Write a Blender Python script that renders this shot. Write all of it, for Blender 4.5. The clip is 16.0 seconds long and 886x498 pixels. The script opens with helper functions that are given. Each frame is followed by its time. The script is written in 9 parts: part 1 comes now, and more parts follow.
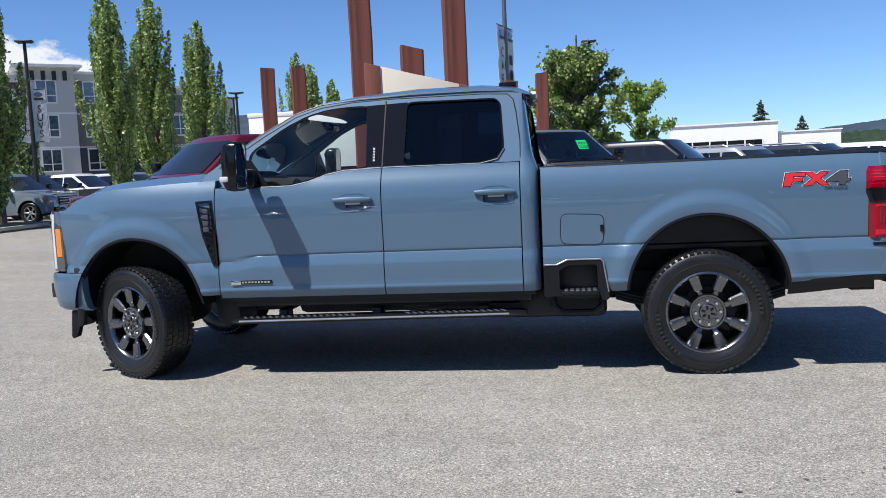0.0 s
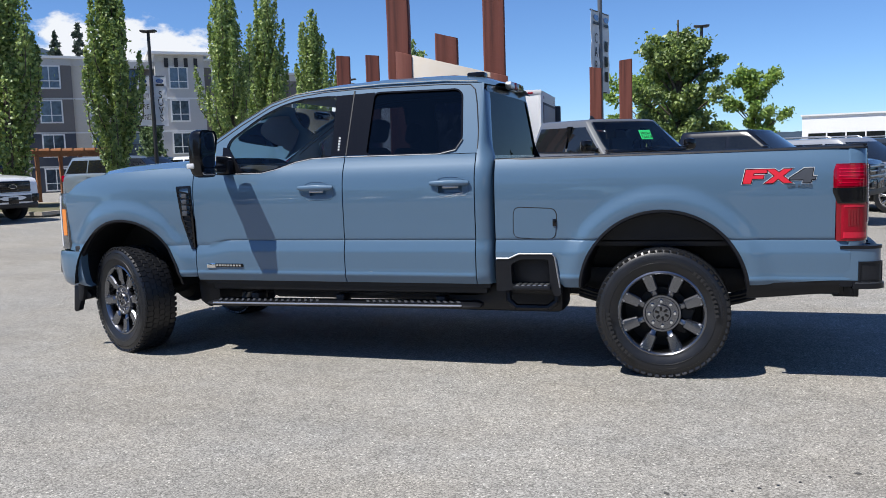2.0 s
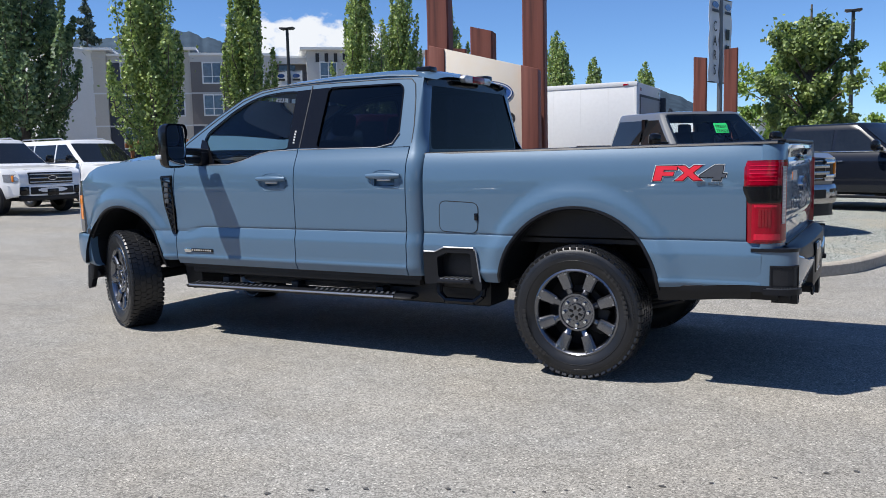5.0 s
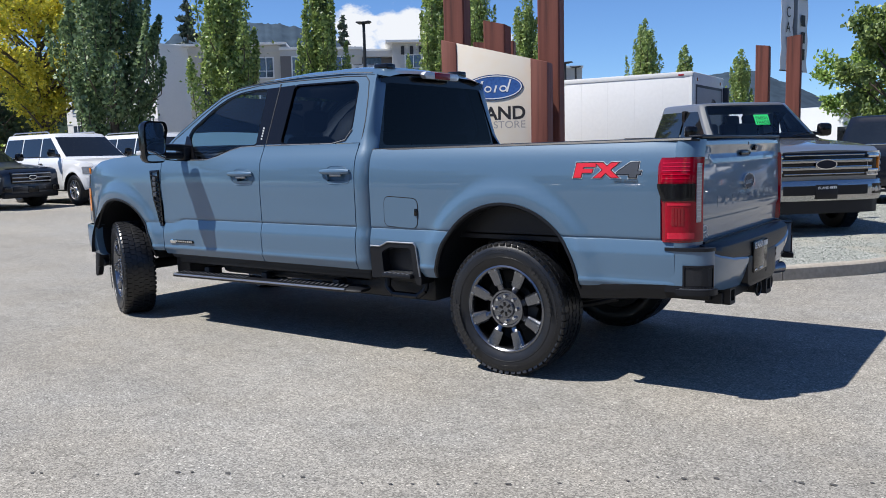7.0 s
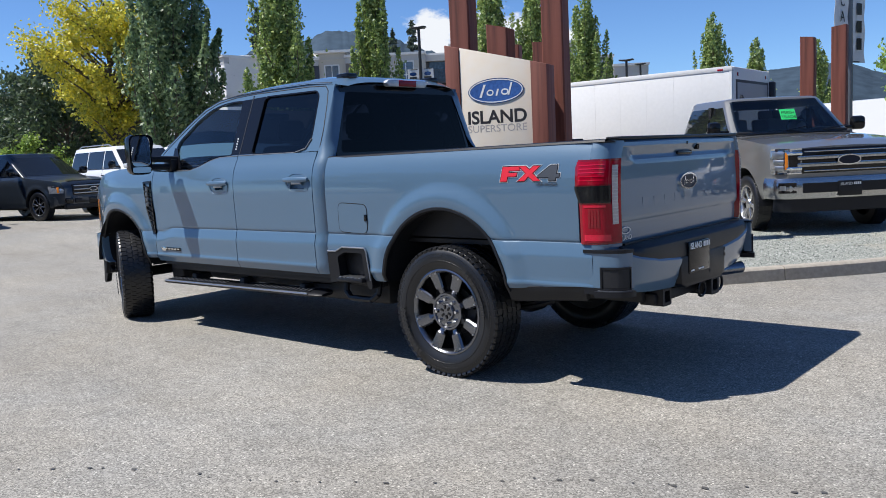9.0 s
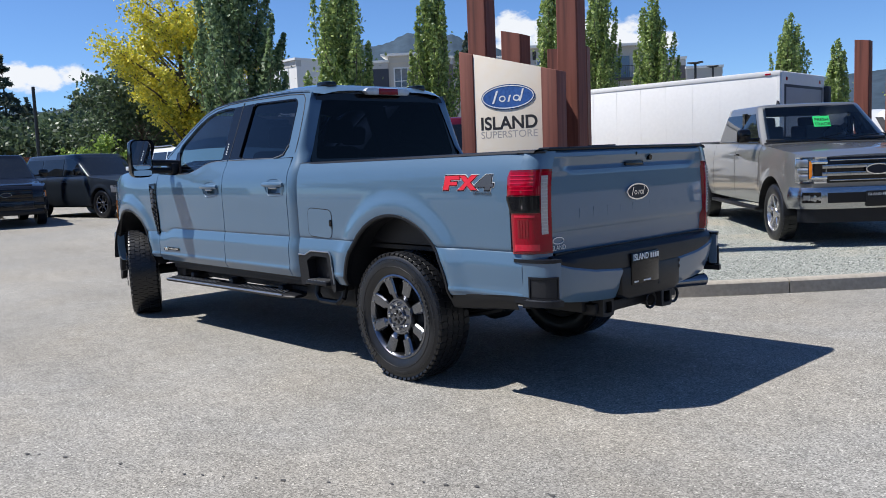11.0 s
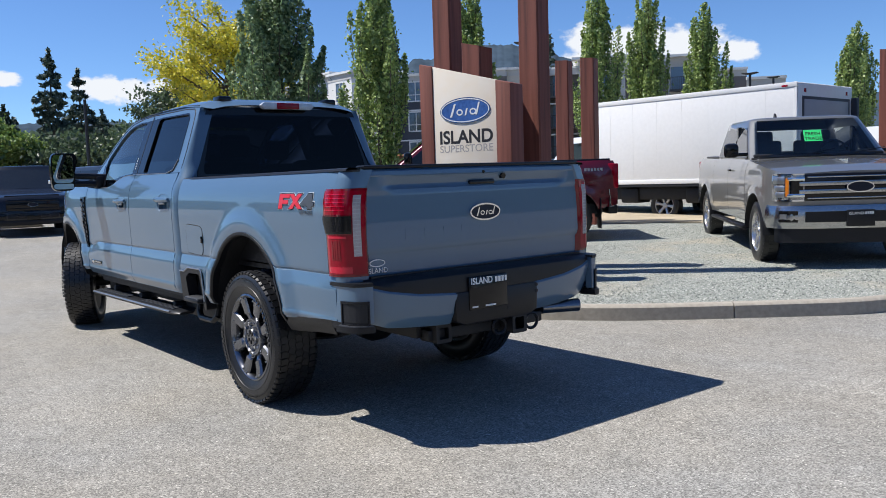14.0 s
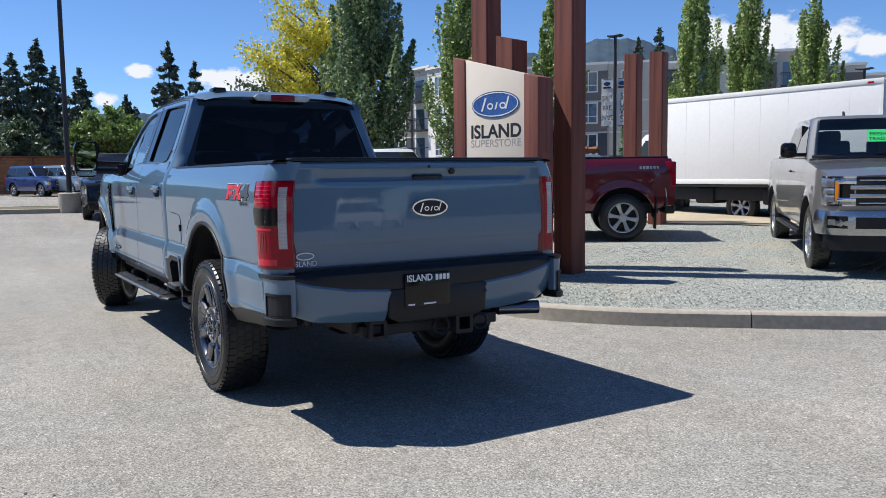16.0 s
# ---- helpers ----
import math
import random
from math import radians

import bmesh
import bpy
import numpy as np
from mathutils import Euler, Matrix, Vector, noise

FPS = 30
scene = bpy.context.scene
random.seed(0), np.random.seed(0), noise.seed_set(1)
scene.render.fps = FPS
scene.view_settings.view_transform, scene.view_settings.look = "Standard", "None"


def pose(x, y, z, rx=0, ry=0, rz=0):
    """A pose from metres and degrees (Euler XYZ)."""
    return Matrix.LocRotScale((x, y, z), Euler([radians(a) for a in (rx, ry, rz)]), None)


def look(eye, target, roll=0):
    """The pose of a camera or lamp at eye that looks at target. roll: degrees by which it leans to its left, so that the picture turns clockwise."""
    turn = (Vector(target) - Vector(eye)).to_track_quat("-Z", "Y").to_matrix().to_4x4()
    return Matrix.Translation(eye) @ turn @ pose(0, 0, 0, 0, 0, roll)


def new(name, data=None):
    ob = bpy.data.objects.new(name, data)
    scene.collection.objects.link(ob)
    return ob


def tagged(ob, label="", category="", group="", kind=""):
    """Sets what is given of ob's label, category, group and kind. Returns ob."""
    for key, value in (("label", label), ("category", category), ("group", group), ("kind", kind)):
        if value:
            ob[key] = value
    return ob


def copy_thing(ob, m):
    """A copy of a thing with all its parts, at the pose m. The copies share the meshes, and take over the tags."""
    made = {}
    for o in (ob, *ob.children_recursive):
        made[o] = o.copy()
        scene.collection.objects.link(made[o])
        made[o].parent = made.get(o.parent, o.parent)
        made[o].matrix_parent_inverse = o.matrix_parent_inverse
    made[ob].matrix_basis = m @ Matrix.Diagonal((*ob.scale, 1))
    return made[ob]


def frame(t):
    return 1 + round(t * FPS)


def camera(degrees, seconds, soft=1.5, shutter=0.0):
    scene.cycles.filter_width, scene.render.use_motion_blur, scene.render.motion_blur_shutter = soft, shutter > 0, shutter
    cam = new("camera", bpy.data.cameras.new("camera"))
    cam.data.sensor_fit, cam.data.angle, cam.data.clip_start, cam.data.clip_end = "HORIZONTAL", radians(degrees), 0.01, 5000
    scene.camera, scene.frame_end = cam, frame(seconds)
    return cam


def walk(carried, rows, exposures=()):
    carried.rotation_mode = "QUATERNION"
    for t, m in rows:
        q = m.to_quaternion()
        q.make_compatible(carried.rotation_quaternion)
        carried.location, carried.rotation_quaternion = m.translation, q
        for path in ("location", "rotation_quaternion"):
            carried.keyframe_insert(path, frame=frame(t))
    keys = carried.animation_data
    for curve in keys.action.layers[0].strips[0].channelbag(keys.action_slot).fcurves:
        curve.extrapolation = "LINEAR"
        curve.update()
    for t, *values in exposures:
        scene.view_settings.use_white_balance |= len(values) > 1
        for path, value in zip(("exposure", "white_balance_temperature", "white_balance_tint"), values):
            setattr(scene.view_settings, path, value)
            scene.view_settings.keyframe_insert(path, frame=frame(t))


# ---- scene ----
cam = camera(56.3, 16.0, soft=0.9)
PATH = [
    (0, (0.14, -0.361, 1.553), (-0.167, 1.606, 1.362), -2.7),
    (0.5, (0.469, -0.324, 1.554), (0.084, 1.63, 1.363), -2.6),
    (1, (0.765, -0.23, 1.539), (0.301, 1.706, 1.345), -2.5),
    (1.5, (1.047, -0.135, 1.523), (0.51, 1.781, 1.322), -2.2),
    (2, (1.383, -0.077, 1.534), (0.776, 1.816, 1.323), -1.8),
    (2.5, (1.636, 0.038, 1.522), (0.961, 1.908, 1.304), -1.6),
    (3, (1.892, 0.132, 1.522), (1.154, 1.977, 1.304), -1.3),
    (3.5, (2.218, 0.179, 1.527), (1.417, 1.999, 1.309), -1.4),
    (4, (2.49, 0.261, 1.503), (1.633, 2.055, 1.286), -1.3),
    (6.5, (3.699, 0.914, 1.497), (2.583, 2.558, 1.266), -1.5),
    (7, (3.961, 1.034, 1.509), (2.797, 2.644, 1.274), -1.4),
    (7.5, (4.188, 1.136, 1.502), (2.977, 2.711, 1.27), -1.5),
    (8, (4.357, 1.271, 1.499), (3.105, 2.814, 1.271), -1.8),
    (8.5, (4.528, 1.416, 1.509), (3.242, 2.932, 1.285), -2.3),
    (9, (4.762, 1.535, 1.502), (3.449, 3.026, 1.279), -2.8),
    (11.5, (5.575, 2.242, 1.51), (4.101, 3.579, 1.308), -2.0),
    (12, (5.689, 2.467, 1.504), (4.199, 3.786, 1.312), -1.9),
    (12.5, (5.811, 2.682, 1.501), (4.314, 3.995, 1.312), -1.8),
    (13, (6.014, 2.884, 1.51), (4.505, 4.183, 1.323), -1.7),
    (13.5, (6.146, 3.087, 1.497), (4.617, 4.362, 1.313), -1.8),
    (14, (6.257, 3.309, 1.498), (4.693, 4.544, 1.32), -1.9),
    (14.5, (6.39, 3.507, 1.483), (4.788, 4.692, 1.312), -1.7),
    (15, (6.57, 3.747, 1.485), (4.928, 4.876, 1.311), -1.4),
    (15.5, (6.674, 3.955, 1.473), (4.997, 5.03, 1.295), -1.0),
    (16, (6.74, 4.199, 1.479), (5.03, 5.22, 1.293), -0.7),
]
walk(cam, [(t, look(eye, target, roll)) for t, eye, target, roll in PATH])

# ---- world and sun ----
scene.view_settings.exposure = 0.42
SUN = Vector((-0.44, -0.435, 1.0)).normalized()
sun = new("sun", bpy.data.lights.new("sun", "SUN"))
sun.data.energy, sun.data.angle, sun.data.color = 5.0, radians(0.53), (1.0, 0.965, 0.92)
sun.matrix_world = look(SUN * 100, (0, 0, 0))
world = bpy.data.worlds.new("sky")
scene.world = world
world.use_nodes = True
wn, wl = world.node_tree.nodes, world.node_tree.links
wn.clear()


SKY_TINT = (0.735, 0.962, 1.265, 1)
sky = wn.new("ShaderNodeTexSky")
sky.sky_type = "NISHITA"
sky.sun_disc = False
sky.sun_elevation, sky.sun_rotation = math.asin(SUN.z), math.atan2(SUN.x, SUN.y)
sky.altitude, sky.air_density, sky.dust_density, sky.ozone_density = 50, 0.78, 0.0, 3.0
coord = wn.new("ShaderNodeTexCoord")
# cumulus banks: puffy noise kept to a few stretches of the lower sky
cloud_noise = wn.new("ShaderNodeTexNoise")
cloud_noise.inputs["Scale"].default_value = 26.0
cloud_noise.inputs["Detail"].default_value = 7.0
cloud_noise.inputs["Roughness"].default_value = 0.58
flat = wn.new("ShaderNodeVectorMath")
flat.operation = "MULTIPLY"
flat.inputs[1].default_value = (1.0, 1.0, 1.7)
wl.new(coord.outputs["Generated"], flat.inputs[0])
wl.new(flat.outputs[0], cloud_noise.inputs["Vector"])
bank_sum = None
BANKS = [((-0.612, 0.779, 0.138), 0.052), ((-0.572, 0.806, 0.138), 0.040), ((-0.652, 0.745, 0.146), 0.034), ((-0.59, 0.795, 0.118), 0.05), ((-0.655, 0.742, 0.124), 0.036),
         ((-0.522, 0.843, 0.126), 0.020), ((-0.553, 0.823, 0.131), 0.018), ((-0.953, 0.283, 0.106), 0.022), ((-0.943, 0.315, 0.103), 0.024), ((-0.933, 0.342, 0.107), 0.022),
         ((-0.984, 0.155, 0.084), 0.013), ((-0.974, 0.194, 0.115), 0.013), ((-0.960, 0.262, 0.112), 0.016), ((-0.99, 0.10, 0.07), 0.016), ((0.5, -0.83, 0.2), 0.16)]
for place, size in BANKS:
    d = wn.new("ShaderNodeVectorMath")
    d.operation = "DISTANCE"
    wl.new(flat.outputs[0], d.inputs[0])
    p = Vector(place).normalized()
    d.inputs[1].default_value = (p.x, p.y, p.z * 1.7)
    m = wn.new("ShaderNodeMapRange")
    wl.new(d.outputs["Value"], m.inputs[0])
    m.inputs[1].default_value, m.inputs[2].default_value = size * 1.7, 0.0
    m.inputs[3].default_value, m.inputs[4].default_value = 0.0, 1.0
    if bank_sum is None:
        bank_sum = m.outputs[0]
    else:
        mx = wn.new("ShaderNodeMath")
        mx.operation = "MAXIMUM"
        wl.new(bank_sum, mx.inputs[0])
        wl.new(m.outputs[0], mx.inputs[1])
        bank_sum = mx.outputs[0]
add = wn.new("ShaderNodeMath")
add.operation = "MULTIPLY_ADD"
wl.new(cloud_noise.outputs["Fac"], add.inputs[0])
add.inputs[1].default_value = 1.5
wl.new(bank_sum, add.inputs[2])
edge = wn.new("ShaderNodeMapRange")
edge.interpolation_type = "SMOOTHSTEP"
wl.new(add.outputs[0], edge.inputs[0])
edge.inputs[1].default_value, edge.inputs[2].default_value = 1.08, 1.38
gate_ = wn.new("ShaderNodeMapRange")
wl.new(bank_sum, gate_.inputs[0])
gate_.inputs[1].default_value, gate_.inputs[2].default_value = 0.0, 0.25
cover = wn.new("ShaderNodeMath")
cover.operation = "MULTIPLY"
wl.new(edge.outputs[0], cover.inputs[0])
wl.new(gate_.outputs[0], cover.inputs[1])
blue = wn.new("ShaderNodeMix")
blue.data_type, blue.blend_type = "RGBA", "MULTIPLY"
blue.inputs[0].default_value = 1.0
blue.inputs[7].default_value = SKY_TINT
wl.new(sky.outputs[0], blue.inputs[6])
cloudmix = wn.new("ShaderNodeMix")
cloudmix.data_type = "RGBA"
wl.new(cover.outputs[0], cloudmix.inputs[0])
wl.new(blue.outputs[2], cloudmix.inputs[6])
cloudmix.inputs[7].default_value = (8.0, 8.3, 8.8, 1)
bg = wn.new("ShaderNodeBackground")
bg.inputs[1].default_value = 0.083
wout = wn.new("ShaderNodeOutputWorld")
wl.new(cloudmix.outputs[2], bg.inputs[0])
wl.new(bg.outputs[0], wout.inputs[0])


# ---- materials ----
def surface(name, color, rough=0.6, metal=0.0, vary=0.15, scales=(2.0, 40.0), bump=0.0, bump_scale=60.0, coat=0.0, spec=0.5, tint=None, rand=0.0, island=0.0, trans=0.0, rough_vary=0.0):
    """Principled surface; two scales of noise shift the colour towards tint, plus per-piece variation."""
    m = bpy.data.materials.new(name)
    m.use_nodes = True
    nt, lk = m.node_tree.nodes, m.node_tree.links
    p = nt["Principled BSDF"]
    p.inputs["Roughness"].default_value, p.inputs["Metallic"].default_value = rough, metal
    p.inputs["Coat Weight"].default_value, p.inputs["Coat Roughness"].default_value = coat, 0.03
    p.inputs["Specular IOR Level"].default_value = spec
    p.inputs["Transmission Weight"].default_value = trans
    tc = nt.new("ShaderNodeTexCoord")
    dark = tuple(c * (1 - vary) for c in color) if tint is None else tint
    light = tuple(min(1, c * (1 + vary * 0.6)) for c in color)
    big, fine = nt.new("ShaderNodeTexNoise"), nt.new("ShaderNodeTexNoise")
    for n, s, det in ((big, scales[0], 4.0), (fine, scales[1], 3.0)):
        n.inputs["Scale"].default_value, n.inputs["Detail"].default_value = s, det
        lk.new(tc.outputs["Object"], n.inputs["Vector"])
    mix1 = nt.new("ShaderNodeMath")
    mix1.operation = "MULTIPLY_ADD"
    lk.new(fine.outputs["Fac"], mix1.inputs[0])
    mix1.inputs[1].default_value = 0.5
    half = nt.new("ShaderNodeMath")
    half.operation = "MULTIPLY"
    lk.new(big.outputs["Fac"], half.inputs[0])
    half.inputs[1].default_value = 0.5
    lk.new(half.outputs[0], mix1.inputs[2])
    value = mix1.outputs[0]
    for source, amount in (("rand", rand), ("island", island)):
        if amount:
            info = nt.new("ShaderNodeObjectInfo" if source == "rand" else "ShaderNodeNewGeometry")
            sh = nt.new("ShaderNodeMath")
            sh.operation = "MULTIPLY_ADD"
            lk.new(info.outputs["Random" if source == "rand" else "Random Per Island"], sh.inputs[0])
            sh.inputs[1].default_value = amount
            sub = nt.new("ShaderNodeMath")
            sub.operation = "SUBTRACT"
            lk.new(value, sub.inputs[0])
            sub.inputs[1].default_value = amount * 0.5
            lk.new(sub.outputs[0], sh.inputs[2])
            value = sh.outputs[0]
    rng = nt.new("ShaderNodeMapRange")
    lk.new(value, rng.inputs[0])
    rng.inputs[1].default_value, rng.inputs[2].default_value = 0.32, 0.68
    mixc = nt.new("ShaderNodeMix")
    mixc.data_type = "RGBA"
    lk.new(rng.outputs[0], mixc.inputs[0])
    mixc.inputs[6].default_value, mixc.inputs[7].default_value = (*dark, 1), (*light, 1)
    lk.new(mixc.outputs[2], p.inputs["Base Color"])
    if rough_vary:
        rv = nt.new("ShaderNodeMapRange")
        lk.new(big.outputs["Fac"], rv.inputs[0])
        rv.inputs[1].default_value, rv.inputs[2].default_value = 0.3, 0.7
        rv.inputs[3].default_value, rv.inputs[4].default_value = max(0.02, rough - rough_vary), min(1, rough + rough_vary)
        lk.new(rv.outputs[0], p.inputs["Roughness"])
    if bump:
        bn = nt.new("ShaderNodeTexNoise")
        bn.inputs["Scale"].default_value, bn.inputs["Detail"].default_value = bump_scale, 3.0
        lk.new(tc.outputs["Object"], bn.inputs["Vector"])
        b = nt.new("ShaderNodeBump")
        b.inputs["Strength"].default_value, b.inputs["Distance"].default_value = bump, 0.02
        lk.new(bn.outputs["Fac"], b.inputs["Height"])
        lk.new(b.outputs[0], p.inputs["Normal"])
    return m


def glass(name, tint, gloss=1.0):
    """Thin pane: a tinted see-through sheet with a clear reflection."""
    m = bpy.data.materials.new(name)
    m.use_nodes = True
    nt, lk = m.node_tree.nodes, m.node_tree.links
    nt.clear()
    see, refl, mix, out, fr = (nt.new(k) for k in ("ShaderNodeBsdfTransparent", "ShaderNodeBsdfGlossy", "ShaderNodeMixShader", "ShaderNodeOutputMaterial", "ShaderNodeFresnel"))
    see.inputs[0].default_value = (*tint, 1)
    refl.inputs["Roughness"].default_value = 0.015
    refl.inputs[0].default_value = (gloss, gloss, gloss, 1)
    fr.inputs[0].default_value = 1.5
    lk.new(fr.outputs[0], mix.inputs[0])
    lk.new(see.outputs[0], mix.inputs[1])
    lk.new(refl.outputs[0], mix.inputs[2])
    lk.new(mix.outputs[0], out.inputs[0])
    return m


def leafy(name, color, dark, island=0.9, trans=0.35):
    """Leaves: two-toned diffuse with light shining through."""
    m = bpy.data.materials.new(name)
    m.use_nodes = True
    nt, lk = m.node_tree.nodes, m.node_tree.links
    nt.clear()
    geo, mixc, dif, tra, glo, mix, mix2, out = (nt.new(k) for k in ("ShaderNodeNewGeometry", "ShaderNodeMix", "ShaderNodeBsdfDiffuse", "ShaderNodeBsdfTranslucent", "ShaderNodeBsdfGlossy", "ShaderNodeMixShader", "ShaderNodeMixShader", "ShaderNodeOutputMaterial"))
    mixc.data_type = "RGBA"
    lk.new(geo.outputs["Random Per Island"], mixc.inputs[0])
    mixc.inputs[6].default_value, mixc.inputs[7].default_value = (*dark, 1), (*color, 1)
    lk.new(mixc.outputs[2], dif.inputs[0])
    lk.new(mixc.outputs[2], tra.inputs[0])
    glo.inputs["Roughness"].default_value = 0.5
    glo.inputs[0].default_value = (0.9, 0.9, 0.9, 1)
    mix.inputs[0].default_value = trans
    lk.new(dif.outputs[0], mix.inputs[1])
    lk.new(tra.outputs[0], mix.inputs[2])
    mix2.inputs[0].default_value = 0.05
    lk.new(mix.outputs[0], mix2.inputs[1])
    lk.new(glo.outputs[0], mix2.inputs[2])
    lk.new(mix2.outputs[0], out.inputs[0])
    return m


def asphalt_material():
    """Sun-bleached asphalt: pale stones in a grey binder, broad stains, tyre smudges, hairline cracks."""
    m = bpy.data.materials.new("asphalt")
    m.use_nodes = True
    nt, lk = m.node_tree.nodes, m.node_tree.links
    p = nt["Principled BSDF"]
    p.inputs["Roughness"].default_value = 0.9
    p.inputs["Specular IOR Level"].default_value = 0.25
    tc = nt.new("ShaderNodeTexCoord")

    def noise_at(scale, detail=3.0, rough=0.5, squash=None):
        n = nt.new("ShaderNodeTexNoise")
        n.inputs["Scale"].default_value, n.inputs["Detail"].default_value, n.inputs["Roughness"].default_value = scale, detail, rough
        if squash:
            mp = nt.new("ShaderNodeMapping")
            mp.inputs["Scale"].default_value = squash
            mp.inputs["Rotation"].default_value = (0, 0, 0.55)
            lk.new(tc.outputs["Object"], mp.inputs[0])
            lk.new(mp.outputs[0], n.inputs["Vector"])
        else:
            lk.new(tc.outputs["Object"], n.inputs["Vector"])
        return n.outputs["Fac"]

    def ramp(src, a, b, lo, hi):
        r = nt.new("ShaderNodeMapRange")
        r.inputs[1].default_value, r.inputs[2].default_value, r.inputs[3].default_value, r.inputs[4].default_value = a, b, lo, hi
        lk.new(src, r.inputs[0])
        return r.outputs[0]

    def mul(a, b):
        n = nt.new("ShaderNodeMath")
        n.operation = "MULTIPLY"
        lk.new(a, n.inputs[0])
        lk.new(b, n.inputs[1])
        return n.outputs[0]

    vor = nt.new("ShaderNodeTexVoronoi")
    vor.inputs["Scale"].default_value = 125.0
    lk.new(tc.outputs["Object"], vor.inputs["Vector"])
    sep = nt.new("ShaderNodeSeparateColor")
    lk.new(vor.outputs["Color"], sep.inputs[0])
    stones = ramp(sep.outputs[0], 0.0, 1.0, 0.52, 1.48)
    grain = ramp(noise_at(170.0, 2.0), 0.3, 0.7, 0.88, 1.12)
    mid = ramp(noise_at(6.0, 5.0, 0.6), 0.3, 0.7, 0.9, 1.1)
    broad = ramp(noise_at(0.35, 4.0, 0.6), 0.3, 0.7, 0.86, 1.1)
    streak = ramp(noise_at(1.0, 4.0, 0.6, (0.16, 1.6, 1.0)), 0.35, 0.7, 0.94, 1.06)
    crack = nt.new("ShaderNodeTexVoronoi")
    crack.feature = "DISTANCE_TO_EDGE"
    crack.inputs["Scale"].default_value = 0.28
    wob = nt.new("ShaderNodeMix")
    wob.data_type = "VECTOR"
    wob.inputs[0].default_value = 0.06
    wn3 = nt.new("ShaderNodeTexNoise")
    wn3.inputs["Scale"].default_value, wn3.inputs["Detail"].default_value = 3.0, 6.0
    lk.new(tc.outputs["Object"], wn3.inputs["Vector"])
    lk.new(tc.outputs["Object"], wob.inputs[4])
    lk.new(wn3.outputs["Color"], wob.inputs[5])
    lk.new(wob.outputs[1], crack.inputs["Vector"])
    cracks = ramp(crack.outputs["Distance"], 0.0, 0.0016, 0.86, 1.0)
    total = mul(mul(mul(stones, grain), mul(mid, broad)), mul(streak, cracks))
    tone = nt.new("ShaderNodeMix")      # greyer and sandier stretches
    tone.data_type = "RGBA"
    lk.new(ramp(noise_at(0.55, 5.0, 0.62), 0.36, 0.64, 0.0, 1.0), tone.inputs[0])
    tone.inputs[6].default_value, tone.inputs[7].default_value = (0.246, 0.239, 0.219, 1), (0.260, 0.243, 0.210, 1)
    spark = ramp(sep.outputs[1], 0.93, 0.95, 1.0, 1.6)
    scuff = ramp(noise_at(2.2, 6.0, 0.7, (0.5, 5.0, 1.0)), 0.70, 0.80, 1.0, 1.16)
    total = mul(total, mul(spark, scuff))
    col = nt.new("ShaderNodeVectorMath")
    col.operation = "SCALE"
    lk.new(tone.outputs[2], col.inputs[0])
    lk.new(total, col.inputs["Scale"])
    lk.new(col.outputs[0], p.inputs["Base Color"])
    b = nt.new("ShaderNodeBump")
    b.inputs["Strength"].default_value, b.inputs["Distance"].default_value = 0.32, 0.006
    lk.new(stones, b.inputs["Height"])
    lk.new(b.outputs[0], p.inputs["Normal"])
    return m


M_asphalt = asphalt_material()
M_paint = surface("blue_grey_paint", (0.0775, 0.1405, 0.214), rough=0.40, metal=0.05, vary=0.03, scales=(1.5, 900.0), coat=1.0, spec=0.25)
M_black = surface("black_plastic", (0.0058, 0.0068, 0.0100), spec=0.35, rough=0.42, vary=0.25, scales=(6, 300), bump=0.05, bump_scale=500)
M_gloss_black = surface("gloss_black", (0.006, 0.006, 0.007), rough=0.14, vary=0.1, spec=0.35)
M_dark = surface("chassis_black", (0.0045, 0.0054, 0.0082), rough=0.6, vary=0.4, scales=(8, 90), bump=0.1)
M_rubber = surface("tyre_rubber", (0.0085, 0.0094, 0.0120), rough=0.38, vary=0.3, scales=(5, 160), bump=0.06, bump_scale=300, rough_vary=0.1)
M_rubber_worn = surface("tyre_marks", (0.020, 0.020, 0.021), rough=0.42, vary=0.3, scales=(5, 160))
M_rim = surface("dark_alloy", (0.20, 0.207, 0.228), rough=0.25, metal=1.0, vary=0.08, scales=(4, 200))
M_alloy = surface("bright_alloy", (0.55, 0.55, 0.56), rough=0.25, metal=0.9, vary=0.06)
M_chrome = surface("chrome", (0.72, 0.73, 0.74), rough=0.08, metal=1.0, vary=0.03)
M_satin = surface("satin_metal", (0.42, 0.43, 0.45), rough=0.3, metal=0.9, vary=0.06)
M_red_lens = surface("red_lens", (0.29, 0.0006, 0.014), rough=0.12, vary=0.12, scales=(9, 60), coat=0.35, spec=0.12)
M_red_bright = surface("bright_red_lens", (0.56, 0.004, 0.032), rough=0.08, vary=0.1, coat=0.5, spec=0.3)
M_red_deep = surface("deep_red_lens", (0.20, 0.001, 0.009), rough=0.08, vary=0.2, scales=(9, 90), coat=0.5, spec=0.3)
M_white_lens = surface("clear_lens", (0.62, 0.63, 0.64), rough=0.1, vary=0.2, scales=(20, 160), coat=1.0)
M_strip = surface("light_strip", (0.40, 0.38, 0.40), rough=0.12, vary=0.2, scales=(20, 160), coat=0.6)
M_amber = surface("amber_lens", (0.75, 0.22, 0.02), rough=0.1, vary=0.1, coat=1.0)
M_head = surface("headlamp_lens", (0.45, 0.47, 0.5), rough=0.06, metal=0.5, vary=0.5, scales=(14, 60), coat=1.0)
M_glass = glass("clear_glass", (0.80, 0.86, 0.85))
M_tint = glass("tinted_glass", (0.060, 0.075, 0.105), 0.8)
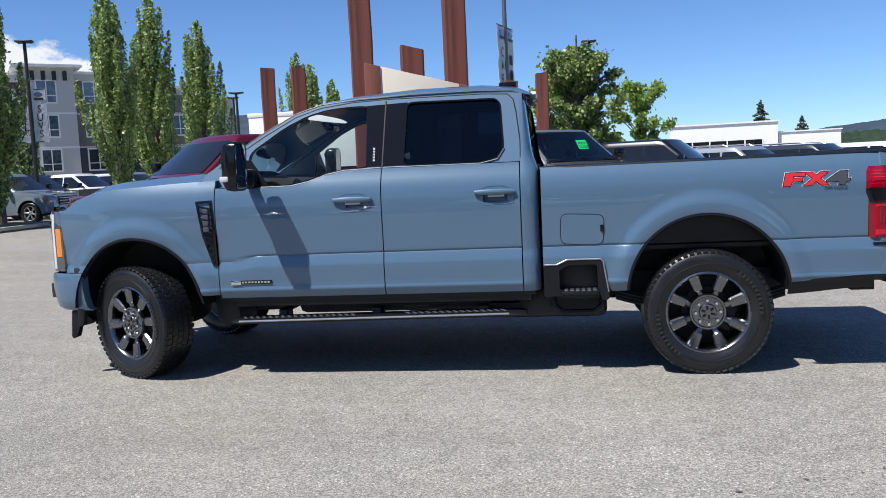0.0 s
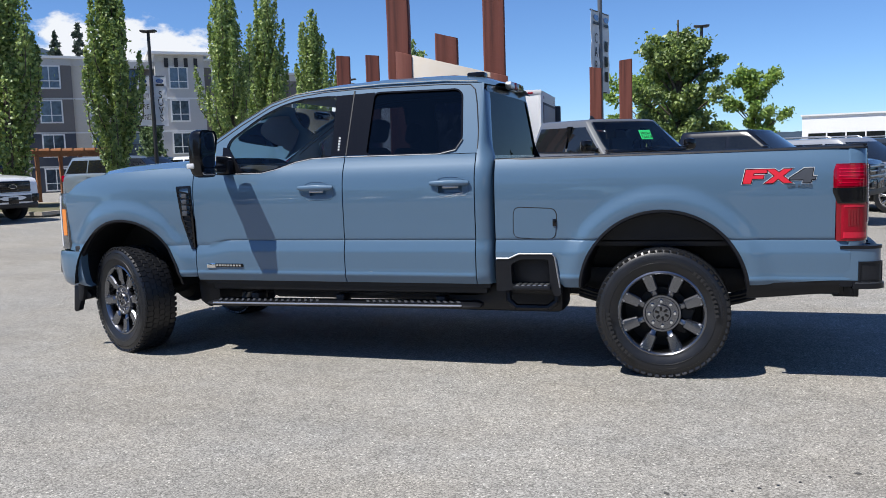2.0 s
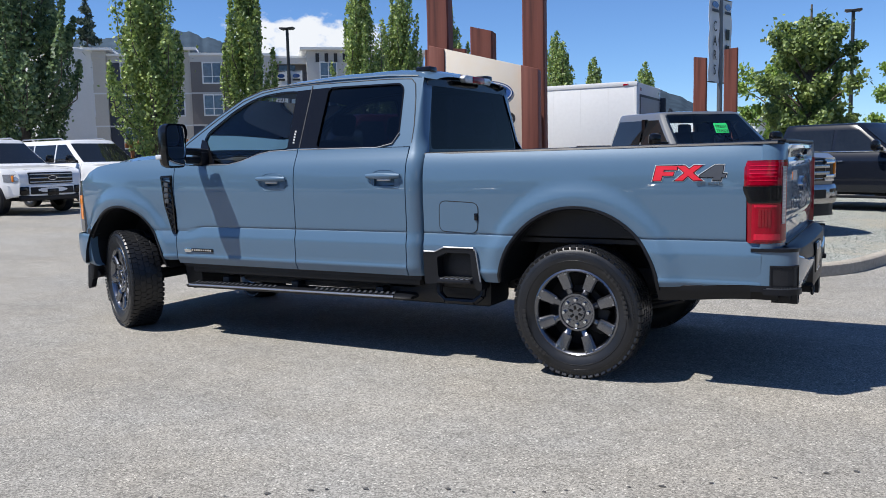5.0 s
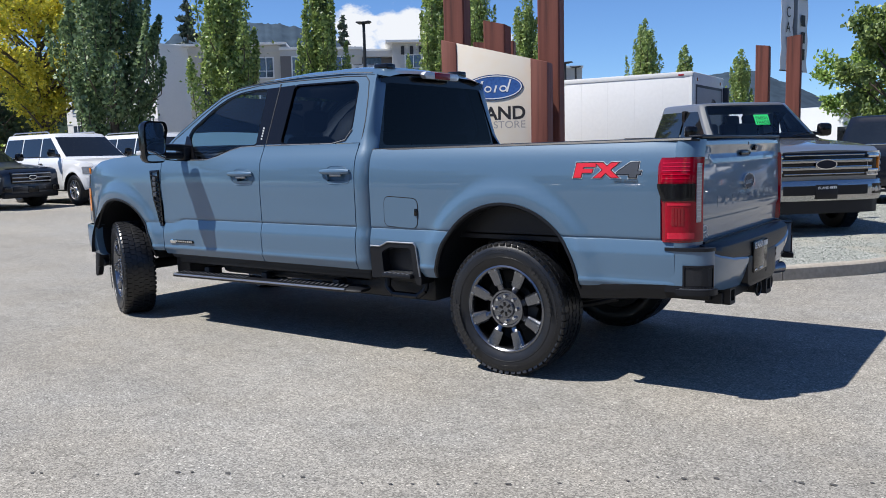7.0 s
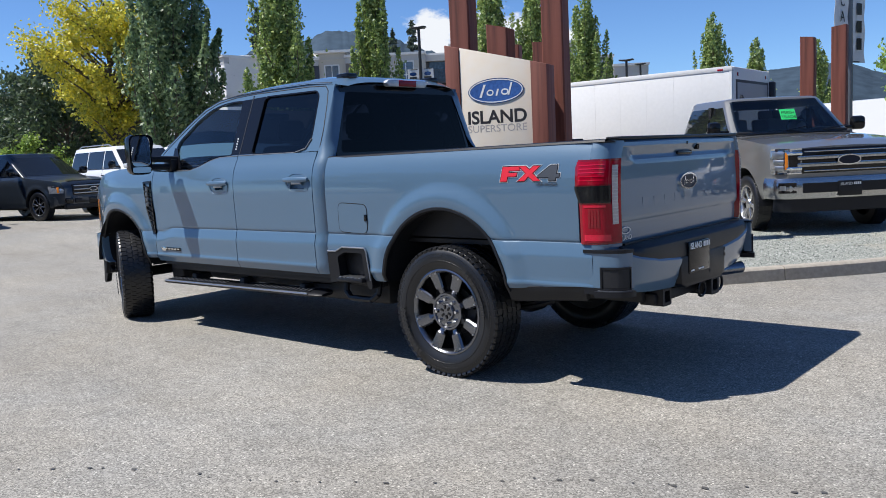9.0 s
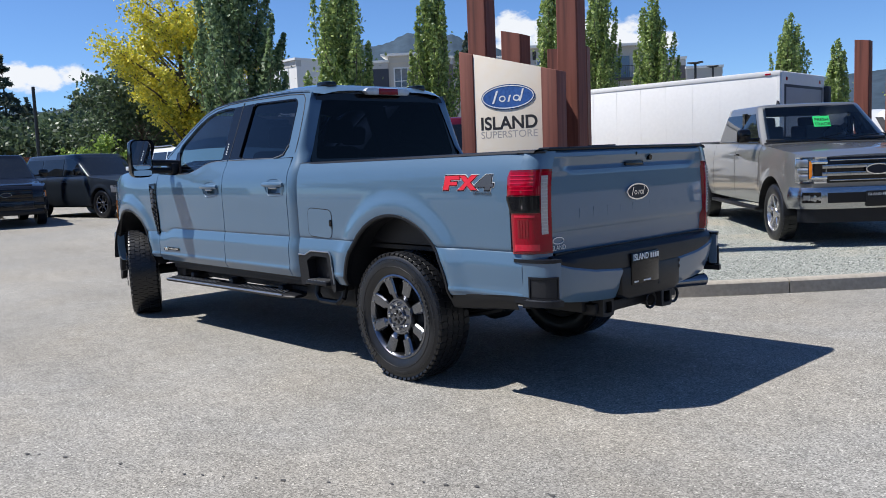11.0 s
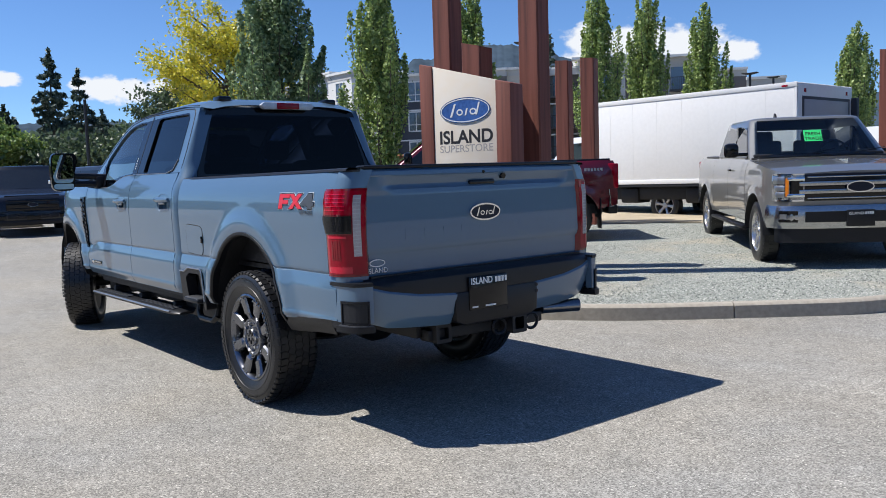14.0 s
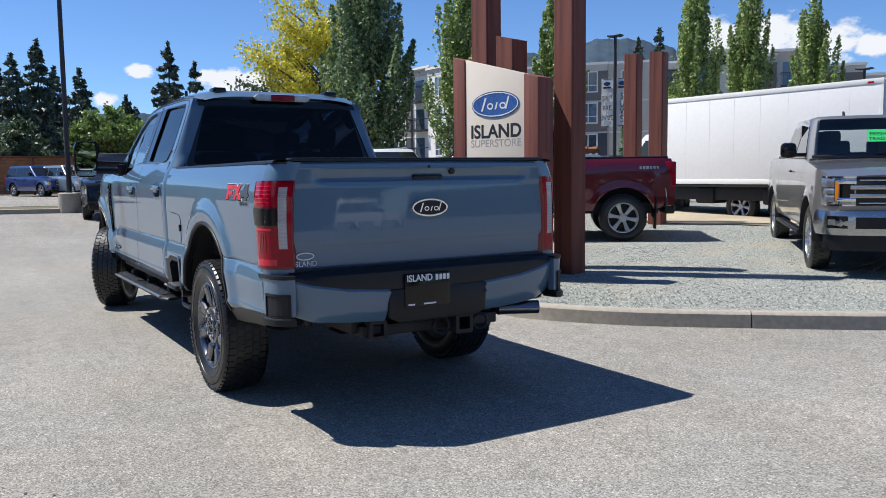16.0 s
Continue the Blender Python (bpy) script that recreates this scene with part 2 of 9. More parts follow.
# dark privacy tint; its navy cast stands in for the mirrored blue sky
M_tint_rear = glass("dark_tinted_glass", (0.010, 0.016, 0.036), 0.30)
M_mirror = surface("mirror_glass", (0.75, 0.78, 0.8), rough=0.01, metal=1.0, vary=0.0)
M_seat = surface("seat_leather", (0.045, 0.043, 0.042), rough=0.5, vary=0.2)
M_sticker_white = surface("white_vinyl", (0.75, 0.75, 0.74), rough=0.4, vary=0.05)
M_red_vinyl = surface("red_vinyl", (0.62, 0.02, 0.035), rough=0.35, vary=0.05)
M_grey_vinyl = surface("grey_vinyl", (0.06, 0.065, 0.075), rough=0.35, vary=0.1)
M_lamp_smoke = surface("headlamp_shell", (0.10, 0.11, 0.12), rough=0.06, metal=0.3, vary=0.5, scales=(14, 60), coat=1.0)
M_badge_blue = surface("badge_blue", (0.012, 0.045, 0.17), rough=0.2, vary=0.15, coat=0.8)
M_kerb = surface("concrete_kerb", (0.36, 0.325, 0.27), rough=0.9, vary=0.26, scales=(2.2, 22), bump=0.12, bump_scale=70, rand=0.2)
def gravel_material():
    """Crushed stone: every cell its own grey, green-grey or pale tone, with sandy stretches between."""
    m = bpy.data.materials.new("gravel_bed")
    m.use_nodes = True
    nt, lk = m.node_tree.nodes, m.node_tree.links
    p = nt["Principled BSDF"]
    p.inputs["Roughness"].default_value, p.inputs["Specular IOR Level"].default_value = 0.95, 0.2
    tc = nt.new("ShaderNodeTexCoord")
    vor = nt.new("ShaderNodeTexVoronoi")
    vor.inputs["Scale"].default_value = 75.0
    lk.new(tc.outputs["Object"], vor.inputs["Vector"])
    sep = nt.new("ShaderNodeSeparateColor")
    lk.new(vor.outputs["Color"], sep.inputs[0])
    cr = nt.new("ShaderNodeValToRGB")
    stops = ((0.0, (0.15, 0.165, 0.15, 1)), (0.30, (0.235, 0.255, 0.228, 1)), (0.62, (0.30, 0.315, 0.282, 1)), (0.90, (0.37, 0.37, 0.33, 1)), (0.97, (0.58, 0.575, 0.54, 1)))
    cr.color_ramp.elements[0].position, cr.color_ramp.elements[0].color = stops[0]
    cr.color_ramp.elements[1].position, cr.color_ramp.elements[1].color = stops[-1]
    for pos_, col_ in stops[1:-1]:
        e = cr.color_ramp.elements.new(pos_)
        e.color = col_
    lk.new(sep.outputs[0], cr.inputs[0])
    big = nt.new("ShaderNodeTexNoise")
    big.inputs["Scale"].default_value, big.inputs["Detail"].default_value = 0.9, 6.0
    lk.new(tc.outputs["Object"], big.inputs["Vector"])
    rng = nt.new("ShaderNodeMapRange")
    lk.new(big.outputs["Fac"], rng.inputs[0])
    rng.inputs[1].default_value, rng.inputs[2].default_value, rng.inputs[3].default_value, rng.inputs[4].default_value = 0.52, 0.68, 0.0, 0.55
    mix = nt.new("ShaderNodeMix")
    mix.data_type = "RGBA"
    lk.new(rng.outputs[0], mix.inputs[0])
    lk.new(cr.outputs[0], mix.inputs[6])
    mix.inputs[7].default_value = (0.40, 0.345, 0.255, 1)
    lk.new(mix.outputs[2], p.inputs["Base Color"])
    bmp = nt.new("ShaderNodeBump")
    bmp.inputs["Strength"].default_value, bmp.inputs["Distance"].default_value = 0.9, 0.012
    lk.new(sep.outputs[1], bmp.inputs["Height"])
    lk.new(bmp.outputs[0], p.inputs["Normal"])
    return m


M_gravel = gravel_material()
M_sand = surface("sandy_soil", (0.40, 0.335, 0.235), rough=0.95, vary=0.3, scales=(1.2, 60), bump=0.4, bump_scale=90)
M_stone = surface("gravel_stones", (0.33, 0.34, 0.31), rough=0.9, vary=0.4, scales=(8, 90), island=0.7, tint=(0.17, 0.185, 0.17))


def timber_material():
    """Red-brown stained beam: long grain, dark checks and weathered pale rubs."""
    m = surface("stained_timber", (0.165, 0.052, 0.030), rough=0.7, vary=0.45, scales=(3, 30), bump=0.08, bump_scale=25)
    nt, lk = m.node_tree.nodes, m.node_tree.links
    p = nt["Principled BSDF"]
    tc = nt.new("ShaderNodeTexCoord")
    mp = nt.new("ShaderNodeMapping")
    mp.inputs["Scale"].default_value = (16, 16, 0.7)
    lk.new(tc.outputs["Object"], mp.inputs[0])
    g = nt.new("ShaderNodeTexNoise")
    g.inputs["Scale"].default_value, g.inputs["Detail"].default_value = 1.0, 6.0
    lk.new(mp.outputs[0], g.inputs["Vector"])
    cr = nt.new("ShaderNodeValToRGB")
    cr.color_ramp.elements[0].position, cr.color_ramp.elements[0].color = 0.28, (0.085, 0.024, 0.015, 1)
    cr.color_ramp.elements[1].position, cr.color_ramp.elements[1].color = 0.75, (0.215, 0.066, 0.043, 1)
    e = cr.color_ramp.elements.new(0.45)
    e.color = (0.150, 0.042, 0.026, 1)
    lk.new(g.outputs["Fac"], cr.inputs[0])
    lk.new(cr.outputs[0], p.inputs["Base Color"])
    return m


M_timber = timber_material()


# ---- mesh helpers ----
def finish(name, bm, mat, parent=None, label="", sharp=35):
    me = bpy.data.meshes.new(name)
    bmesh.ops.recalc_face_normals(bm, faces=bm.faces)
    bm.to_mesh(me)
    bm.free()
    me.polygons.foreach_set("use_smooth", [True] * len(me.polygons))
    me.set_sharp_from_angle(angle=radians(sharp))
    me.materials.append(mat)
    ob = new(name, me)
    if parent is not None:
        ob.parent = parent
    if label:
        ob["label"] = label
    return ob


def part(name, bm, mat, parent, label="", sharp=35):
    return finish(name, bm, mat, parent, label, sharp)


def empty(name, m, label, category, group="", kind=""):
    ob = new(name)
    ob.empty_display_size = 0.3
    ob.matrix_world = m
    return tagged(ob, label, category, group, kind)


def box(bm, x0, x1, y0, y1, z0, z1, bevel=0.0, m=None, seg=2):
    g = bmesh.ops.create_cube(bm, size=1.0)
    vs = g["verts"]
    bmesh.ops.scale(bm, vec=(x1 - x0, y1 - y0, z1 - z0), verts=vs)
    bmesh.ops.translate(bm, vec=((x0 + x1) / 2, (y0 + y1) / 2, (z0 + z1) / 2), verts=vs)
    if bevel:
        es = list({e for v in vs for e in v.link_edges})
        r = bmesh.ops.bevel(bm, geom=es, offset=bevel, segments=seg, affect="EDGES", profile=0.5)
        vs = list({v for f in r["faces"] for v in f.verts} | {v for v in vs if v.is_valid})
    if m is not None:
        bmesh.ops.transform(bm, matrix=m, verts=vs)
    return vs


def tube(bm, p0, p1, r0, r1=None, n=12, cap=True):
    p0, p1 = Vector(p0), Vector(p1)
    r1 = r0 if r1 is None else r1
    q = (p1 - p0).to_track_quat("Z", "Y").to_matrix()
    rings = []
    for p, r in ((p0, r0), (p1, r1)):
        rings.append([bm.verts.new(p + q @ Vector((r * math.cos(2 * math.pi * k / n), r * math.sin(2 * math.pi * k / n), 0))) for k in range(n)])
    for k in range(n):
        bm.faces.new((rings[0][k], rings[0][(k + 1) % n], rings[1][(k + 1) % n], rings[1][k]))
    if cap:
        bm.faces.new(rings[0][::-1])
        bm.faces.new(rings[1])


def pipe(bm, pts, r, n=8):
    for a, b in zip(pts, pts[1:]):
        tube(bm, a, b, r, r, n)


def lathe(bm, profile, n=48, axis="y", closed=False):
    """Turn (radius, offset along the axis) round an axis."""
    rings = []
    for r, o in profile:
        ring = []
        for k in range(n):
            a = 2 * math.pi * k / n
            c, s = r * math.cos(a), r * math.sin(a)
            ring.append(bm.verts.new((c, o, s) if axis == "y" else (c, s, o)))
        rings.append(ring)
    pairs = list(zip(rings, rings[1:])) + ([(rings[-1], rings[0])] if closed else [])
    for a, b in pairs:
        for k in range(n):
            bm.faces.new((a[k], a[(k + 1) % n], b[(k + 1) % n], b[k]))
    return rings


def disc(bm, r, o, n=48, axis="y"):
    vs = [bm.verts.new((r * math.cos(2 * math.pi * k / n), o, r * math.sin(2 * math.pi * k / n)) if axis == "y" else (r * math.cos(2 * math.pi * k / n), r * math.sin(2 * math.pi * k / n), o)) for k in range(n)]
    return bm.faces.new(vs)


def prism(bm, poly, a0, a1, axis="y", bevel=0.0):
    """Extrude a 2D outline along an axis. Outline in (x, z) for y, (y, z) for x, (x, y) for z."""
    def at(p, a):
        return {"y": (p[0], a, p[1]), "x": (a, p[0], p[1]), "z": (p[0], p[1], a)}[axis]
    lo, hi = [bm.verts.new(at(p, a0)) for p in poly], [bm.verts.new(at(p, a1)) for p in poly]
    n = len(poly)
    fs = [bm.faces.new(lo[::-1]), bm.faces.new(hi)]
    for k in range(n):
        fs.append(bm.faces.new((lo[k], lo[(k + 1) % n], hi[(k + 1) % n], hi[k])))
    if bevel:
        es = list({e for f in fs for e in f.edges})
        bmesh.ops.bevel(bm, geom=es, offset=bevel, segments=2, affect="EDGES", profile=0.5)
    return fs


def grid(bm, rows):
    """Skin a list of rows of places with quads; rows may share places."""
    vs = [[bm.verts.new(p) for p in row] for row in rows]
    for a, b in zip(vs, vs[1:]):
        for k in range(len(a) - 1):
            try:
                bm.faces.new((a[k], a[k + 1], b[k + 1], b[k]))
            except ValueError:
                pass
    return vs


def lerp_table(table):
    xs, ys = [a for a, _ in table], [b for _, b in table]
    return lambda v: float(np.interp(v, xs, ys))


def smooth(a, b, v):
    t = min(1.0, max(0.0, (v - a) / (b - a)))
    return t * t * (3 - 2 * t)


def oval(bm, a, b, depth, n=40, ring=0.0):
    """A flat elliptical plate in the x-z plane, facing -y, or only its rim of that width."""
    outer = [(a * math.cos(2 * math.pi * k / n), b * math.sin(2 * math.pi * k / n)) for k in range(n)]
    if not ring:
        prism(bm, outer, -depth, 0, "y")
        return
    for off0, off1 in ((0, ring),):
        rows = []
        for s, d in ((1 - off0 / a, 0), (1 - off0 / a, -depth), (1 - off1 / a, -depth), (1 - off1 / a, 0)):
            rows.append([Vector((x * s, d, z * (1 - (1 - s) * a / b))) for x, z in outer] )
        for r in rows:
            r.append(r[0].copy())
        grid(bm, rows)
    bmesh.ops.remove_doubles(bm, verts=bm.verts, dist=1e-5)


def lettering(name, words, size, mat, parent, m, depth=0.003, label="", align="CENTER", stretch=1.0, bold=0.0):
    """Words as a flat raised mesh, read from the side that faces -y before m."""
    cu = bpy.data.curves.new(name, "FONT")
    cu.body, cu.size, cu.extrude, cu.align_x, cu.align_y, cu.offset = words, size, depth, align, "CENTER", bold
    tmp = bpy.data.objects.new(name, cu)
    scene.collection.objects.link(tmp)
    dg = bpy.context.evaluated_depsgraph_get()
    me = bpy.data.meshes.new_from_object(tmp.evaluated_get(dg))
    bpy.data.objects.remove(tmp)
    bpy.data.curves.remove(cu)
    me.transform(m @ pose(0, 0, 0, 90, 0, 0) @ Matrix.Diagonal((stretch, 1, 1, 1)))
    me.materials.clear()
    me.materials.append(mat)
    ob = new(name, me)
    if parent is not None:
        ob.parent = parent
    if label:
        ob["label"] = label
    return ob


# ---- ground ----
KERB = [(-3.4, 9.55), (-2.2, 9.15), (-1.0, 8.98), (-0.3, 9.02), (0.2, 9.16), (0.72, 9.49), (1.16, 9.88), (1.72, 10.52), (2.06, 10.93),
        (2.52, 11.55), (2.84, 12.5), (3.05, 13.4), (3.29, 14.5), (3.5, 16.2), (3.65, 18.5), (3.7, 24.0), (2.6, 25.2), (-9.2, 24.2), (-10.0, 22.6), (-9.8, 16.5), (-9.1, 13.6), (-7.9, 12.0), (-6.2, 10.9), (-4.6, 10.0)]


def rise(x, y):
    """The lot climbs gently away to the far side."""
    return 0.32 * smooth(-7, -17.5, x)


def gravel_z(x, y):
    return 0.15 + 0.018 * min(8, max(0, y - 11)) + 0.02 * max(0, 1 - x) * smooth(9.0, 11.0, y)


def ground_sheet():
    bm = bmesh.new()
    xs = sorted({-1500, -700, -300, -150, -80, -50, 60, 100, 200, 400, 900, 1500} | {round(-36 + 2 * k, 2) for k in range(36)})
    ys = sorted({-900, -400, -150, -60, 80, 130, 250, 500, 1000, 1800} | {-30 + 5 * k for k in range(20)})
    grid(bm, [[(x, y, rise(x, y)) for x in xs] for y in ys])
    ob = finish("ground", bm, M_asphalt)
    return tagged(ob, "sun-bleached grey asphalt of a dealership car lot", "ground", kind="structure")


ground_sheet()


def spline(points, step):
    """Even places along a closed smooth line through the points."""
    n, dense = len(points), []
    for k in range(n):
        p = [Vector(points[(k + j) % n]) for j in (-1, 0, 1, 2)]
        for s in range(24):
            t = s / 24
            dense.append(0.5 * ((2 * p[1]) + (p[2] - p[0]) * t + (2 * p[0] - 5 * p[1] + 4 * p[2] - p[3]) * t * t + (3 * p[1] - p[0] - 3 * p[2] + p[3]) * t ** 3))
    out, left = [dense[0]], step
    for a, b in zip(dense, dense[1:] + dense[:1]):
        d = (b - a).length
        while d > 0 and left <= d:
            out.append(a.lerp(b, left / d))
            left += step
        left -= d
    return out


KERB_LINE = spline(KERB, 0.25)


def kerb_and_gravel():
    n = len(KERB_LINE)
    normals = []
    for k in range(n):
        t = (KERB_LINE[(k + 1) % n] - KERB_LINE[k - 1]).normalized()
        normals.append(Vector((-t.y, t.x)))       # to the inside of the island
    holder = tagged(new("kerb"), "weathered concrete kerb round a gravel island", "kerb", kind="structure")
    prof = [(0.0, -0.05), (0.012, 0.125), (0.03, 0.145), (0.06, 0.152), (0.135, 0.15), (0.15, 0.12), (0.15, -0.05)]
    per, start = 10, 3
    for s in range(start, start + n, per):
        idx = [k % n for k in range(s, min(s + per, start + n) + 1)]
        bm = bmesh.new()
        rows = []
        for i, k in enumerate(idx):
            p, q = KERB_LINE[k], normals[k]
            if i in (0, len(idx) - 1):       # a narrow joint between two lengths
                t = (KERB_LINE[idx[1]] - p).normalized() if i == 0 else (KERB_LINE[idx[-2]] - p).normalized()
                p = p + t * 0.006
            rows.append([(p.x + q.x * d, p.y + q.y * d, z) for d, z in prof])
        grid(bm, rows)
        for row in (rows[0], rows[-1]):
            bm.faces.new([bm.verts.new(v) for v in row])
        bmesh.ops.remove_doubles(bm, verts=bm.verts, dist=1e-5)
        part("kerb_length", bm, M_kerb, holder)
    # gravel: rings that shrink towards the middle
    mid = Vector((-2.6, 17.0))
    bm = bmesh.new()
    rows = []
    for s in (0.0, 0.03, 0.08, 0.15, 0.25, 0.38, 0.55, 0.75, 0.98):
        row = []
        for k in range(n):
            e = KERB_LINE[k] + normals[k] * 0.13
            p = e.lerp(mid, s)
            row.append((p.x, p.y, 0.132 + (gravel_z(p.x, p.y) - 0.132) * smooth(0, 0.12, s) + 0.012 * noise.noise((p.x * 2, p.y * 2, 0))))
        row.append(row[0])
        rows.append(row)
    grid(bm, rows)
    bm.faces.new([bm.verts.new(v) for v in rows[-1][:-1]])
    bmesh.ops.remove_doubles(bm, verts=bm.verts, dist=1e-4)
    tagged(finish("gravel_bed", bm, M_gravel), "pale grey crushed gravel covering the raised island", "gravel", kind="structure")


kerb_and_gravel()

# ---- the blue-grey crew-cab pickup ----
M_belt = surface("belt_metal", (0.10, 0.105, 0.115), rough=0.5, metal=0.3, vary=0.06)
TRUCK = empty("pickup_truck", pose(1.09, 6.712, 0), "blue-grey heavy-duty crew-cab pickup with a long bed and black running boards", "pickup truck")
FRONT_AXLE, HUB_Z, TYRE_R = -4.40, 0.447, 0.452
ARCH_F, ARCH_R = (-4.37, 0.565, 0.562), (0.0, 0.598, 0.560)

side_profile = lerp_table([(0.40, 0.965), (0.62, 0.990), (0.655, 1.008), (0.675, 1.020), (0.690, 1.0265), (0.702, 1.0260), (0.716, 1.0215), (0.80, 1.0255), (0.862, 1.0275), (0.874, 1.0265), (0.938, 1.0115), (0.950, 1.0075),
                           (0.954, 1.0030), (0.959, 1.0030), (0.963, 1.0075), (0.968, 1.0095), (1.00, 1.011), (1.10, 1.013), (1.25, 1.018), (1.35, 1.015), (1.43, 1.005), (1.49, 0.985), (1.54, 0.958), (1.58, 0.942), (1.62, 0.930)])


def half_width(x, z):
    zz = z + 0.045 * smooth(-3.33, -3.60, x) * smooth(1.05, 0.98, z) * smooth(0.70, 0.80, z) if x < -3.3 else z
    w = side_profile(zz)
    if -1.32 < x < -1.17:
        w -= 0.045 * smooth(-1.265, -1.175, x) ** 1.5
    if x < -4.15:
        w -= 0.185 * ((-4.15 - x) / 0.95) ** 2.2
    if x > 0.95:
        w -= 0.008 * ((x - 0.95) / 0.21) ** 2
    if x < -3.55:       # the front wing stands straighter at its foot
        w += 0.01 * smooth(-3.55, -3.8, x) * smooth(1.0, 1.15, z) * smooth(1.6, 1.3, z)
    for cx, cz, r in (ARCH_F, ARCH_R):
        d = math.hypot(x - cx, z - cz) - r
        if z > cz - 0.1 and d < 0.24:
            w += 0.027 * smooth(0.165, 0.065, d) - 0.006 * smooth(0.045, 0.0, d)
    return w


def arch_low(x, base):
    """Lower edge of the body: the sill, or the wheel arch above it."""
    z = base
    for cx, cz, r in (ARCH_F, ARCH_R):
        if abs(x - cx) < r:
            z = max(z, cz + math.sqrt(r * r - (x - cx) ** 2))
    return z


def columns(x0, x1, step=0.045):
    xs = {x0, x1}
    n = max(1, round((x1 - x0) / step))
    xs |= {x0 + (x1 - x0) * k / n for k in range(n + 1)}
    for cx, cz, r in (ARCH_F, ARCH_R):
        for k in range(0, 49):
            x = cx - r * math.cos(math.pi * k / 48)
            if x0 < x < x1:
                xs.add(x)
    return sorted(xs)


LEVELS = [0.55, 0.59, 0.62, 0.64, 0.655, 0.668, 0.678, 0.686, 0.692, 0.698, 0.704, 0.711, 0.718, 0.75, 0.80, 0.84, 0.858, 0.868, 0.876, 0.89, 0.915, 0.938, 0.946, 0.950, 0.952, 0.954, 0.959, 0.961, 0.963, 0.968, 0.98] + [1.02 + 0.035 * k for k in range(18)]


def side_panel(name, x0, x1, lo, hi, s, mat, parent, lip=0.03, width=None, label="", cut=None):
    """One body panel of side s: a curved skin between its lower and upper edges, with turned-in borders."""
    width = width or half_width
    bm = bmesh.new()
    rows = []
    for x in columns(x0, x1):
        a, b = lo(x), hi(x)
        zs = [min(max(z, a), b) for z in [a] + LEVELS + [b]]
        rows.append([(x, s * width(x, z), z) for z in zs])
    grid(bm, rows)
    bmesh.ops.remove_doubles(bm, verts=bm.verts, dist=2e-4)
    if cut:
        gone = [f for f in bm.faces if cut(f.calc_center_median())]
        bmesh.ops.delete(bm, geom=gone, context="FACES")
    rim = [e for e in bm.edges if e.is_boundary]
    r = bmesh.ops.extrude_edge_only(bm, edges=rim)
    vs = [v for v in r["geom"] if isinstance(v, bmesh.types.BMVert)]
    bmesh.ops.translate(bm, vec=(0, -s * lip, 0), verts=vs)
    return part(name, bm, mat, parent, label, sharp=28)


belt = lerp_table([(-3.9, 1.50), (-3.40, 1.476), (-3.06, 1.477), (-2.92, 1.504), (-2.77, 1.553), (-2.64, 1.577), (-2.50, 1.583), (-2.4, 1.583), (-1.2, 1.583)])
sill = lambda x: arch_low(x, 0.632)


def hood_edge(x):
    return float(np.interp(x, [-5.02, -4.9, -4.75, -4.5, -4.0, -3.55], [1.36, 1.435, 1.485, 1.515, 1.540, 1.552]))


GREEN_SLOPE = (0.930 - 0.752) / (2.06 - 1.58)


def cab_width(x, z):
    """Half width of the glasshouse."""
    return 0.936 - (z - 1.56) * GREEN_SLOPE - 0.05 * max(0.0, (-2.9 - x)) ** 1.3


def inset_poly(poly, d):
    """Shrink an outline (drawn anticlockwise or clockwise) by d."""
    n, out = len(poly), []
    area = sum(poly[k][0] * poly[(k + 1) % n][1] - poly[(k + 1) % n][0] * poly[k][1] for k in range(n))
    sg = 1 if area > 0 else -1
    for k in range(n):
        p0, p1, p2 = Vector(poly[k - 1]), Vector(poly[k]), Vector(poly[(k + 1) % n])
        a, b = (p1 - p0).normalized(), (p2 - p1).normalized()
        na, nb = Vector((-a.y, a.x)) * sg, Vector((-b.y, b.x)) * sg
        m = (na + nb)
        m = m / max(0.3, m.dot(na))
        out.append(tuple(p1 + m * d))
    return out


def rounded(poly, r=0.03, seg=4):
    """Round the corners of an outline."""
    n, out = len(poly), []
    for k in range(n):
        p0, p1, p2 = Vector(poly[k - 1]), Vector(poly[k]), Vector(poly[(k + 1) % n])
        rr = min(r, (p0 - p1).length * 0.45, (p2 - p1).length * 0.45)
        a, b = p1 + (p0 - p1).normalized() * rr, p1 + (p2 - p1).normalized() * rr
        for j in range(seg + 1):
            t = j / seg
            out.append(tuple(a * (1 - t) ** 2 + p1 * 2 * t * (1 - t) + b * t * t))
    return out


def holed(bm, outer, holes, place, thick):
    """A sheet with openings: outlines in 2D laid into space by place(u, v), given a return of that depth vector."""
    loops = []
    for poly in [outer] + holes:
        vs = [bm.verts.new((p[0], 0, p[1])) for p in poly]
        loops.append([bm.edges.new((vs[k], vs[(k + 1) % len(vs)])) for k in range(len(vs))])
    es = [e for lp in loops for e in lp]
    r = bmesh.ops.triangle_fill(bm, edges=es, use_beauty=True, normal=(0, 1, 0))
    rim = [e for e in es if e.is_valid]
    ex = bmesh.ops.extrude_edge_only(bm, edges=rim)
    back = {v for v in ex["geom"] if isinstance(v, bmesh.types.BMVert)}
    for v in bm.verts:
        p = Vector(place(v.co.x, v.co.z))
        v.co = p + (Vector(thick) if v in back else Vector((0, 0, 0)))


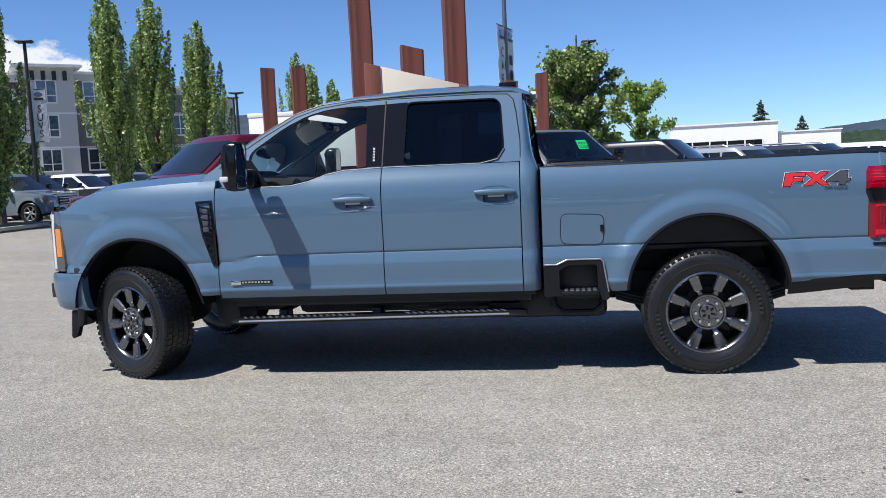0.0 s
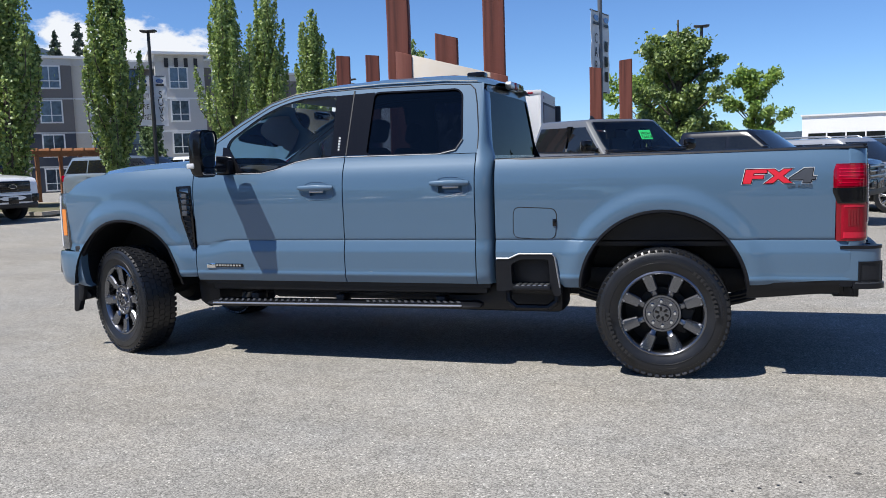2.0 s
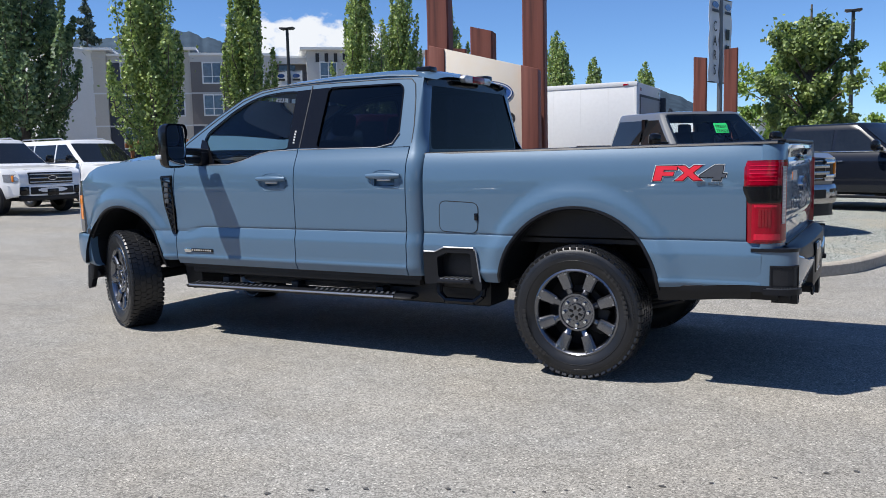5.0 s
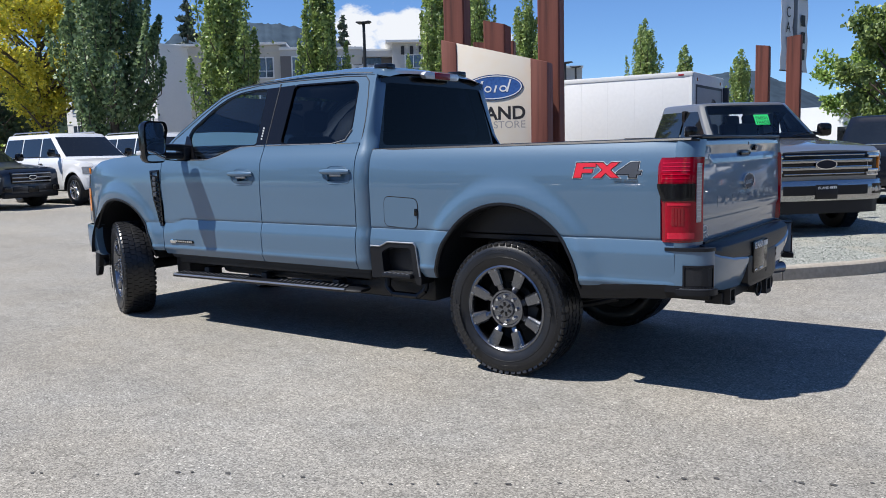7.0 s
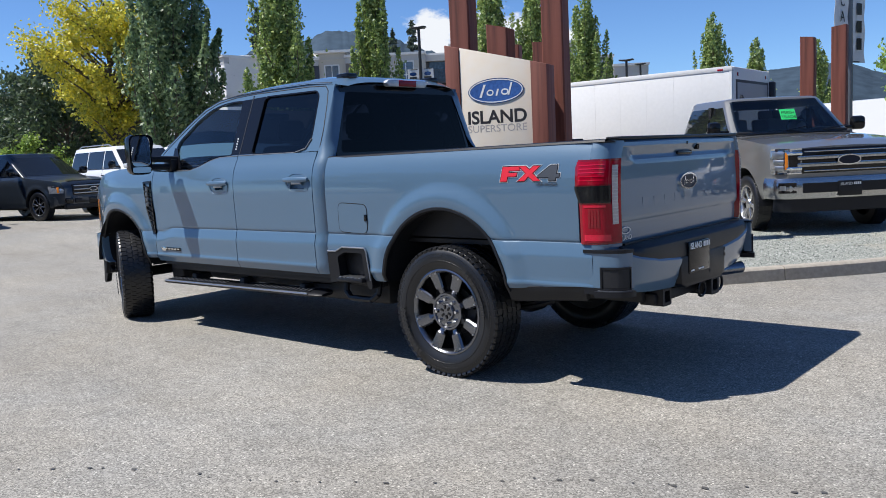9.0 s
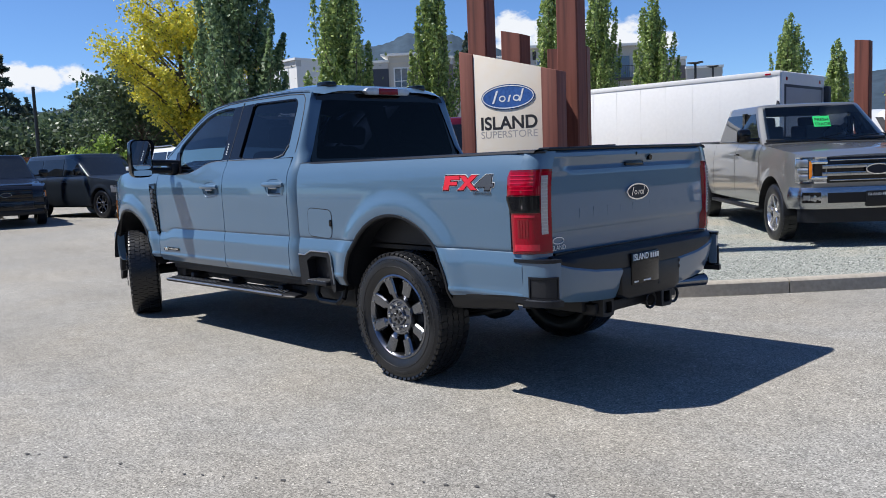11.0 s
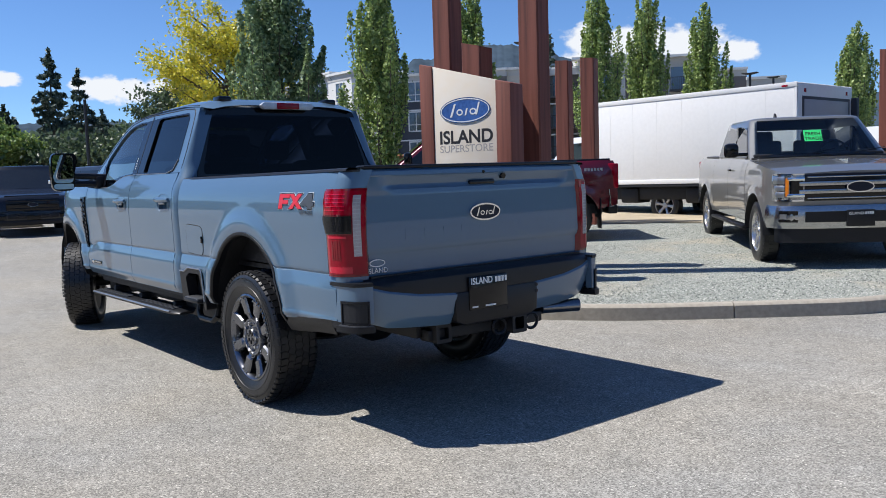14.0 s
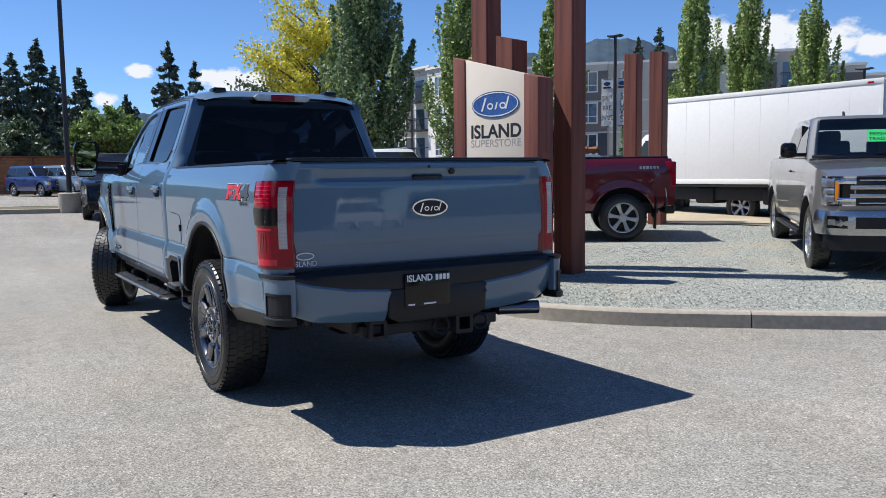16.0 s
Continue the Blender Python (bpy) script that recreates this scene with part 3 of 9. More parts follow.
WIN_F = [(-3.43, 1.492), (-3.06, 1.490), (-2.92, 1.520), (-2.77, 1.568), (-2.64, 1.590), (-2.448, 1.597), (-2.452, 2.060), (-2.60, 2.064), (-2.78, 2.052), (-2.95, 2.012), (-3.13, 1.930), (-3.41, 1.745)]
WIN_R = [(-2.19, 1.597), (-1.60, 1.592), (-1.475, 1.622), (-1.428, 1.690), (-1.450, 2.030), (-1.490, 2.066), (-2.165, 2.074)]
ROOF_EDGE = [(-3.80, 1.575), (-3.62, 1.705), (-3.30, 1.900), (-3.05, 2.032), (-2.85, 2.090), (-2.55, 2.118), (-2.10, 2.134), (-1.60, 2.132), (-1.34, 2.112)]
DOOR_CUT_R = [(-1.302, 1.588), (-1.304, 1.75), (-1.328, 1.95), (-1.350, 2.056), (-1.392, 2.098), (-1.60, 2.110), (-2.33, 2.112)]
DOOR_CUT_F = [(-2.33, 2.112), (-2.60, 2.102), (-2.85, 2.072), (-3.05, 2.010), (-3.30, 1.874), (-3.62, 1.676), (-3.665, 1.640)]


def pane(name, poly, width, s, mat, parent, inset=0.014, label=""):
    bm = bmesh.new()
    holed(bm, rounded(inset_poly(poly, -0.012), 0.035), [], lambda u, v: (u, s * (width(u, v) - inset), v), (0, -s * 0.004, 0))
    return part(name, bm, mat, parent, label)


def in_cup(c, x, z):
    return -0.07 < c.x - x < 0.092 and -0.056 < c.z - z < 0.004


def door_handle(s, x, z, parent):
    y = half_width(x, z)
    cup = rounded([(x - 0.140, z + 0.004), (x - 0.085, z - 0.088), (x + 0.138, z - 0.082), (x + 0.150, z + 0.012), (x + 0.060, z + 0.052), (x - 0.060, z + 0.052)], 0.030, 5)
    bm = bmesh.new()
    rows = []
    for k, d in ((1.0, 0.002), (0.985, 0.003), (0.93, -0.004), (0.88, -0.026), (0.74, -0.040), (0.4, -0.044)):
        rows.append([(x + (u - x) * k, s * (half_width(u, v) + d), z + (v - z) * k) for u, v in cup + cup[:1]])
    grid(bm, rows)
    bm.faces.new([bm.verts.new(p) for p in rows[-1][:-1]])
    bmesh.ops.remove_doubles(bm, verts=bm.verts, dist=1e-5)
    part("door_handle", bm, M_paint, parent, "painted pull handle over a hollow cup")
    bm = bmesh.new()
    rows = []
    for k in range(13):       # a bar with tapered ends, bowed outwards
        t = -1 + k / 6
        hz, c = 0.021 - 0.007 * abs(t) ** 3, y + 0.028 - 0.014 * t * t
        rows.append([(x + 0.148 * t, s * (c + 0.012 * math.cos(a)), z + 0.008 + hz * math.sin(a)) for a in [2 * math.pi * j / 12 for j in range(13)]])
    g = grid(bm, rows)
    for row in (g[0], g[-1]):
        bm.faces.new(row[:-1])
    part("handle_grip", bm, M_paint, parent)
    bm = bmesh.new()
    box(bm, x - 0.050, x + 0.070, s * (y + 0.014) - 0.008, s * (y + 0.014) + 0.008, z - 0.030, z - 0.010, 0.006)
    part("handle_insert", bm, M_satin, parent)


# plan of the rear corner: along the bed, and how far it turns in
TAIL_PLAN = [(1.062, 0.0), (1.09, 0.0), (1.125, -0.001), (1.16, -0.004), (1.19, -0.010), (1.213, -0.019), (1.232, -0.031), (1.247, -0.046), (1.258, -0.064), (1.267, -0.090), (1.274, -0.118), (1.279, -0.146)]
# plan of the front corner and of the bumper ends
NOSE_PLAN = [(-5.070, 0.0), (-5.125, -0.016), (-5.175, -0.040), (-5.212, -0.072), (-5.236, -0.112), (-5.248, -0.17)]
FRONT_BUMPER = [(-4.858, 0.968), (-4.95, 0.955), (-5.04, 0.932), (-5.115, 0.900), (-5.175, 0.858), (-5.22, 0.805), (-5.25, 0.73), (-5.27, 0.62), (-5.275, 0.45), (-5.275, 0.0)]


def build_truck_side(s):
    fender = side_panel("front_fender", -5.075, -3.668, lambda x: arch_low(x, 0.66 if x > -4.3 else 0.855), hood_edge, s, M_paint, TRUCK)
    fdoor = side_panel("front_door", -3.660, -2.352, sill, belt, s, M_paint, TRUCK, cut=lambda c: in_cup(c, -2.570, 1.352))
    rdoor = side_panel("rear_door", -2.344, -1.312, sill, belt, s, M_paint, TRUCK, cut=lambda c: in_cup(c, -1.495, 1.366))
    bm = bmesh.new()
    rows = []
    for k in range(45):
        z = 0.632 + (2.108 - 0.632) * k / 44
        mix = smooth(1.50, 1.66, z)
        w = half_width(-1.36, z) * (1 - mix) + cab_width(-1.3, z) * mix
        back_x = -1.178 + mix * (-0.024 - 0.115 * (z - 1.50)) - 0.06 * smooth(2.03, 2.11, z)
        ry = 0.085 + 0.02 * mix
        rows.append([(-1.304, s * (w - 0.03), z), (-1.304, s * w, z), (-1.285, s * w, z)] + [(-1.285 + (back_x + 1.285) * math.sin(a), s * (w - ry + ry * math.cos(a)), z) for a in [math.pi / 2 * j / 9 for j in range(1, 10)]])
    grid(bm, rows)
    cab = part("cab_corner", bm, M_paint, TRUCK, sharp=50)
    bed_low = lambda x: max(arch_low(x, 0.62 if x < 0 else 0.655 + 0.04 * smooth(0.5, 1.1, x)), float(np.interp(x, [-1.16, -1.06, -0.98, -0.745, -0.70], [0.815, 0.815, 0.850, 0.850, 0.60])) if x < -0.69 else 0)
    bed = side_panel("bedside", -1.158, 1.162, bed_low, lambda x: 1.532 + 0.006 * (x + 1.16), s, M_paint, TRUCK, cut=lambda c: c.x > 1.085 and 0.955 < c.z < 1.435)
    # glasshouse side with openings
    bm = bmesh.new()
    outer = [(-3.80, 1.50), (-3.40, 1.482), (-3.06, 1.483), (-2.92, 1.510), (-2.77, 1.559), (-2.64, 1.582), (-2.5, 1.588), (-1.303, 1.588), (-1.303, 2.102)] + ROOF_EDGE[::-1][1:]
    holed(bm, outer, [rounded(WIN_F, 0.055), rounded(WIN_R, 0.055)], lambda u, v: (u, s * cab_width(u, v), v), (0, -s * 0.035, 0))
    frame_ob = part("cab_side_frame", bm, M_paint, TRUCK, sharp=30)
    # black pillar trim between the panes
    bm = bmesh.new()
    holed(bm, [(-2.470, 1.600), (-2.180, 1.600), (-2.158, 2.078), (-2.478, 2.068)], [], lambda u, v: (u, s * (cab_width(u, v) + 0.004), v), (0, -s * 0.012, 0))
    pillar = part("pillar_trim", bm, M_gloss_black, frame_ob)
    bm = bmesh.new()
    holed(bm, [(-2.350, 1.60), (-2.341, 1.60), (-2.324, 2.10), (-2.333, 2.10)], [], lambda u, v: (u, s * (cab_width(u, v) + 0.0055), v), (0, -s * 0.004, 0))
    part("door_gap", bm, M_dark, frame_ob)
    bm = bmesh.new()       # the cut of the two doors up and over the panes
    for run in (DOOR_CUT_R, DOOR_CUT_F):
        pipe(bm, [(u, s * (cab_width(u, v) - 0.001), v) for u, v in run], 0.0048, 6)
    part("door_gap", bm, M_dark, frame_ob)
    bm = bmesh.new()
    for k in range(5):
        z = 1.64 + 0.022 * k
        w = cab_width(-2.40, z) + 0.006
        box(bm, -2.418, -2.402, s * w - 0.001, s * w + 0.001, z, z + 0.013)
    part("keypad_marks", bm, M_sticker_white, frame_ob)
    bm = bmesh.new()       # mirror sail at the foot of the windscreen pillar
    holed(bm, [(-3.44, 1.50), (-3.25, 1.50), (-3.40, 1.69), (-3.455, 1.70)], [], lambda u, v: (u, s * (cab_width(u, v) + 0.004), v), (0, -s * 0.012, 0))
    part("sail_trim", bm, M_gloss_black, frame_ob)
    # belt moulding and window seals
    bm = bmesh.new()
    for poly in (WIN_F, WIN_R):
        o, i = rounded(inset_poly(poly, -0.008), 0.060), rounded(inset_poly(poly, 0.004), 0.052)
        holed(bm, o, [i], lambda u, v: (u, s * (cab_width(u, v) + 0.003), v), (0, -s * 0.02, 0))
    part("window_seal", bm, M_gloss_black, frame_ob)
    bm = bmesh.new()
    for run in ([(-3.40, 1.480), (-3.06, 1.481), (-2.92, 1.508), (-2.77, 1.557), (-2.64, 1.580), (-2.36, 1.588)], [(-2.335, 1.588), (-1.60, 1.585), (-1.470, 1.612), (-1.420, 1.690)]):
        pipe(bm, [(x, s * (cab_width(x, z) + 0.005), z) for x, z in run], 0.006, 6)
    part("belt_moulding", bm, M_belt, frame_ob, "thin grey belt moulding")
    pane("window_pane", WIN_F, cab_width, s, M_glass, fdoor, label="clear side glass")
    pane("window_pane", WIN_R, cab_width, s, M_tint, rdoor, label="dark privacy glass")
    door_handle(s, -2.570, 1.352, fdoor)
    door_handle(s, -1.495, 1.366, rdoor)
    # arch lip and wheel-well liner
    for (cx, cz, r), name_ in ((ARCH_F, "arch_trim"), (ARCH_R, "arch_trim")):
        bm = bmesh.new()
        rows = []
        for k in range(33):
            a = math.pi * (k / 32) if name_ else 0
            a = 0.05 + (math.pi - 0.10) * k / 32
            x, z = cx + r * math.cos(a), cz + r * math.sin(a)
            w = half_width(x, z)
            rows.append([(cx + rr * math.cos(a), s * (w + dy), cz + rr * math.sin(a)) for rr, dy in ((r + 0.006, 0.004), (r + 0.004, 0.009), (r - 0.012, 0.009), (r - 0.020, -0.004), (r - 0.016, -0.05))])
        grid(bm, rows)
        part("arch_lip", bm, M_black, fender if cx < -2 else bed)
        bm = bmesh.new()
        rows = []
        for k in range(25):
            a = 0.02 + (math.pi - 0.04) * k / 24
            rows.append([(cx + r * 0.985 * math.cos(a), s * y, cz + r * 0.985 * math.sin(a)) for y in (0.99, 0.8, 0.55, 0.42)])
        vs = grid(bm, rows)
        bm.faces.new([bm.verts.new((cx + r * 0.985 * math.cos(0.02 + (math.pi - 0.04) * k / 24), s * 0.42, cz + r * 0.985 * math.sin(0.02 + (math.pi - 0.04) * k / 24))) for k in range(25)])
        part("wheel_well", bm, M_dark, TRUCK)
    # fuel flap outline
    if s < 0:
        flap = rounded([(-1.025, 0.975), (-0.725, 0.965), (-0.715, 1.175), (-1.02, 1.19)], 0.05)
        bm = bmesh.new()
        holed(bm, rounded(inset_poly(flap, -0.006), 0.055), [], lambda u, v: (u, s * (half_width(u, v) + 0.0015), v), (0, -s * 0.004, 0))
        gap = part("fuel_door", bm, M_dark, TRUCK, "fuel filler flap in body colour")
        bm = bmesh.new()
        holed(bm, flap, [], lambda u, v: (u, s * (half_width(u, v) + 0.003), v), (0, -s * 0.004, 0))
        part("flap", bm, M_paint, gap)
        bm = bmesh.new()
        box(bm, -0.742, -0.716, s * 1.016 - 0.008, s * 1.016 + 0.004, 1.055, 1.105, 0.004)
        part("flap_notch", bm, M_gloss_black, gap)
    # side vent behind the front wheel arch
    vent = [(-3.815, 1.395), (-3.685, 1.400), (-3.668, 1.14), (-3.668, 0.885), (-3.705, 0.885), (-3.775, 1.13)]
    bm = bmesh.new()
    holed(bm, rounded(vent, 0.012), [rounded(inset_poly(vent, 0.018), 0.008)], lambda u, v: (u, s * (half_width(u, v) + 0.012), v), (0, -s * 0.03, 0))
    vent_ob = part("side_vent", bm, M_gloss_black, TRUCK, "black louvred side vent")
    bm = bmesh.new()
    holed(bm, vent, [], lambda u, v: (u, s * (half_width(u, v) + 0.003), v), (0, -s * 0.004, 0))
    part("vent_backing", bm, M_dark, vent_ob)
    for k in range(10):
        z = 0.93 + 0.046 * k
        xa = float(np.interp(z, [0.885, 1.13, 1.395], [-3.70, -3.77, -3.81])) + 0.012
        bm = bmesh.new()
        xm = (xa - 3.685) / 2
        box(bm, xa - xm, -3.685 - xm, -0.012, 0.012, -0.006, 0.006, 0.003, pose(xm, s * (half_width(-3.72, z) + 0.008), z, 0, 12, 0))
        part("louvre", bm, M_gloss_black, vent_ob)
    bm = bmesh.new()
    for k in range(4):
        z = 1.335 - 0.047 * k
        box(bm, -3.757, -3.712, s * (half_width(-3.72, z) + 0.018) - 0.003, s * (half_width(-3.72, z) + 0.018) + 0.003, z - 0.036, z, 0.002)
    part("vent_badge", bm, M_grey_vinyl, vent_ob, "raised grey bars of a vent badge")
    # lower door badge
    bm = bmesh.new()
    box(bm, -3.565, -3.485, s * 1.029 - 0.003, s * 1.029 + 0.003, 0.735, 0.772, 0.002)
    b = part("door_badge", bm, M_chrome, TRUCK, "small chrome engine badge of plain bars")
    bm = bmesh.new()
    box(bm, -3.49, -3.235, s * 1.029 - 0.002, s * 1.029 + 0.002, 0.742, 0.770, 0.002)
    part("badge_bar", bm, M_gloss_black, b)
    bm = bmesh.new()
    for k in range(9):
        box(bm, -3.478 + 0.026 * k, -3.461 + 0.026 * k, s * 1.0315 - 0.0015, s * 1.0315 + 0.0015, 0.749, 0.763)
    part("badge_marks", bm, M_chrome, b)
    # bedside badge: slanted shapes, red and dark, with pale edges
    def slab(poly, off, mat, name_, par, grow=0.0):
        bm2 = bmesh.new()
        holed(bm2, inset_poly(poly, -grow) if grow else poly, [], lambda u, v: (u, s * (half_width(u, v) + off), v), (0, -s * 0.002, 0))
        return part(name_, bm2, mat, par)
    x0, z0 = 0.515, 1.325
    red = [[(0.0, 0.0), (0.05, 0.0), (0.058, 0.03), (0.125, 0.03), (0.13, 0.052), (0.064, 0.052), (0.068, 0.066), (0.15, 0.066), (0.145, 0.09), (0.02, 0.09)],
           [(0.135, 0.0), (0.185, 0.0), (0.215, 0.028), (0.25, 0.0), (0.30, 0.0), (0.245, 0.046), (0.30, 0.09), (0.25, 0.09), (0.222, 0.068), (0.195, 0.09), (0.145, 0.09), (0.195, 0.046)]]
    four = [(0.285, 0.03), (0.375, 0.09), (0.425, 0.09), (0.418, 0.038), (0.44, 0.038), (0.436, 0.020), (0.414, 0.020), (0.41, 0.0), (0.365, 0.0), (0.367, 0.020), (0.288, 0.020)]
    badge = None
    for poly, mat_ in ((red[0], M_red_vinyl), (red[1], M_red_vinyl), (four, M_grey_vinyl)):
        pl = [(x0 + u, z0 + v) for u, v in poly]
        base = slab(pl, 0.0020, M_sticker_white, "side_decal", TRUCK, 0.0075)
        base["label"] = "red and charcoal slanted decal shape"
        slab(pl, 0.0032, M_gloss_black, "decal_edge", base, 0.0050)
        slab(pl, 0.0044, mat_, "decal_face", base)
    if s < 0:
        lettering("decal_word", "OFF ROAD", 0.030, M_grey_vinyl, bed, pose(x0 + 0.345, s * 1.0205, z0 - 0.022), 0.0008, stretch=1.05)
    # bed step pocket behind the cab
    frame = [(-1.158, 0.820), (-1.06, 0.820), (-0.98, 0.856), (-0.735, 0.856), (-0.690, 0.62), (-0.690, 0.555), (-0.745, 0.555), (-0.75, 0.60), (-1.0, 0.60), (-1.158, 0.58)]
    pocket = rounded([(-1.045, 0.635), (-0.765, 0.635), (-0.775, 0.820), (-0.97, 0.820), (-1.045, 0.785)], 0.02)
    bm = bmesh.new()
    holed(bm, rounded(frame, 0.025), [pocket], lambda u, v: (u, s * (half_width(u, max(v, .66)) + 0.008), v), (0, -s * 0.08, 0))
    step = part("bed_step", bm, M_black, TRUCK, "black plastic step pocket behind the cab")
    bm = bmesh.new()
    box(bm, -1.06, -0.755, min(s * 0.80, s * 0.94), max(s * 0.80, s * 0.94), 0.62, 0.83, 0.01)
    part("pocket", bm, M_dark, step)
    bm = bmesh.new()
    box(bm, -1.03, -0.760, min(s * 0.93, s * 1.065), max(s * 0.93, s * 1.065), 0.60, 0.632, 0.01)
    part("step_tread", bm, M_black, step)
    bm = bmesh.new()
    for k in range(6):
        box(bm, -1.01 + 0.041 * k, -0.985 + 0.041 * k, min(s * 0.95, s * 1.06), max(s * 0.95, s * 1.06), 0.632, 0.639, 0.003)
    part("tread_bars", bm, M_satin, step)
    bm = bmesh.new()
    pipe(bm, [(x, s * (half_width(x, 0.84) + 0.010), z) for x, z in ((-1.15, 0.826), (-1.06, 0.826), (-0.985, 0.860), (-0.745, 0.860), (-0.728, 0.84), (-0.694, 0.62))], 0.006, 6)
    part("step_trim", bm, M_satin, step)
    bm = bmesh.new()
    box(bm, -1.10, -0.72, min(s * 0.70, s * 0.90), max(s * 0.70, s * 0.90), 0.545, 0.61, 0.02)
    part("step_bracket", bm, M_dark, step)
    # bed rail cap
    bm = bmesh.new()
    rows = []
    for k in range(13):
        x = -1.165 + 2.40 * k / 12
        zt = 1.532 + 0.006 * (x + 1.16)
        rows.append([(x, s * y, z) for y, z in ((0.966, zt - 0.008), (0.960, zt + 0.004), (0.942, zt + 0.009), (0.86, zt + 0.009), (0.855, zt - 0.02))])
    grid(bm, rows)
    part("bed_rail_cap", bm, M_black, bed)
    bm = bmesh.new()
    box(bm, -1.15, 1.22, min(s * 0.84, s * 0.86), max(s * 0.84, s * 0.86), 0.93, 1.53)
    part("bed_wall", bm, M_black, bed)
    bm = bmesh.new()      # lower flange behind the rear wheel
    rows = []
    for x in [0.545 + 0.056 * k for k in range(11)]:
        zb = 0.655 + 0.04 * smooth(0.5, 1.1, x)
        rows.append([(x, s * y, z) for y, z in ((1.012, zb + 0.012), (1.022, zb + 0.004), (1.018, zb - 0.03), (0.985, zb - 0.09), (0.94, zb - 0.10))])
    grid(bm, rows)
    part("lower_flange", bm, M_black, bed)
    # running board
    bm = bmesh.new()
    prof = [(0.845, 0.475), (0.985, 0.473), (1.030, 0.466), (1.045, 0.454), (1.036, 0.440), (0.98, 0.436), (0.86, 0.444)]
    rows = []
    for x, k in ((-3.60, 0.55), (-3.555, 0.9), (-3.52, 1.0), (-1.42, 1.0), (-1.335, 0.92), (-1.29, 0.6)):
        rows.append([(x, s * (0.95 + (y - 0.95) * k), 0.447 + (z - 0.447) * k + 0.010 * (x + 2.4)) for y, z in prof + prof[:1]])
    grid(bm, rows)
    for row in (rows[0], rows[-1]):
        bm.faces.new([bm.verts.new(p) for p in row[:-1]])
    board = part("running_board", bm, M_black, TRUCK, "black running board with ribbed steps")
    for a, b in ((-3.50, -2.58), (-2.20, -1.42)):
        n = round((b - a) / 0.052)
        for k in range(n):
            x = a + (b - a) * k / n
            bm = bmesh.new()
            box(bm, -0.011, 0.011, -0.06, 0.06, 0, 0.008, 0.003, pose(x, s * 0.955, 0.474 + 0.010 * (x + 2.4), 0, 0, 28 * -s))
            part("tread_rib", bm, M_grey_vinyl, board)
    bm = bmesh.new()
    pipe(bm, [(x, s * 1.040, 0.463 + 0.010 * (x + 2.4)) for x in (-3.52, -1.42)], 0.009, 8)
    part("board_edge", bm, M_satin, board, "bright worn edge strip")
    for x in (-3.2, -2.45, -1.62):
        bm = bmesh.new()
        box(bm, x - 0.05, x + 0.05, min(s * 0.62, s * 0.80), max(s * 0.62, s * 0.80), 0.50, 0.62, 0.01)
        box(bm, x - 0.035, x + 0.035, min(s * 0.78, s * 0.93), max(s * 0.78, s * 0.93), 0.446, 0.52, 0.01)
        part("board_bracket", bm, M_dark, board)
    # tail lamp wrapped round the corner of the bed
    t_of = lambda x: float(np.interp(x, [p[0] for p in TAIL_PLAN], range(len(TAIL_PLAN))))
    lamp_w = lerp_table([(0.60, 1.008), (0.945, 1.018), (1.20, 1.023), (1.35, 1.019), (1.44, 1.006), (1.50, 0.984), (1.545, 0.962)])
    front_x = lerp_table([(0.945, 1.100), (1.185, 1.096), (1.265, 1.066), (1.40, 1.066), (1.442, 1.088)])

    def tail_at(t, z, off):
        n = len(TAIL_PLAN) - 1
        at_ = lambda q: (float(np.interp(q, range(n + 1), [p[0] for p in TAIL_PLAN])), float(np.interp(q, range(n + 1), [p[1] for p in TAIL_PLAN])))
        (x0_, y0_), (x1_, y1_), (x, y) = at_(max(0, t - 0.4)), at_(min(n, t + 0.4)), at_(t)
        nrm = Vector((-(y1_ - y0_), x1_ - x0_)).normalized()
        return (x + nrm.x * off, s * (lamp_w(z) + y + nrm.y * off), z)

    def tail_skin(name_, x0_, x1_, z0_, z1_, off, mat, parent, label="", nz=10, lip=0.012):
        bm2 = bmesh.new()
        rows2 = []
        for k in range(nz + 1):
            z = z0_ + (z1_ - z0_) * k / nz
            a, b = t_of(x0_ if x0_ else front_x(z)), t_of(x1_)
            rows2.append([tail_at(a + (b - a) * j / 14, z, off) for j in range(15)])
        grid(bm2, rows2)
        r2 = bmesh.ops.extrude_edge_only(bm2, edges=[e for e in bm2.edges if e.is_boundary])
        bmesh.ops.translate(bm2, vec=(-lip, -s * lip, 0), verts=[v for v in r2["geom"] if isinstance(v, bmesh.types.BMVert)])
        return part(name_, bm2, mat, parent, label, sharp=50)

    end_x = TAIL_PLAN[-1][0]
    lamp = tail_skin("tail_lamp", 0, end_x, 0.948, 1.440, 0.002, M_red_deep, TRUCK, "red tail lamp with black band and clear strip", 24, 0.06)
    tail_skin("lamp_lens", 1.078, end_x - 0.0015, 1.297, 1.428, 0.0045, M_red_lens, lamp)
    tail_skin("lamp_lens", 1.108, end_x - 0.0015, 0.960, 1.182, 0.0045, M_red_lens, lamp)
    tail_skin("lamp_lens", 1.2600, end_x - 0.0015, 1.182, 1.297, 0.0045, M_red_lens, lamp)
    tail_skin("lamp_band", 0, 1.2575, 1.190, 1.288, 0.007, M_gloss_black, lamp, "smoked black band across the lamp")
    for k in range(5):
        tail_skin("lamp_rib", 1.090, 1.235, 1.318 + 0.022 * k, 1.3235 + 0.022 * k, 0.0062, M_red_bright, lamp, nz=1, lip=0.004)
    tail_skin("lamp_rib", 1.120, 1.240, 1.163, 1.176, 0.0062, M_red_bright, lamp, nz=1, lip=0.004)
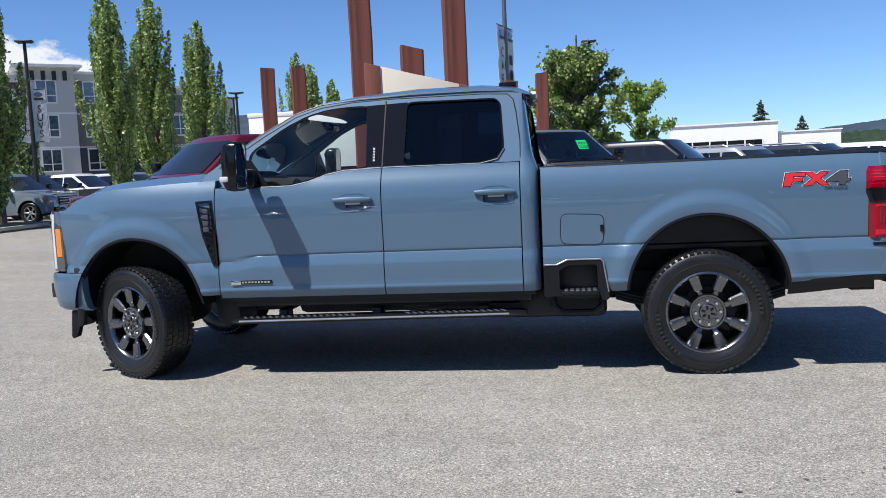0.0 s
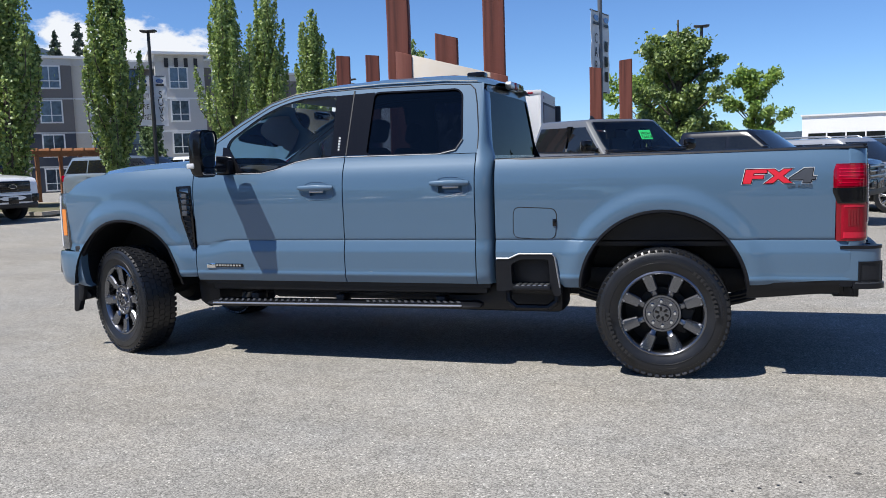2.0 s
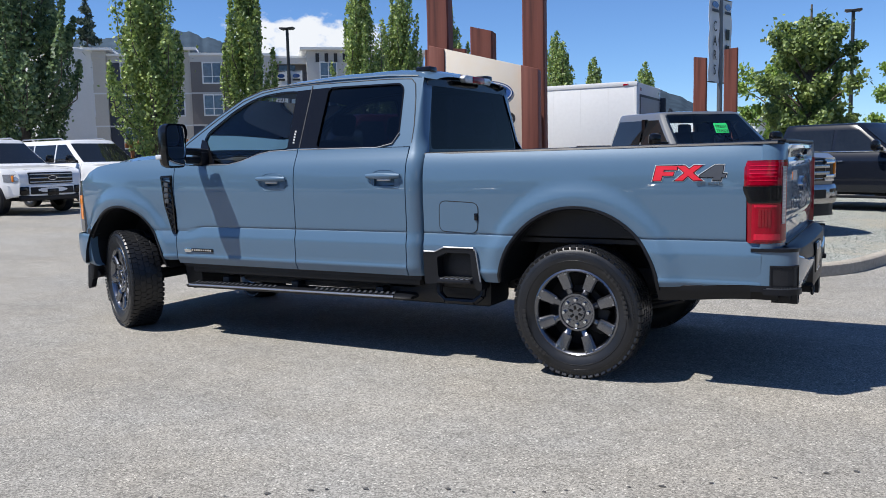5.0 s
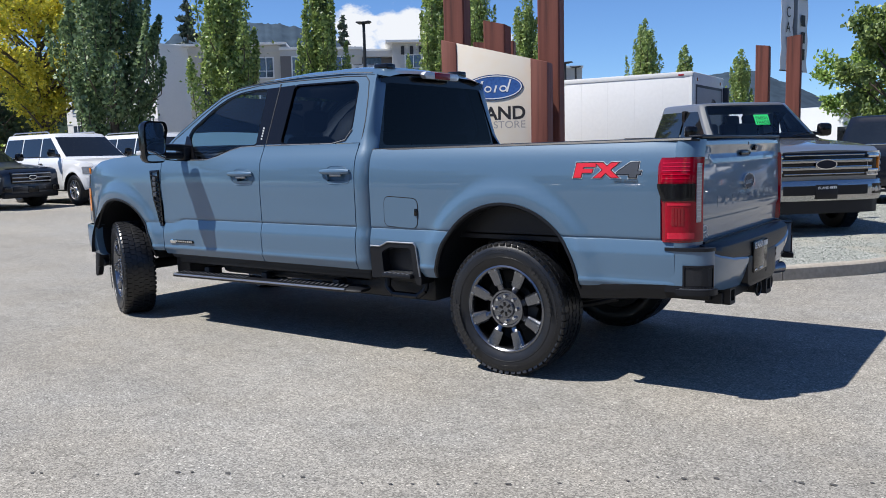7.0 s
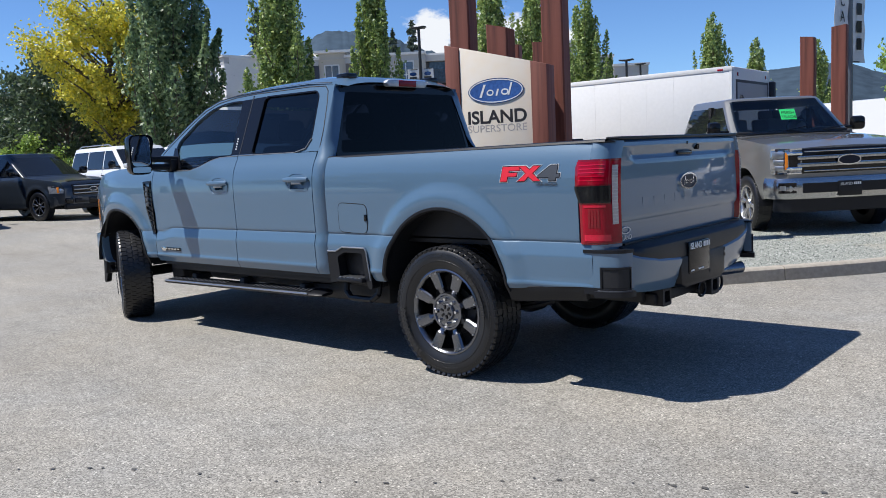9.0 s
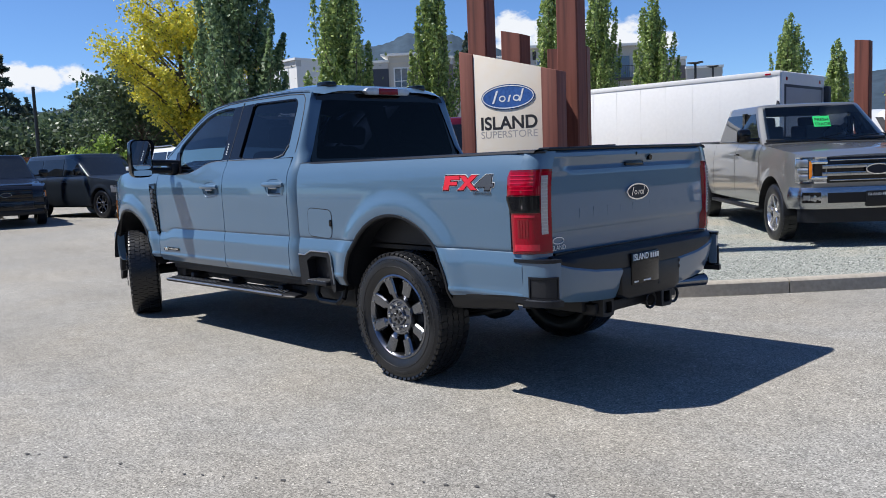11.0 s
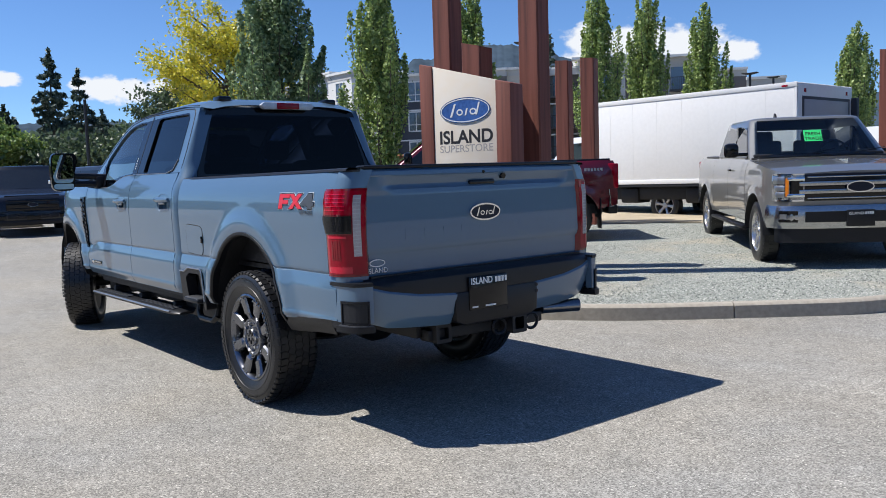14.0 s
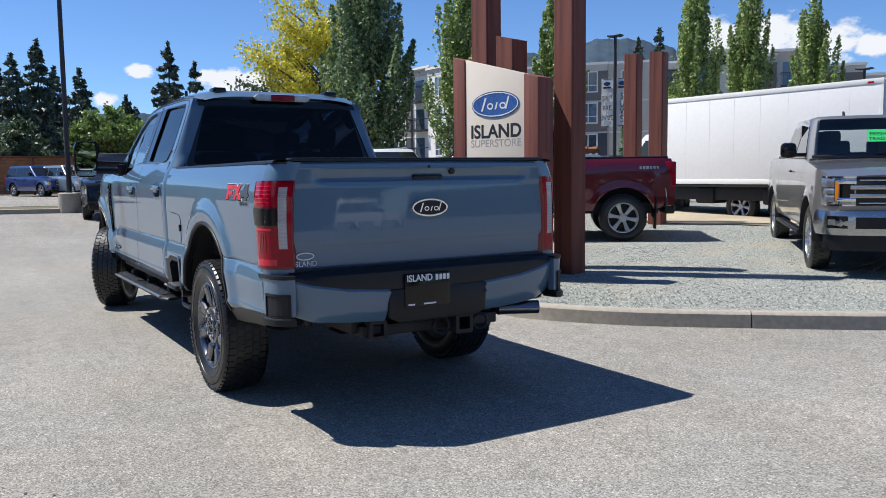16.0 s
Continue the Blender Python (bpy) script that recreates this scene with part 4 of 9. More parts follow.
    for k in range(4):
        tail_skin("reflector", 1.145 + 0.017 * k, 1.158 + 0.017 * k, 1.045, 1.150, 0.0062, M_red_deep, lamp, nz=2, lip=0.004)
    tail_skin("lamp_rib", 1.120, 1.255, 0.968, 1.004, 0.0058, M_red_bright, lamp, nz=2, lip=0.004)
    strip = tail_skin("lamp_strip", 1.2600, 1.2728, 1.062, 1.404, 0.0085, M_strip, lamp, "clear vertical light strip", 12)
    for k in range(16):
        tail_skin("strip_rib", 1.2605, 1.2723, 1.075 + 0.0205 * k, 1.079 + 0.0205 * k, 0.0095, M_satin, strip, nz=1, lip=0.003)
    bm = bmesh.new()
    prism(bm, [(1.05, 1.41), (1.07, 1.446), (1.19, 1.446), (1.19, 0.945), (1.10, 0.93), (1.085, 1.19)], s * 0.96, s * 0.86, "y")
    part("lamp_housing", bm, M_dark, lamp)
    tail_skin("bed_end", 1.158, end_x, 1.441, 1.541, 0.0, M_paint, bed, lip=0.03)
    tail_skin("bed_end", 1.158, end_x, 0.690, 0.947, 0.0, M_paint, bed, lip=0.03)
    bm = bmesh.new()
    prism(bm, [(1.10, 0.9), (1.255, 0.86), (1.268, 0.91), (1.21, 0.955), (1.10, 0.962)], 1.532, 1.5435, "z")
    bmesh.ops.scale(bm, vec=(1, s, 1), verts=bm.verts)
    part("bed_end_top", bm, M_black, bed)
    # towing mirror
    bm = bmesh.new()
    rows = []
    for x, k in ((-3.432, 0.60), (-3.424, 0.80), (-3.402, 0.95), (-3.36, 1.0), (-3.315, 0.985)):
        row = []
        for a in range(24):
            t = 2 * math.pi * a / 24
            c, q = math.cos(t), math.sin(t)
            e = lambda v, p: math.copysign(abs(v) ** p, v)
            yy, zz = 0.108 * e(c, 0.42) * k, 0.182 * e(q, 0.42) * k
            row.append((x, s * (1.300 + yy - 0.03 * (zz > 0.1) * (1 if yy < 0 else 0)), 1.645 + zz))
        row.append(row[0])
        rows.append(row)
    grid(bm, rows)
    bm.faces.new([bm.verts.new(p) for p in rows[0][:-1]])
    bm.faces.new([bm.verts.new((x + 0.0, y, z)) for x, y, z in rows[-1][:-1]])
    bmesh.ops.remove_doubles(bm, verts=bm.verts, dist=1e-5)
    mir = part("side_mirror", bm, M_gloss_black, TRUCK, "large black towing mirror", sharp=45)
    bm = bmesh.new()
    e = lambda v, p: math.copysign(abs(v) ** p, v)
    holed(bm, [(1.300 + 0.094 * e(math.cos(2 * math.pi * a / 24), 0.4), 1.675 + 0.135 * e(math.sin(2 * math.pi * a / 24), 0.4)) for a in range(24)], [], lambda u, v: (-3.311, s * u, v), (0.003, 0, 0))
    part("mirror_glass", bm, M_mirror, mir)
    bm = bmesh.new()
    holed(bm, [(1.300 + 0.090 * e(math.cos(2 * math.pi * a / 24), 0.4), 1.508 + 0.026 * e(math.sin(2 * math.pi * a / 24), 0.4)) for a in range(24)], [], lambda u, v: (-3.311, s * u, v), (0.003, 0, 0))
    part("wide_angle_glass", bm, M_mirror, mir)
    bm = bmesh.new()
    for za in (1.60, 1.525):
        pipe(bm, [(-3.37, s * 0.90, za - 0.01), (-3.385, s * 1.05, za), (-3.39, s * 1.22, za + 0.005)], 0.030, 8)
    box(bm, -3.46, -3.33, min(s * 0.90, s * 1.0), max(s * 0.90, s * 1.0), 1.475, 1.60, 0.03)
    part("mirror_arm", bm, M_black, mir)
    bm = bmesh.new()
    box(bm, -3.437, -3.37, min(s * 1.335, s * 1.413), max(s * 1.335, s * 1.413), 1.535, 1.575, 0.01)
    part("turn_signal", bm, M_white_lens, mir, "clear side repeater")
    # headlamp round the front corner
    def nose_skin(name_, i0, i1, z0_, z1_, off, mat, parent, label=""):
        bm2 = bmesh.new()
        rows2 = []
        w0 = half_width(-5.060, 1.15)
        for k in range(9):
            i = i0 + (i1 - i0) * k / 8
            x, d = (float(np.interp(i, range(6), [p[j] for p in NOSE_PLAN])) for j in (0, 1))
            x0_, d0_ = (float(np.interp(max(0, i - .3), range(6), [p[j] for p in NOSE_PLAN])) for j in (0, 1))
            x1_, d1_ = (float(np.interp(min(5, i + .3), range(6), [p[j] for p in NOSE_PLAN])) for j in (0, 1))
            nr = Vector((d1_ - d0_, -(x1_ - x0_))).normalized()
            rows2.append([(x + nr.x * off, s * (w0 + d + nr.y * off - 0.02 * smooth(1.2, 1.40, z)), z) for z in [z0_ + (z1_ - z0_) * j / 8 for j in range(9)]])
        grid(bm2, rows2)
        r2 = bmesh.ops.extrude_edge_only(bm2, edges=[e for e in bm2.edges if e.is_boundary])
        bmesh.ops.translate(bm2, vec=(0.03, -s * 0.03, 0), verts=[v for v in r2["geom"] if isinstance(v, bmesh.types.BMVert)])
        return part(name_, bm2, mat, parent, label, sharp=50)

    hl = nose_skin("headlamp", 0.0, 5.0, 0.865, 1.355, 0.0, M_lamp_smoke, TRUCK, "C-shaped headlamp wrapping the front corner")
    nose_skin("side_marker", 0.25, 1.3, 0.985, 1.215, 0.004, M_amber, hl)
    nose_skin("light_bar", 1.6, 2.3, 0.885, 1.335, 0.004, M_white_lens, hl, "pale upright light bar")
    nose_skin("light_bar", 2.3, 5.0, 1.300, 1.335, 0.004, M_white_lens, hl)
    # front bumper end
    bm = bmesh.new()
    rows = []
    for k in range(25):
        i = 8 * k / 24
        x, y = (float(np.interp(i, range(10), [p[j] for p in FRONT_BUMPER])) for j in (0, 1))
        rows.append([(x + dx, s * (y - dx * 0.6), z) for dx, z in ((0.03, 0.852), (0.006, 0.846), (0.0, 0.825), (0.0, 0.72), (0.008, 0.64), (0.022, 0.575), (0.05, 0.548))])
    rows.insert(0, [(p[0] + 0.01, p[1] - s * 0.07, p[2]) for p in rows[0]])
    grid(bm, rows)
    fb = part("front_bumper_end", bm, M_paint, TRUCK)
    bm = bmesh.new()
    box(bm, -0.012, 0.012, -0.05, 0.05, 0.64, 0.76, 0.008, pose(-5.226, s * 0.775, 0, 0, 0, -s * 58))
    part("fog_recess", bm, M_black, fb)
    bm = bmesh.new()
    prism(bm, [(-5.02, 0.545), (-4.93, 0.555), (-4.84, 0.46), (-4.86, 0.43), (-4.965, 0.415), (-4.985, 0.325), (-5.025, 0.31), (-5.04, 0.33)], s * 0.895, s * 0.84, "y", 0.006)
    part("air_dam_end", bm, M_black, TRUCK)
    bm = bmesh.new()       # liner that closes the arch towards the bumper
    prism(bm, [(-4.905, 0.90), (-4.865, 0.88), (-4.865, 0.60), (-4.90, 0.42), (-4.945, 0.42), (-4.945, 0.90)], s * 0.935, s * 0.40, "y", 0.01)
    part("front_liner", bm, M_dark, TRUCK)
    bm = bmesh.new()       # splash guard behind the front wheel
    prism(bm, [(-3.82, 0.66), (-3.62, 0.66), (-3.60, 0.40), (-3.72, 0.37), (-3.80, 0.42)], s * 0.80, s * 0.45, "y", 0.015)
    part("splash_guard", bm, M_dark, TRUCK)



build_truck_side(-1)
build_truck_side(1)


def roof_z(x, y):
    crown = lerp_table([(-3.1, 2.035), (-2.85, 2.140), (-2.55, 2.184), (-2.1, 2.208), (-1.6, 2.208), (-1.34, 2.180), (-1.215, 2.122)])(x)
    edge_ = lerp_table([(-3.05, 2.032), (-2.85, 2.090), (-2.55, 2.118), (-2.10, 2.134), (-1.60, 2.132), (-1.34, 2.112), (-1.21, 2.085)])(x)
    return crown + (edge_ - crown) * abs(y) ** 5


def build_truck_body():
    # roof skin
    bm = bmesh.new()
    xs = [-3.03, -2.95, -2.85, -2.7, -2.55, -2.3, -2.1, -1.85, -1.6, -1.45, -1.34, -1.27, -1.225]
    ys = [math.copysign(1 - (1 - abs(k / 16)) ** 1.5, k) for k in range(-16, 17)]
    rows = []
    for x in xs:
        w = cab_width(x, 2.11) + 0.003
        w -= 0.09 * smooth(-1.34, -1.21, x)
        rows.append([(x, w * y, roof_z(x, y)) for y in ys])
    grid(bm, rows)
    roof = part("roof", bm, M_paint, TRUCK, "blue-grey roof skin with shallow ribs", sharp=50)
    for s in (-1, 1):
        bm = bmesh.new()
        rows = [[(x, s * (cab_width(x, z) - 0.012 + 0.007 * math.cos(a)), z + 0.006 + 0.007 * math.sin(a)) for a in [math.pi * j / 3 for j in range(7)]] for x, z in ROOF_EDGE[1:]]
        grid(bm, rows)
        part("drip_rail", bm, M_black, roof)
    # windscreen
    bm = bmesh.new()
    rows = []
    for x, z in ((-3.86, 1.560), (-3.62, 1.702), (-3.30, 1.895), (-3.04, 2.034)):
        w = cab_width(x, z) - 0.03
        rows.append([(x - 0.16 * (1 - (k / 8) ** 2), w * k / 8, z + 0.01 * (1 - (k / 8) ** 2)) for k in range(-8, 9)])
    grid(bm, rows)
    part("windscreen", bm, M_glass, TRUCK, "raked clear windscreen")
    # bonnet
    bm = bmesh.new()
    rows = []
    for x in [-5.10, -5.06, -5.0, -4.9, -4.75, -4.5, -4.2, -3.9, -3.65]:
        w = half_width(max(x, -5.0), 1.52) - 0.02
        row = []
        for k in range(-12, 13):
            y = k / 12
            bulge = 0.045 * smooth(0.78, 0.60, abs(y)) + 0.025 * (1 - y * y)
            droop = 0.10 * smooth(-4.80, -5.10, x)
            row.append((x - 0.14 * (1 - y * y), w * y, hood_edge(max(x, -5.02)) + bulge - droop * (1 - abs(y)) * 0.5))
        rows.append(row)
    grid(bm, rows)
    part("bonnet", bm, M_paint, TRUCK, "blue-grey bonnet with a raised centre", sharp=50)
    bm = bmesh.new()
    box(bm, -3.72, -3.50, -0.88, 0.88, 1.52, 1.56, 0.01)
    part("cowl_panel", bm, M_black, TRUCK)
    # nose
    bm = bmesh.new()
    box(bm, -5.235, -4.98, -0.66, 0.66, 0.86, 1.37, 0.04)
    gr = part("grille", bm, M_gloss_black, TRUCK, "black front grille")
    for k in range(3):
        bm = bmesh.new()
        box(bm, -5.255, -5.22, -0.60, 0.60, 0.96 + 0.13 * k, 1.02 + 0.13 * k, 0.012)
        part("grille_bar", bm, M_grey_vinyl, gr)
    bm = bmesh.new()
    box(bm, -5.265, -4.98, -0.60, 0.60, 0.56, 0.84, 0.03)
    part("front_bumper", bm, M_paint, TRUCK)
    # inner body: floor, sills, firewall and rear bulkhead keep the cab closed
    bm = bmesh.new()
    box(bm, -3.60, -1.24, -0.955, 0.955, 0.60, 0.66)
    part("cab_floor", bm, M_dark, TRUCK)
    for s in (-1, 1):
        bm = bmesh.new()
        box(bm, -3.62, -1.22, min(s * 0.90, s * 0.962), max(s * 0.90, s * 0.962), 0.60, 1.42)
        part("door_inner", bm, M_dark, TRUCK)
    bm = bmesh.new()
    box(bm, -3.72, -3.60, -0.90, 0.90, 0.60, 1.50)
    part("firewall", bm, M_dark, TRUCK)
    bm = bmesh.new()
    box(bm, -5.0, -3.6, -0.46, 0.46, 0.60, 1.42)
    part("engine_block", bm, M_dark, TRUCK)
    bm = bmesh.new()
    box(bm, -4.85, -3.7, -0.76, 0.76, 1.14, 1.42)
    part("engine_bay", bm, M_dark, TRUCK)
    # cab back wall round the rear window
    back = lambda u, v: (-1.206 - 0.12 * (v - 1.50) - 0.02 * (u * u), u, v)
    outer = [(-0.845, 1.45), (0.845, 1.45), (0.832, 1.60), (0.660, 2.096), (0.0, 2.128), (-0.660, 2.096), (-0.832, 1.60)]
    hole = rounded([(-0.800, 1.545), (0.800, 1.545), (0.660, 2.064), (-0.660, 2.064)], 0.05)
    bm = bmesh.new()
    holed(bm, outer, [hole], back, (-0.03, 0, 0))
    wall = part("cab_back", bm, M_paint, TRUCK)
    bm = bmesh.new()
    holed(bm, rounded([(-0.812, 1.535), (0.812, 1.535), (0.672, 2.074), (-0.672, 2.074)], 0.055), [], lambda u, v: (back(u, v)[0] + 0.006, u, v), (-0.004, 0, 0))
    rear = part("rear_window", bm, M_tint_rear, TRUCK, "wide dark tinted rear window")
    bm = bmesh.new()
    holed(bm, rounded([(-0.832, 1.52), (0.832, 1.52), (0.690, 2.106), (-0.690, 2.106)], 0.06), [rounded([(-0.775, 1.565), (0.775, 1.565), (0.650, 2.046), (-0.650, 2.046)], 0.05)], lambda u, v: (back(u, v)[0] + 0.0085, u, v), (-0.004, 0, 0))
    part("glass_border", bm, M_gloss_black, rear)
    bm = bmesh.new()
    prism(bm, [(-0.255, 2.124), (-0.220, 2.152), (0.220, 2.152), (0.255, 2.124), (0.220, 2.092), (-0.220, 2.092)], -1.245, -1.195, "x", 0.010)
    hm = part("high_brake_lamp", bm, M_white_lens, TRUCK, "high brake lamp, clear ends and red middle")
    bm = bmesh.new()
    box(bm, -1.199, -1.189, -0.105, 0.105, 2.096, 2.148, 0.004)
    part("red_centre", bm, M_red_lens, hm)
    for y in (-0.50, 0.50):
        bm = bmesh.new()
        box(bm, -1.47, -1.33, y - 0.055, y + 0.055, 2.150, 2.205, 0.014)
        part("roof_antenna", bm, M_gloss_black, roof)
    # bed
    bm = bmesh.new()
    box(bm, -1.15, 1.29, -0.86, 0.86, 0.90, 0.94)
    box(bm, -1.155, -1.10, -0.86, 0.86, 0.66, 1.525)
    part("bed_floor", bm, M_black, TRUCK, "black bed liner")
    # tailgate with pressed relief
    depth = lerp_table([(0.90, 0.000), (0.925, 0.012), (1.00, 0.016), (1.055, 0.016), (1.075, 0.026), (1.10, 0.030), (1.40, 0.022), (1.425, 0.018), (1.444, 0.002), (1.452, 0.000), (1.500, 0.026), (1.508, 0.032), (1.53, 0.029), (1.545, 0.012), (1.552, -0.02)])
    zs = [0.90, 0.91, 0.925, 0.96, 1.0, 1.055, 1.065, 1.075, 1.10, 1.16, 1.22, 1.28, 1.34, 1.39, 1.40, 1.412, 1.425, 1.435, 1.444, 1.452, 1.468, 1.484, 1.500, 1.508, 1.518, 1.53, 1.545, 1.552]
    bm = bmesh.new()
    rows = []
    for z in zs:
        row = []
        for k in range(-30, 31):
            y = 0.871 * k / 30
            d = depth(z)
            if 1.405 < z < 1.502:      # hollow only across the middle
                f = smooth(0.74, 0.68, abs(y))
                d = d * f + 0.027 * (1 - f)
            row.append((1.256 + d - 0.016 * (y / 0.871) ** 2, y, z))
        rows.append(row)
    grid(bm, rows)
    r = bmesh.ops.extrude_edge_only(bm, edges=[e for e in bm.edges if e.is_boundary])
    bmesh.ops.translate(bm, vec=(-0.05, 0, 0), verts=[v for v in r["geom"] if isinstance(v, bmesh.types.BMVert)])
    gate = part("tailgate", bm, M_paint, TRUCK, "closed blue-grey tailgate with pressed relief", sharp=30)
    bm = bmesh.new()
    box(bm, 1.185, 1.272, -0.871, 0.871, 1.546, 1.566, 0.008)
    part("gate_cap", bm, M_black, gate)
    bm = bmesh.new()
    box(bm, 1.17, 1.235, -0.86, 0.86, 0.92, 1.54)
    part("gate_inner", bm, M_black, gate)
    bm = bmesh.new()
    box(bm, 1.246, 1.275, -0.102, 0.105, 1.436, 1.462, 0.008)
    part("gate_handle", bm, M_gloss_black, gate, "black tailgate handle")
    bm = bmesh.new()
    tube(bm, (1.262, 0.165, 1.484), (1.290, 0.165, 1.482), 0.020, 0.018, 16)
    part("camera_lens", bm, M_gloss_black, gate)
    bm = bmesh.new()
    tube(bm, (1.275, 0.0, 1.512), (1.289, 0.0, 1.512), 0.010, 0.010, 12)
    part("gate_lock", bm, M_gloss_black, gate)
    # oval badge on the gate
    q = pose(1.281, 0.0, 1.264, 0, 0, 90)
    bm = bmesh.new()
    oval(bm, 0.118, 0.048, 0.012)
    bmesh.ops.transform(bm, matrix=q, verts=bm.verts)
    ov = part("oval_badge", bm, M_badge_dark, TRUCK, "dark oval badge with a chrome rim")
    bm = bmesh.new()
    oval(bm, 0.124, 0.054, 0.016, ring=0.010)
    bmesh.ops.transform(bm, matrix=q, verts=bm.verts)
    part("badge_rim", bm, M_chrome, ov)
    for u in (-0.022, 0.044):
        bm = bmesh.new()
        oval(bm, 0.017, 0.014, 0.0135, ring=0.006)
        bmesh.ops.transform(bm, matrix=q @ pose(u, 0, -0.006), verts=bm.verts)
        part("badge_ring", bm, M_chrome, ov)
    for pts in ([(-0.072, -0.026), (-0.062, -0.026), (-0.042, 0.030), (-0.052, 0.030)], [(0.003, -0.020), (0.011, -0.020), (0.019, 0.008), (0.011, 0.008)], [(0.058, -0.020), (0.066, -0.020), (0.082, 0.030), (0.074, 0.030)]):
        bm = bmesh.new()
        prism(bm, pts, -0.0145, -0.012, "y")
        bmesh.ops.transform(bm, matrix=q, verts=bm.verts)
        part("badge_bar", bm, M_chrome, ov)
    # stamped bars across the gate, barely raised
    for k in range(9):
        u = -0.56 + 0.14 * k + (0.06 if k > 4 else 0)
        bm = bmesh.new()
        xs_ = 1.256 + depth(1.16) - 0.016 * (u / 0.871) ** 2
        box(bm, xs_ - 0.003, xs_ + 0.0005, u - 0.046, u + 0.046, 1.130, 1.195)
        part("stamped_mark", bm, M_paint, gate)
    # dealer sticker: oval and bars, with the readable word
    q2 = pose(1.2635, -0.800, 1.012, 0, 0, 90)
    bm = bmesh.new()
    oval(bm, 0.054, 0.022, 0.003, ring=0.006)
    bmesh.ops.transform(bm, matrix=q2, verts=bm.verts)
    st = part("dealer_sticker", bm, M_sticker_white, gate, "white dealer sticker")
    lettering("sticker_word", "ISLAND", 0.042, M_sticker_white, gate, pose(1.2640, -0.800, 0.968, 0, 0, 90), 0.001)
    # bumper: painted wings and wrapped corners under a black pad
    lip_x = lambda y: 1.402 - 0.020 * (y / 0.9) ** 2 - 0.045 * (abs(y) / 0.9) ** 8
    for s in (-1, 1):
        bm = bmesh.new()
        rows = []
        for k in range(25):
            y = 0.345 + 0.555 * k / 24
            zt_ = float(np.interp(y, [0.345, 0.60, 0.80, 0.90], [0.800, 0.822, 0.858, 0.888]))
            zb_ = float(np.interp(y, [0.345, 0.45, 0.60, 0.78, 0.86, 0.90], [0.608, 0.612, 0.622, 0.640, 0.668, 0.690]))
            x = lip_x(y)
            rows.append([(x - dx, s * (y - (0.02 * f if k == 0 else 0)), zb_ + (zt_ - zb_) * f) for dx, f in ((0.17, 0.0), (0.066, 0.0), (0.052, 0.06), (0.030, 0.35), (0.006, 0.8), (0.004, 0.94), (0.014, 1.0), (0.10, 1.0))])
        g = grid(bm, rows)
        for row in (g[0], g[-1]):
            bm.faces.new(row)
        part("bumper_wing", bm, M_paint, TRUCK)
        plan = [(1.104, 1.016), (1.16, 1.016), (1.22, 1.012), (1.27, 1.003), (1.31, 0.988), (1.338, 0.966), (1.354, 0.936), (1.360, 0.898)]

        def wrap(name_, i0, i1, z0_, z1_, off, mat, parent, label="", deep=0.05):
            bm2 = bmesh.new()
            rows2 = []
            for k in range(17):
                i = i0 + (i1 - i0) * k / 16
                at_ = lambda q: Vector([float(np.interp(q, range(8), [p[j] for p in plan])) for j in (0, 1)])
                t_ = (at_(min(7, i + 0.3)) - at_(max(0, i - 0.3))).normalized()
                p = at_(i) + Vector((-t_.y, t_.x)) * off
                q = at_(i) + Vector((-t_.y, t_.x)) * (off - deep)
                a, b = (z0_(p.x) if callable(z0_) else z0_), z1_
                rows2.append([(q.x, s * q.y, a)] + [(p.x, s * p.y, a + (b - a) * j / 5) for j in range(6)] + [(q.x, s * q.y, b)])
            g2 = grid(bm2, rows2)
            for row in (g2[0], g2[-1]):
                bm2.faces.new(row)
            return part(name_, bm2, mat, parent, label, sharp=40)

        wrap("bumper_corner", 0.0, 7.0, lambda x: 0.690 + 0.0 * x, 0.905, 0.0, M_paint, TRUCK)
        ins = wrap("bumper_insert", 1.9, 6.25, 0.676, 0.816, 0.004, M_black, TRUCK, "black corner step pocket")
        wrap("pocket", 2.2, 5.9, 0.700, 0.800, 0.0055, M_dark, ins, deep=0.004)
        for z0_, z1_ in ((0.804, 0.816), (0.676, 0.690)):
            wrap("pocket_frame", 1.9, 6.25, z0_, z1_, 0.010, M_black, ins, deep=0.02)
        for i0, i1 in ((1.86, 2.04), (6.08, 6.28)):
            wrap("pocket_frame", i0, i1, 0.676, 0.816, 0.010, M_black, ins, deep=0.02)
        wrap("corner_step", 1.3, 6.9, 0.642, 0.676, 0.022, M_black, ins, deep=0.12)
        wrap("step_edge", 1.6, 6.7, 0.674, 0.682, 0.016, M_grey_vinyl, ins, deep=0.03)
        wrap("corner_skirt", 0.0, 2.2, 0.655, 0.694, 0.003, M_black, ins, deep=0.05)
        wrap("pad_end", 0.0, 7.0, 0.897, 0.917, 0.006, M_black, ins, deep=0.09)
    bm = bmesh.new()
    rows = []
    for k in range(-24, 25):
        y = 0.905 * k / 24
        x = lip_x(y)
        low_ = float(np.interp(abs(y), [0, 0.345, 0.60, 0.80, 0.905], [0.78, 0.790, 0.812, 0.848, 0.878]))
        rows.append([(1.235, y, 0.932), (x - 0.085, y, 0.932), (x - 0.040, y, 0.922), (x - 0.018, y, 0.902), (x - 0.012, y, min(low_ + 0.03, 0.898)), (x - 0.016, y, low_), (x - 0.09, y, low_ - 0.01)])
    g = grid(bm, rows)
    for row in (g[0], g[-1]):
        bm.faces.new(row)
    pad = part("bumper_pad", bm, M_black, TRUCK, "black bumper top pad")
    bm = bmesh.new()
